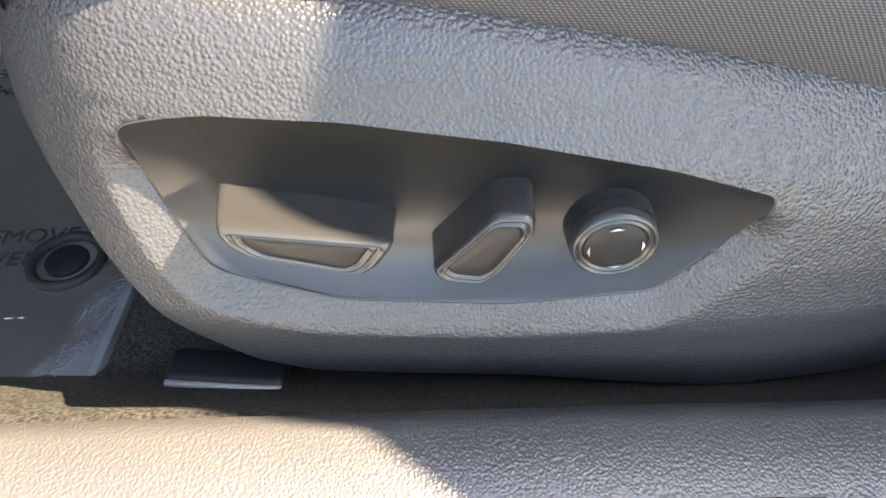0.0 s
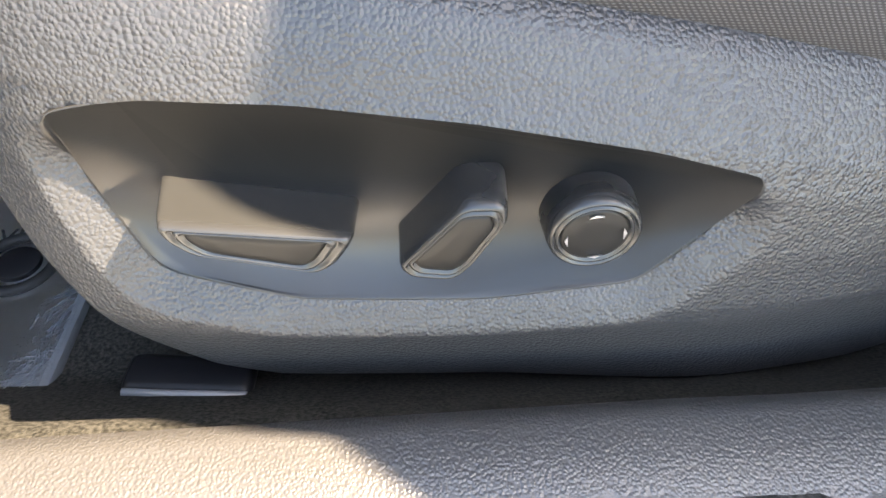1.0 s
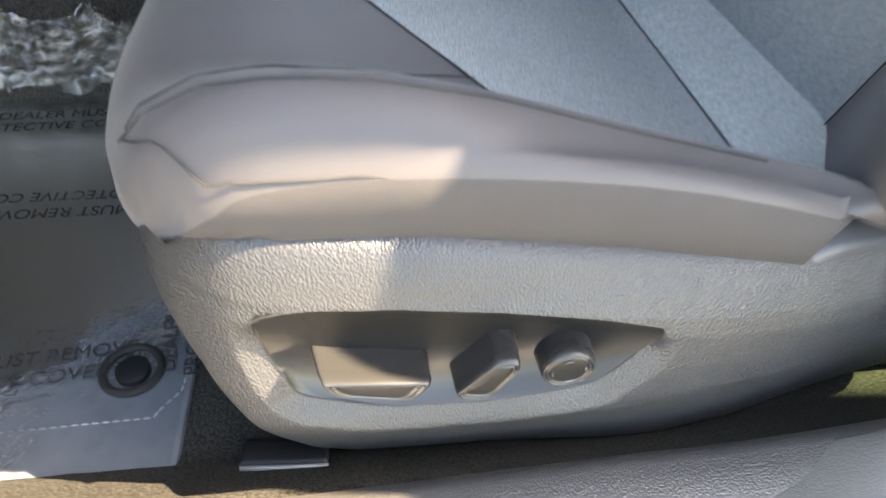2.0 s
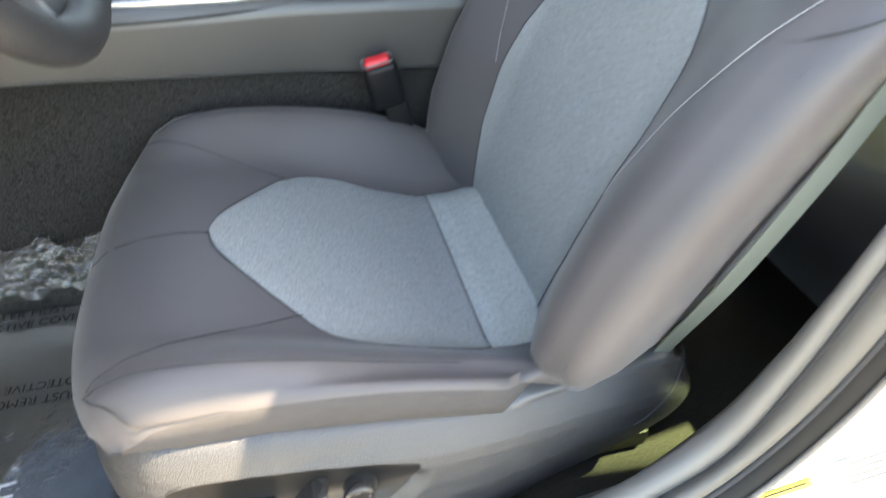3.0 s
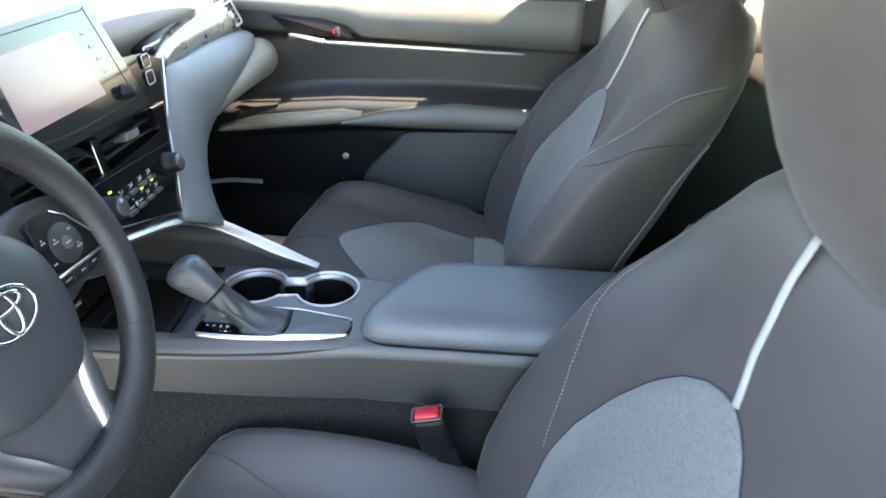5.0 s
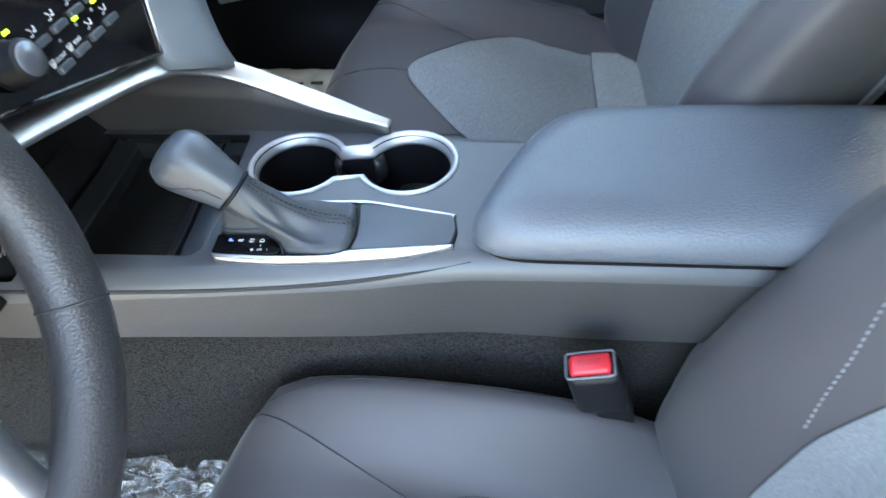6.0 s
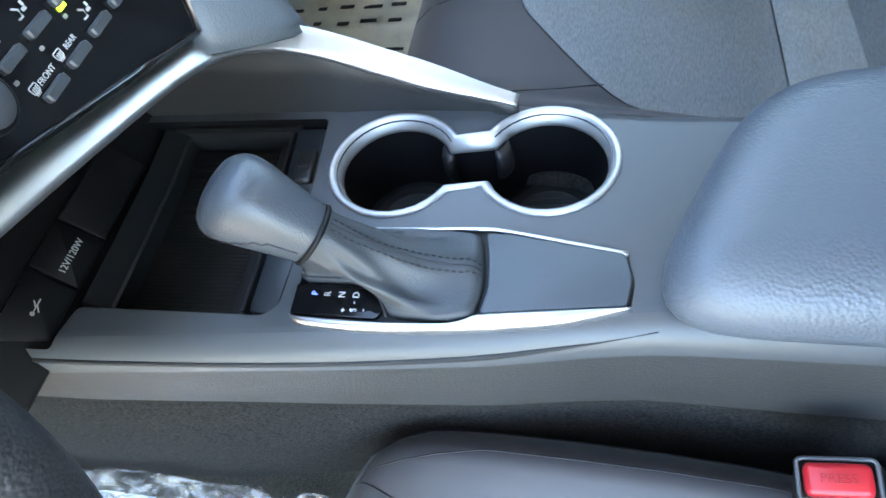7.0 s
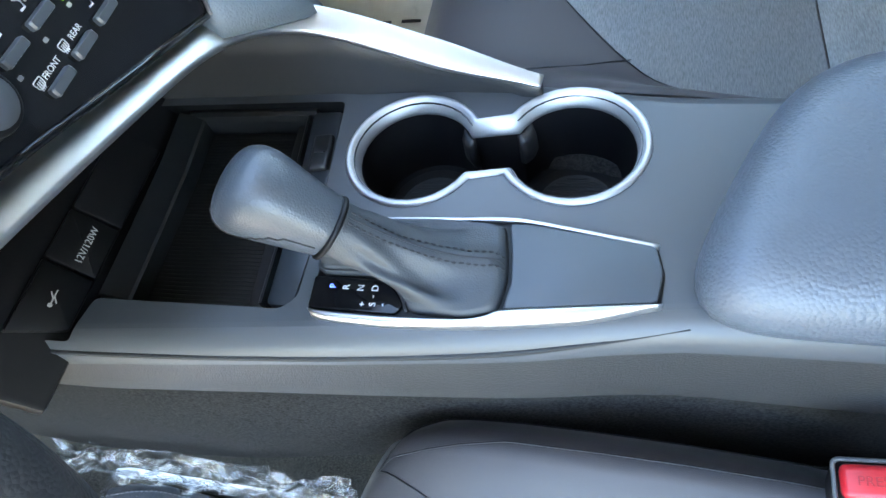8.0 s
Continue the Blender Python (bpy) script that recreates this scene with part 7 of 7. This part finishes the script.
# outside mirror
mir = thing("wing_mirror", "white and black outside mirror on the far door", "wing mirror", (-0.25, 1.72, 1.12))
mm = axes((-0.235, 1.80, 1.175), (0.35, 0.93, 0.0), (0, 0, 1), (0.93, -0.35, 0))
into(loft("housing", [[mm @ Vector((a * s, b * s, n)) for a, b in rounded([(-0.105, -0.055), (0.085, -0.062), (0.105, 0.0), (0.085, 0.062), (-0.02, 0.075), (-0.09, 0.05)], 0.03, 6)] for n, s in ((0.012, 0.97), (0.004, 1.03), (-0.03, 1.02), (-0.07, 0.85), (-0.095, 0.45))], M_WHITE, None, "white mirror housing"), mir)
into(part("mirror_glass", prism_bm(rounded([(-0.095, -0.047), (0.078, -0.053), (0.095, 0.0), (0.077, 0.053), (-0.02, 0.065), (-0.082, 0.042)], 0.026, 6), 0.003, 0.0008, m=mm @ Matrix.Translation((0, 0, 0.010))), material("mirror", (0.9, 0.92, 0.9), 0.02, metal=1.0, vary=0.0, rough_vary=0.0), None, "silvered mirror glass"), mir)
into(loft("foot", [[(x, y, z) for x, y, z in ((-0.36, yy, 1.105), (-0.24, yy, 1.105), (-0.26, yy, 1.105 + h), (-0.34, yy, 1.105 + h))] for yy, h in ((1.60, 0.03), (1.68, 0.035), (1.75, 0.045))], M_BLACK, None, "black mirror foot"), mir)
tagged(part("sail_panel", prism_bm([(-0.56, 1.10), (-0.30, 1.105), (-0.34, 1.15), (-0.56, 1.27)], 0.02, 0.004, 1, m=axes((0, 1.575, 0), (1, 0, 0), (0, 0, 1), (0, -1, 0))), M_BLACK), "black triangular trim ahead of the window", "door trim", kind="structure")

# ---------------------------------------------------------------- footwell: mat, film, belt, rear bench
FZ = 0.323
mat = thing("floor_mat", "dark carpet floor mat under clear protective film", "floor mat", (-0.24, 0.45, FZ))
mo = [(p.x, p.y) for p in curve_at([(a, b, 0) for a, b in rounded([(-0.045, 0.262), (-0.045, 0.66), (-0.42, 0.68), (-0.55, 0.64), (-0.56, 0.30), (-0.42, 0.255)], 0.04, 5)], 80, True)]
outer = [(p.x, p.y) for p in curve_at([(a, b, 0) for a, b in rounded([(-0.049, 0.198), (-0.045, 0.66), (-0.42, 0.68), (-0.55, 0.64), (-0.56, 0.30), (-0.42, 0.198)], 0.02, 5)], 80, True)]
into(part("carpet", prism_bm(outer, 0.008, 0.003, m=Matrix.Translation((0, 0, FZ - 0.002))), M_MAT), mat)
into(stitches("edge_stitch", [(a + (-0.25 - a) * 0.04, b + (0.46 - b) * 0.04, FZ + 0.0075) for a, b in mo + mo[:1]], M_THREAD, None, step=0.007, length=0.005, r=0.0007, label="pale edge stitching"), mat)
# clear film, slightly wavy, with dark print
M_FILM = glass("clear_film", (0.88, 0.90, 0.92), 0.30)
nt = M_FILM.node_tree
bump = nt.nodes.new("ShaderNodeBump")
nz = nt.nodes.new("ShaderNodeTexNoise")
nz.inputs["Scale"].default_value, nz.inputs["Detail"].default_value = 45, 4
bump.inputs["Strength"].default_value, bump.inputs["Distance"].default_value = 0.10, 0.004
nt.links.new(nz.outputs["Fac"], bump.inputs["Height"])
for nd_ in nt.nodes:
    if nd_.type in ("BSDF_GLOSSY", "FRESNEL"):
        nt.links.new(bump.outputs[0], nd_.inputs["Normal"])
film_sheet = sheet("film", lambda u, v: (lerp(-0.58, -0.052, u), lerp(0.205, 0.70, v), FZ + 0.0085 + 0.0015 * noise.noise((u * 14, v * 12, 3)) + 0.015 * sstep(0.68, 0.70, lerp(0.205, 0.70, v))), 60, 50, M_FILM, None, "clear self-adhesive protective film")
into(film_sheet, mat)
pm = lambda x, y, r: Matrix.Translation((x, y, FZ + 0.0112)) @ Matrix.Rotation(radians(r), 4, "Z")
tl = Matrix.Translation(-mat.location)
# lines of print, read from the driver's door
for txt, x, y, r, sz in (("DEALER MUST REMOVE", -0.184, 0.326, 4.5, 0.0175), ("PROTECTIVE COVER", -0.190, 0.3060, 4.5, 0.0175), ("DEALER", -0.0685, 0.336, 95, 0.0170), ("PROTECTIVE", -0.0515, 0.350, 95, 0.0170),
                         ("DEALER MUST", -0.245, 0.668, 3, 0.020), ("PROTECTIVE COVER", -0.245, 0.645, 3, 0.020), ("MUST REMOVE", -0.196, 0.4990, 181, 0.0190), ("PROTECTIVE COVER", -0.210, 0.5230, 181, 0.0190), ("DEALER MUST", -0.40, 0.43, 8, 0.020), ("MUST REMOVE", -0.42, 0.345, 8, 0.020)):
    text_ob("print", txt, sz, tl @ pm(x, y, r), M_INK, mat)
# the name woven into the mat, as plain pale bars
for k in range(5):
    y, x = 0.2957 + 0.0385 * k, -0.1895 - 0.0022 * k
    for q, a in ((-0.0085, -14), (0.0085, 14)) if k % 2 else ((-0.0085, 4), (0.0085, 4)):
        into(part("name_bar", box_bm((0.0200, 0.0034, 0.001), 0, 1, Matrix.Translation((x, y + q, FZ + 0.0068)) @ Matrix.Rotation(radians(a), 4, "Z")), M_PRINT), mat)
    into(part("name_bar", box_bm((0.0034, 0.0170, 0.001), 0, 1, Matrix.Translation((x - (0.002 if k % 2 else 0.007), y, FZ + 0.0069))), M_PRINT), mat)
# fixing eyelet
for a, b in ((-0.0930, 0.3115),):
    into(tube("eyelet", [(a + 0.021 * math.cos(t), b + 0.021 * math.sin(t), FZ + 0.010) for t in np.linspace(0, 2 * math.pi, 36, endpoint=False)], 0.0035, M_RUBBER, closed=True), mat)
    into(part("eyelet_cap", prism_bm([(0.013 * math.cos(t), 0.013 * math.sin(t)) for t in np.linspace(0, 2 * math.pi, 30, endpoint=False)], 0.006, 0.002, m=Matrix.Translation((a, b, FZ + 0.006))), M_BLACK), mat)


def crumple(u, v):
    x, t = lerp(-0.50, -0.10, u), v
    y = lerp(0.676, 0.700, t) + 0.012 * noise.noise((u * 9, v * 3, 1))
    z = FZ + 0.035 + 0.085 * t * (0.85 + 0.4 * noise.noise((u * 5, 0, 7)))
    for o, k in ((7, 0.016), (15, 0.012), (34, 0.0065)):
        z += k * abs(noise.noise((u * o, v * o * 0.45, o)))
        y -= k * 0.9 * abs(1) * noise.noise((u * o, v * o * 0.5, o + 5))
    return (x, min(y, 0.7015), z)


M_FOIL = material("crumpled_film", (0.27, 0.27, 0.265), 0.10, metal=0.6, vary=0.4, vary_size=25)
M_FOIL.node_tree.nodes["Principled BSDF"].inputs["Alpha"].default_value = 0.34
fl = sheet("crumpled_film", crumple, 170, 52, M_FOIL)
tagged(fl, "crumpled clear protective film against the tunnel carpet", "plastic film")

# printed film over the far footwell's edge; cream colour stands for sunlight on it
def far_film(u, v):
    x, y = lerp(-0.46, -0.10, u), lerp(1.26, 1.498, v)
    z = 0.445 + 0.050 * sstep(1.34, 1.42, y) + 0.010 * sstep(1.455, 1.47, y)
    for o, k in ((6, 0.006), (14, 0.003)):
        z += k * noise.noise((u * o, v * o, o))
    return (x, y, z)


cover_film = thing("protective_film", "printed protective film over the far footwell, coloured as sunlit", "plastic film", (-0.28, 1.38, 0.34))
M_SUNFILM = material("sunlit_film", (0.62, 0.58, 0.46), 0.3, vary=0.25, vary_size=30)
fs = into(sheet("film", far_film, 50, 30, M_SUNFILM, None, "crinkled film in a sunlit cream colour", 0.0), cover_film)
fs.modifiers.new("thickness", "SOLIDIFY").thickness = 0.12
rnd = random.Random(9)
for row in range(3):
    for k in range(7):
        u, v = (k + 0.6) / 8, 0.50 + 0.16 * row
        x, y, z = far_film(u, v)
        into(part("print_bar", box_bm((rnd.uniform(0.012, 0.034), 0.008, 0.001), 0, 1, Matrix.Translation((x, y, z + 0.0025))), M_INK), cover_film)

# seat belt: hangs behind the seat's outer side
belt = thing("seat_belt", "grey webbing seat belt hanging beside the pillar", "seat belt", (0.6, 0.23, 0.5))
M_WEB = material("belt_webbing", (0.10, 0.115, 0.10), 0.75, grain=0.5, grain_size=700)
into(sweep("webbing", curve_at([(0.560, 0.300, 0.43), (0.542, 0.274, 0.50), (0.545, 0.232, 0.630), (0.570, 0.214, 0.754), (0.604, 0.211, 0.857), (0.643, 0.205, 0.922), (0.70, 0.212, 1.0), (0.72, 0.245, 1.22)], 50), [(-0.0105, -0.0008), (0.0105, -0.0008), (0.0105, 0.0008), (-0.0105, 0.0008)], M_WEB, None, "grey webbing", up=(0.1, 0.95, 0.1), smooth=False), belt)
into(part("anchor", box_bm((0.03, 0.02, 0.05), 0.004, 2, Matrix.Translation((0.562, 0.304, 0.42))), M_BLACK), belt)

# rear bench
bench = thing("rear_bench", "dark charcoal rear bench with grey fabric inserts", "car seat", (1.2, CY, 0.4))
rings = []
for y in np.linspace(0.20, 1.50, 44):
    c = abs((y - CY) / 0.65)
    w = 0.018 * math.cos((y - CY) / 0.65 * 2 * math.pi) * -1
    rings.append([(1.28 + w, y, 0.60), (1.33 + w, y, 0.75), (1.40 + w, y, 0.92), (1.47 + w * 0.5, y, 1.11 - 0.07 * c ** 6), (1.51, y, 1.145 - 0.08 * c ** 6), (1.56, y, 1.11), (1.58, y, 0.6)])
into(loft("bench_back", rings, M_SOFT, None, "charcoal leatherette bench back"), bench)
rings = []
for y in np.linspace(0.20, 1.50, 44):
    w = 0.014 * math.cos((y - CY) / 0.65 * 2 * math.pi) * -1
    rings.append([(0.86, y, 0.42), (0.85, y, 0.56), (0.88, y, 0.61 - w), (1.0, y, 0.62 - w), (1.3, y, 0.58), (1.34, y, 0.42)])
into(loft("bench_cushion", rings, M_SOFT, None, "charcoal leatherette bench cushion"), bench)
for cy in (0.52, 1.18):
    into(loft("bench_insert", [[(interp(z, [0.60, 0.75, 0.92, 1.11], [1.28, 1.33, 1.40, 1.47]) - 0.005 + 0.018 * -math.cos((y - CY) / 0.65 * 2 * math.pi), y, z) for y in np.linspace(cy - hw, cy + hw, 12)] for z, hw in ((0.62, 0.13), (0.70, 0.15), (0.80, 0.15), (0.90, 0.12), (0.96, 0.07), (0.985, 0.02))], M_FABRIC, None, "grey woven insert", closed=False), bench)
rb = thing("rear_belt", "grey rear seat belt across the bench back", "seat belt", (1.4, 1.1, 0.8))
into(sweep("webbing", curve_at([(1.53, 1.262, 1.140), (1.505, 1.264, 1.148), (1.468, 1.267, 1.115), (1.432, 1.272, 1.01), (1.398, 1.278, 0.92), (1.335, 1.285, 0.77), (1.280, 1.292, 0.62)], 30), [(-0.024, -0.001), (0.024, -0.001), (0.024, 0.001), (-0.024, 0.001)], M_WEB, None, "grey webbing", up=(-0.85, 0, 0.5)), rb)
tagged(part("parcel_shelf", box_bm((0.30, 1.3, 0.03), 0.01, 2, Matrix.Translation((1.70, CY, 1.06))), M_DOOR), "dark carpeted parcel shelf behind the bench", "parcel shelf", kind="structure")

# ---------------------------------------------------------------- outside
M_GRASS = material("lawn", (0.30, 0.31, 0.16), 0.95, grain=1.0, grain_size=30, vary=0.4, vary_size=2.0)
M_HEDGE = material("hedge_leaves", (0.11, 0.15, 0.06), 0.8, vary=0.5, vary_size=3)
tagged(loft("kerb", [[(x, 9.0, -0.02), (x, 9.0, 0.14), (x, 9.03, 0.16), (x, 9.22, 0.16), (x, 9.22, -0.02)] for x in np.linspace(-8, 24, 20)], material("kerb_concrete", (0.45, 0.44, 0.42), 0.9, grain=0.4, grain_size=60)), "pale concrete kerb beside the lot", "kerb", kind="structure")
tagged(sheet("lawn", lambda u, v: (lerp(-8, 24, u), lerp(9.2, 28, v), 0.15 + 0.03 * noise.noise((u * 30, v * 9, 0))), 60, 14, M_GRASS, thick=0.02), "dry sunlit verge of short grass", "grass", kind="stuff")
rnd = random.Random(4)
hv, hf = [], []
for k in range(7600):
    p = Vector((rnd.uniform(2.0, 24), 27.0 + rnd.gauss(0, 0.28), 0.2 + 0.85 * rnd.random() ** 0.7 + 0.08 * noise.noise((k * 0.01, 0, 0))))
    a, b = Vector((rnd.gauss(0, 1), rnd.gauss(0, 1), rnd.gauss(0, 1))).normalized(), Vector((rnd.gauss(0, 1), rnd.gauss(0, 1), rnd.gauss(0, 1))).normalized()
    s = rnd.uniform(0.06, 0.13)
    n = len(hv)
    hv += [p - a * s, p + b * s * 0.5, p + a * s, p - b * s * 0.5]
    hf.append((n, n + 1, n + 2, n + 3))
tagged(obj("hedge", hv, hf, M_HEDGE, smooth=False), "low clipped green hedge beyond the verge", "hedge", kind="stuff")


def parked_car(x, y, rz, color):
    c = thing("parked_car", "dark grey car parked beyond the lot", "car", (x, y, 0))
    c.rotation_euler = (0, 0, radians(rz))
    pm_ = material("car_paint", color, 0.25, coat=0.6, vary=0.02)
    sec = [(-2.2, 0.45, 0.75, 0.80), (-2.05, 0.35, 0.92, 0.86), (-1.1, 0.30, 1.0, 0.88), (0.0, 0.30, 1.02, 0.90), (1.3, 0.30, 1.02, 0.90), (2.1, 0.38, 0.95, 0.84), (2.25, 0.5, 0.8, 0.78)]
    part_b = loft("body", [[(a, -w, zb), (a, -w * 1.02, (zb + zt) / 2), (a, -w * 0.95, zt), (a, w * 0.95, zt), (a, w * 1.02, (zb + zt) / 2), (a, w, zb)] for a, zb, zt, w in sec], pm_, c)
    loft("cabin", [[(a, -w, 1.0), (a + d, -w * 0.82, zt), (a + d, w * 0.82, zt), (a, w, 1.0)] for a, d, zt, w in ((-1.0, 0.0, 1.01, 0.84), (-0.4, 0.0, 1.55, 0.84), (1.4, 0.0, 1.55, 0.84), (2.0, 0.0, 1.01, 0.82))], M_PIANO, c, "dark glazed upper body")
    for a in (-1.4, 1.45):
        for e in (-1, 1):
            w_ = part("wheel", prism_bm([(0.33 * math.cos(t), 0.33 * math.sin(t)) for t in np.linspace(0, 2 * math.pi, 28, endpoint=False)], 0.22, 0.03, m=axes((a, e * 0.70, 0.33), (1, 0, 0), (0, 0, 1), (0, e, 0)) if e < 0 else axes((a, e * 0.70, 0.33), (-1, 0, 0), (0, 0, 1), (0, e, 0))), M_RUBBER, c)
            part("hubcap", prism_bm([(0.22 * math.cos(t), 0.22 * math.sin(t)) for t in np.linspace(0, 2 * math.pi, 20, endpoint=False)], 0.02, 0.008, m=axes((a, e * 0.92, 0.33), (-e, 0, 0), (0, 0, 1), (0, e, 0))), M_SILVER, w_)
    return c


parked_car(13.0, 30.0, 5, (0.08, 0.085, 0.09))
parked_car(6.5, 3.8, 92, (0.10, 0.10, 0.11))
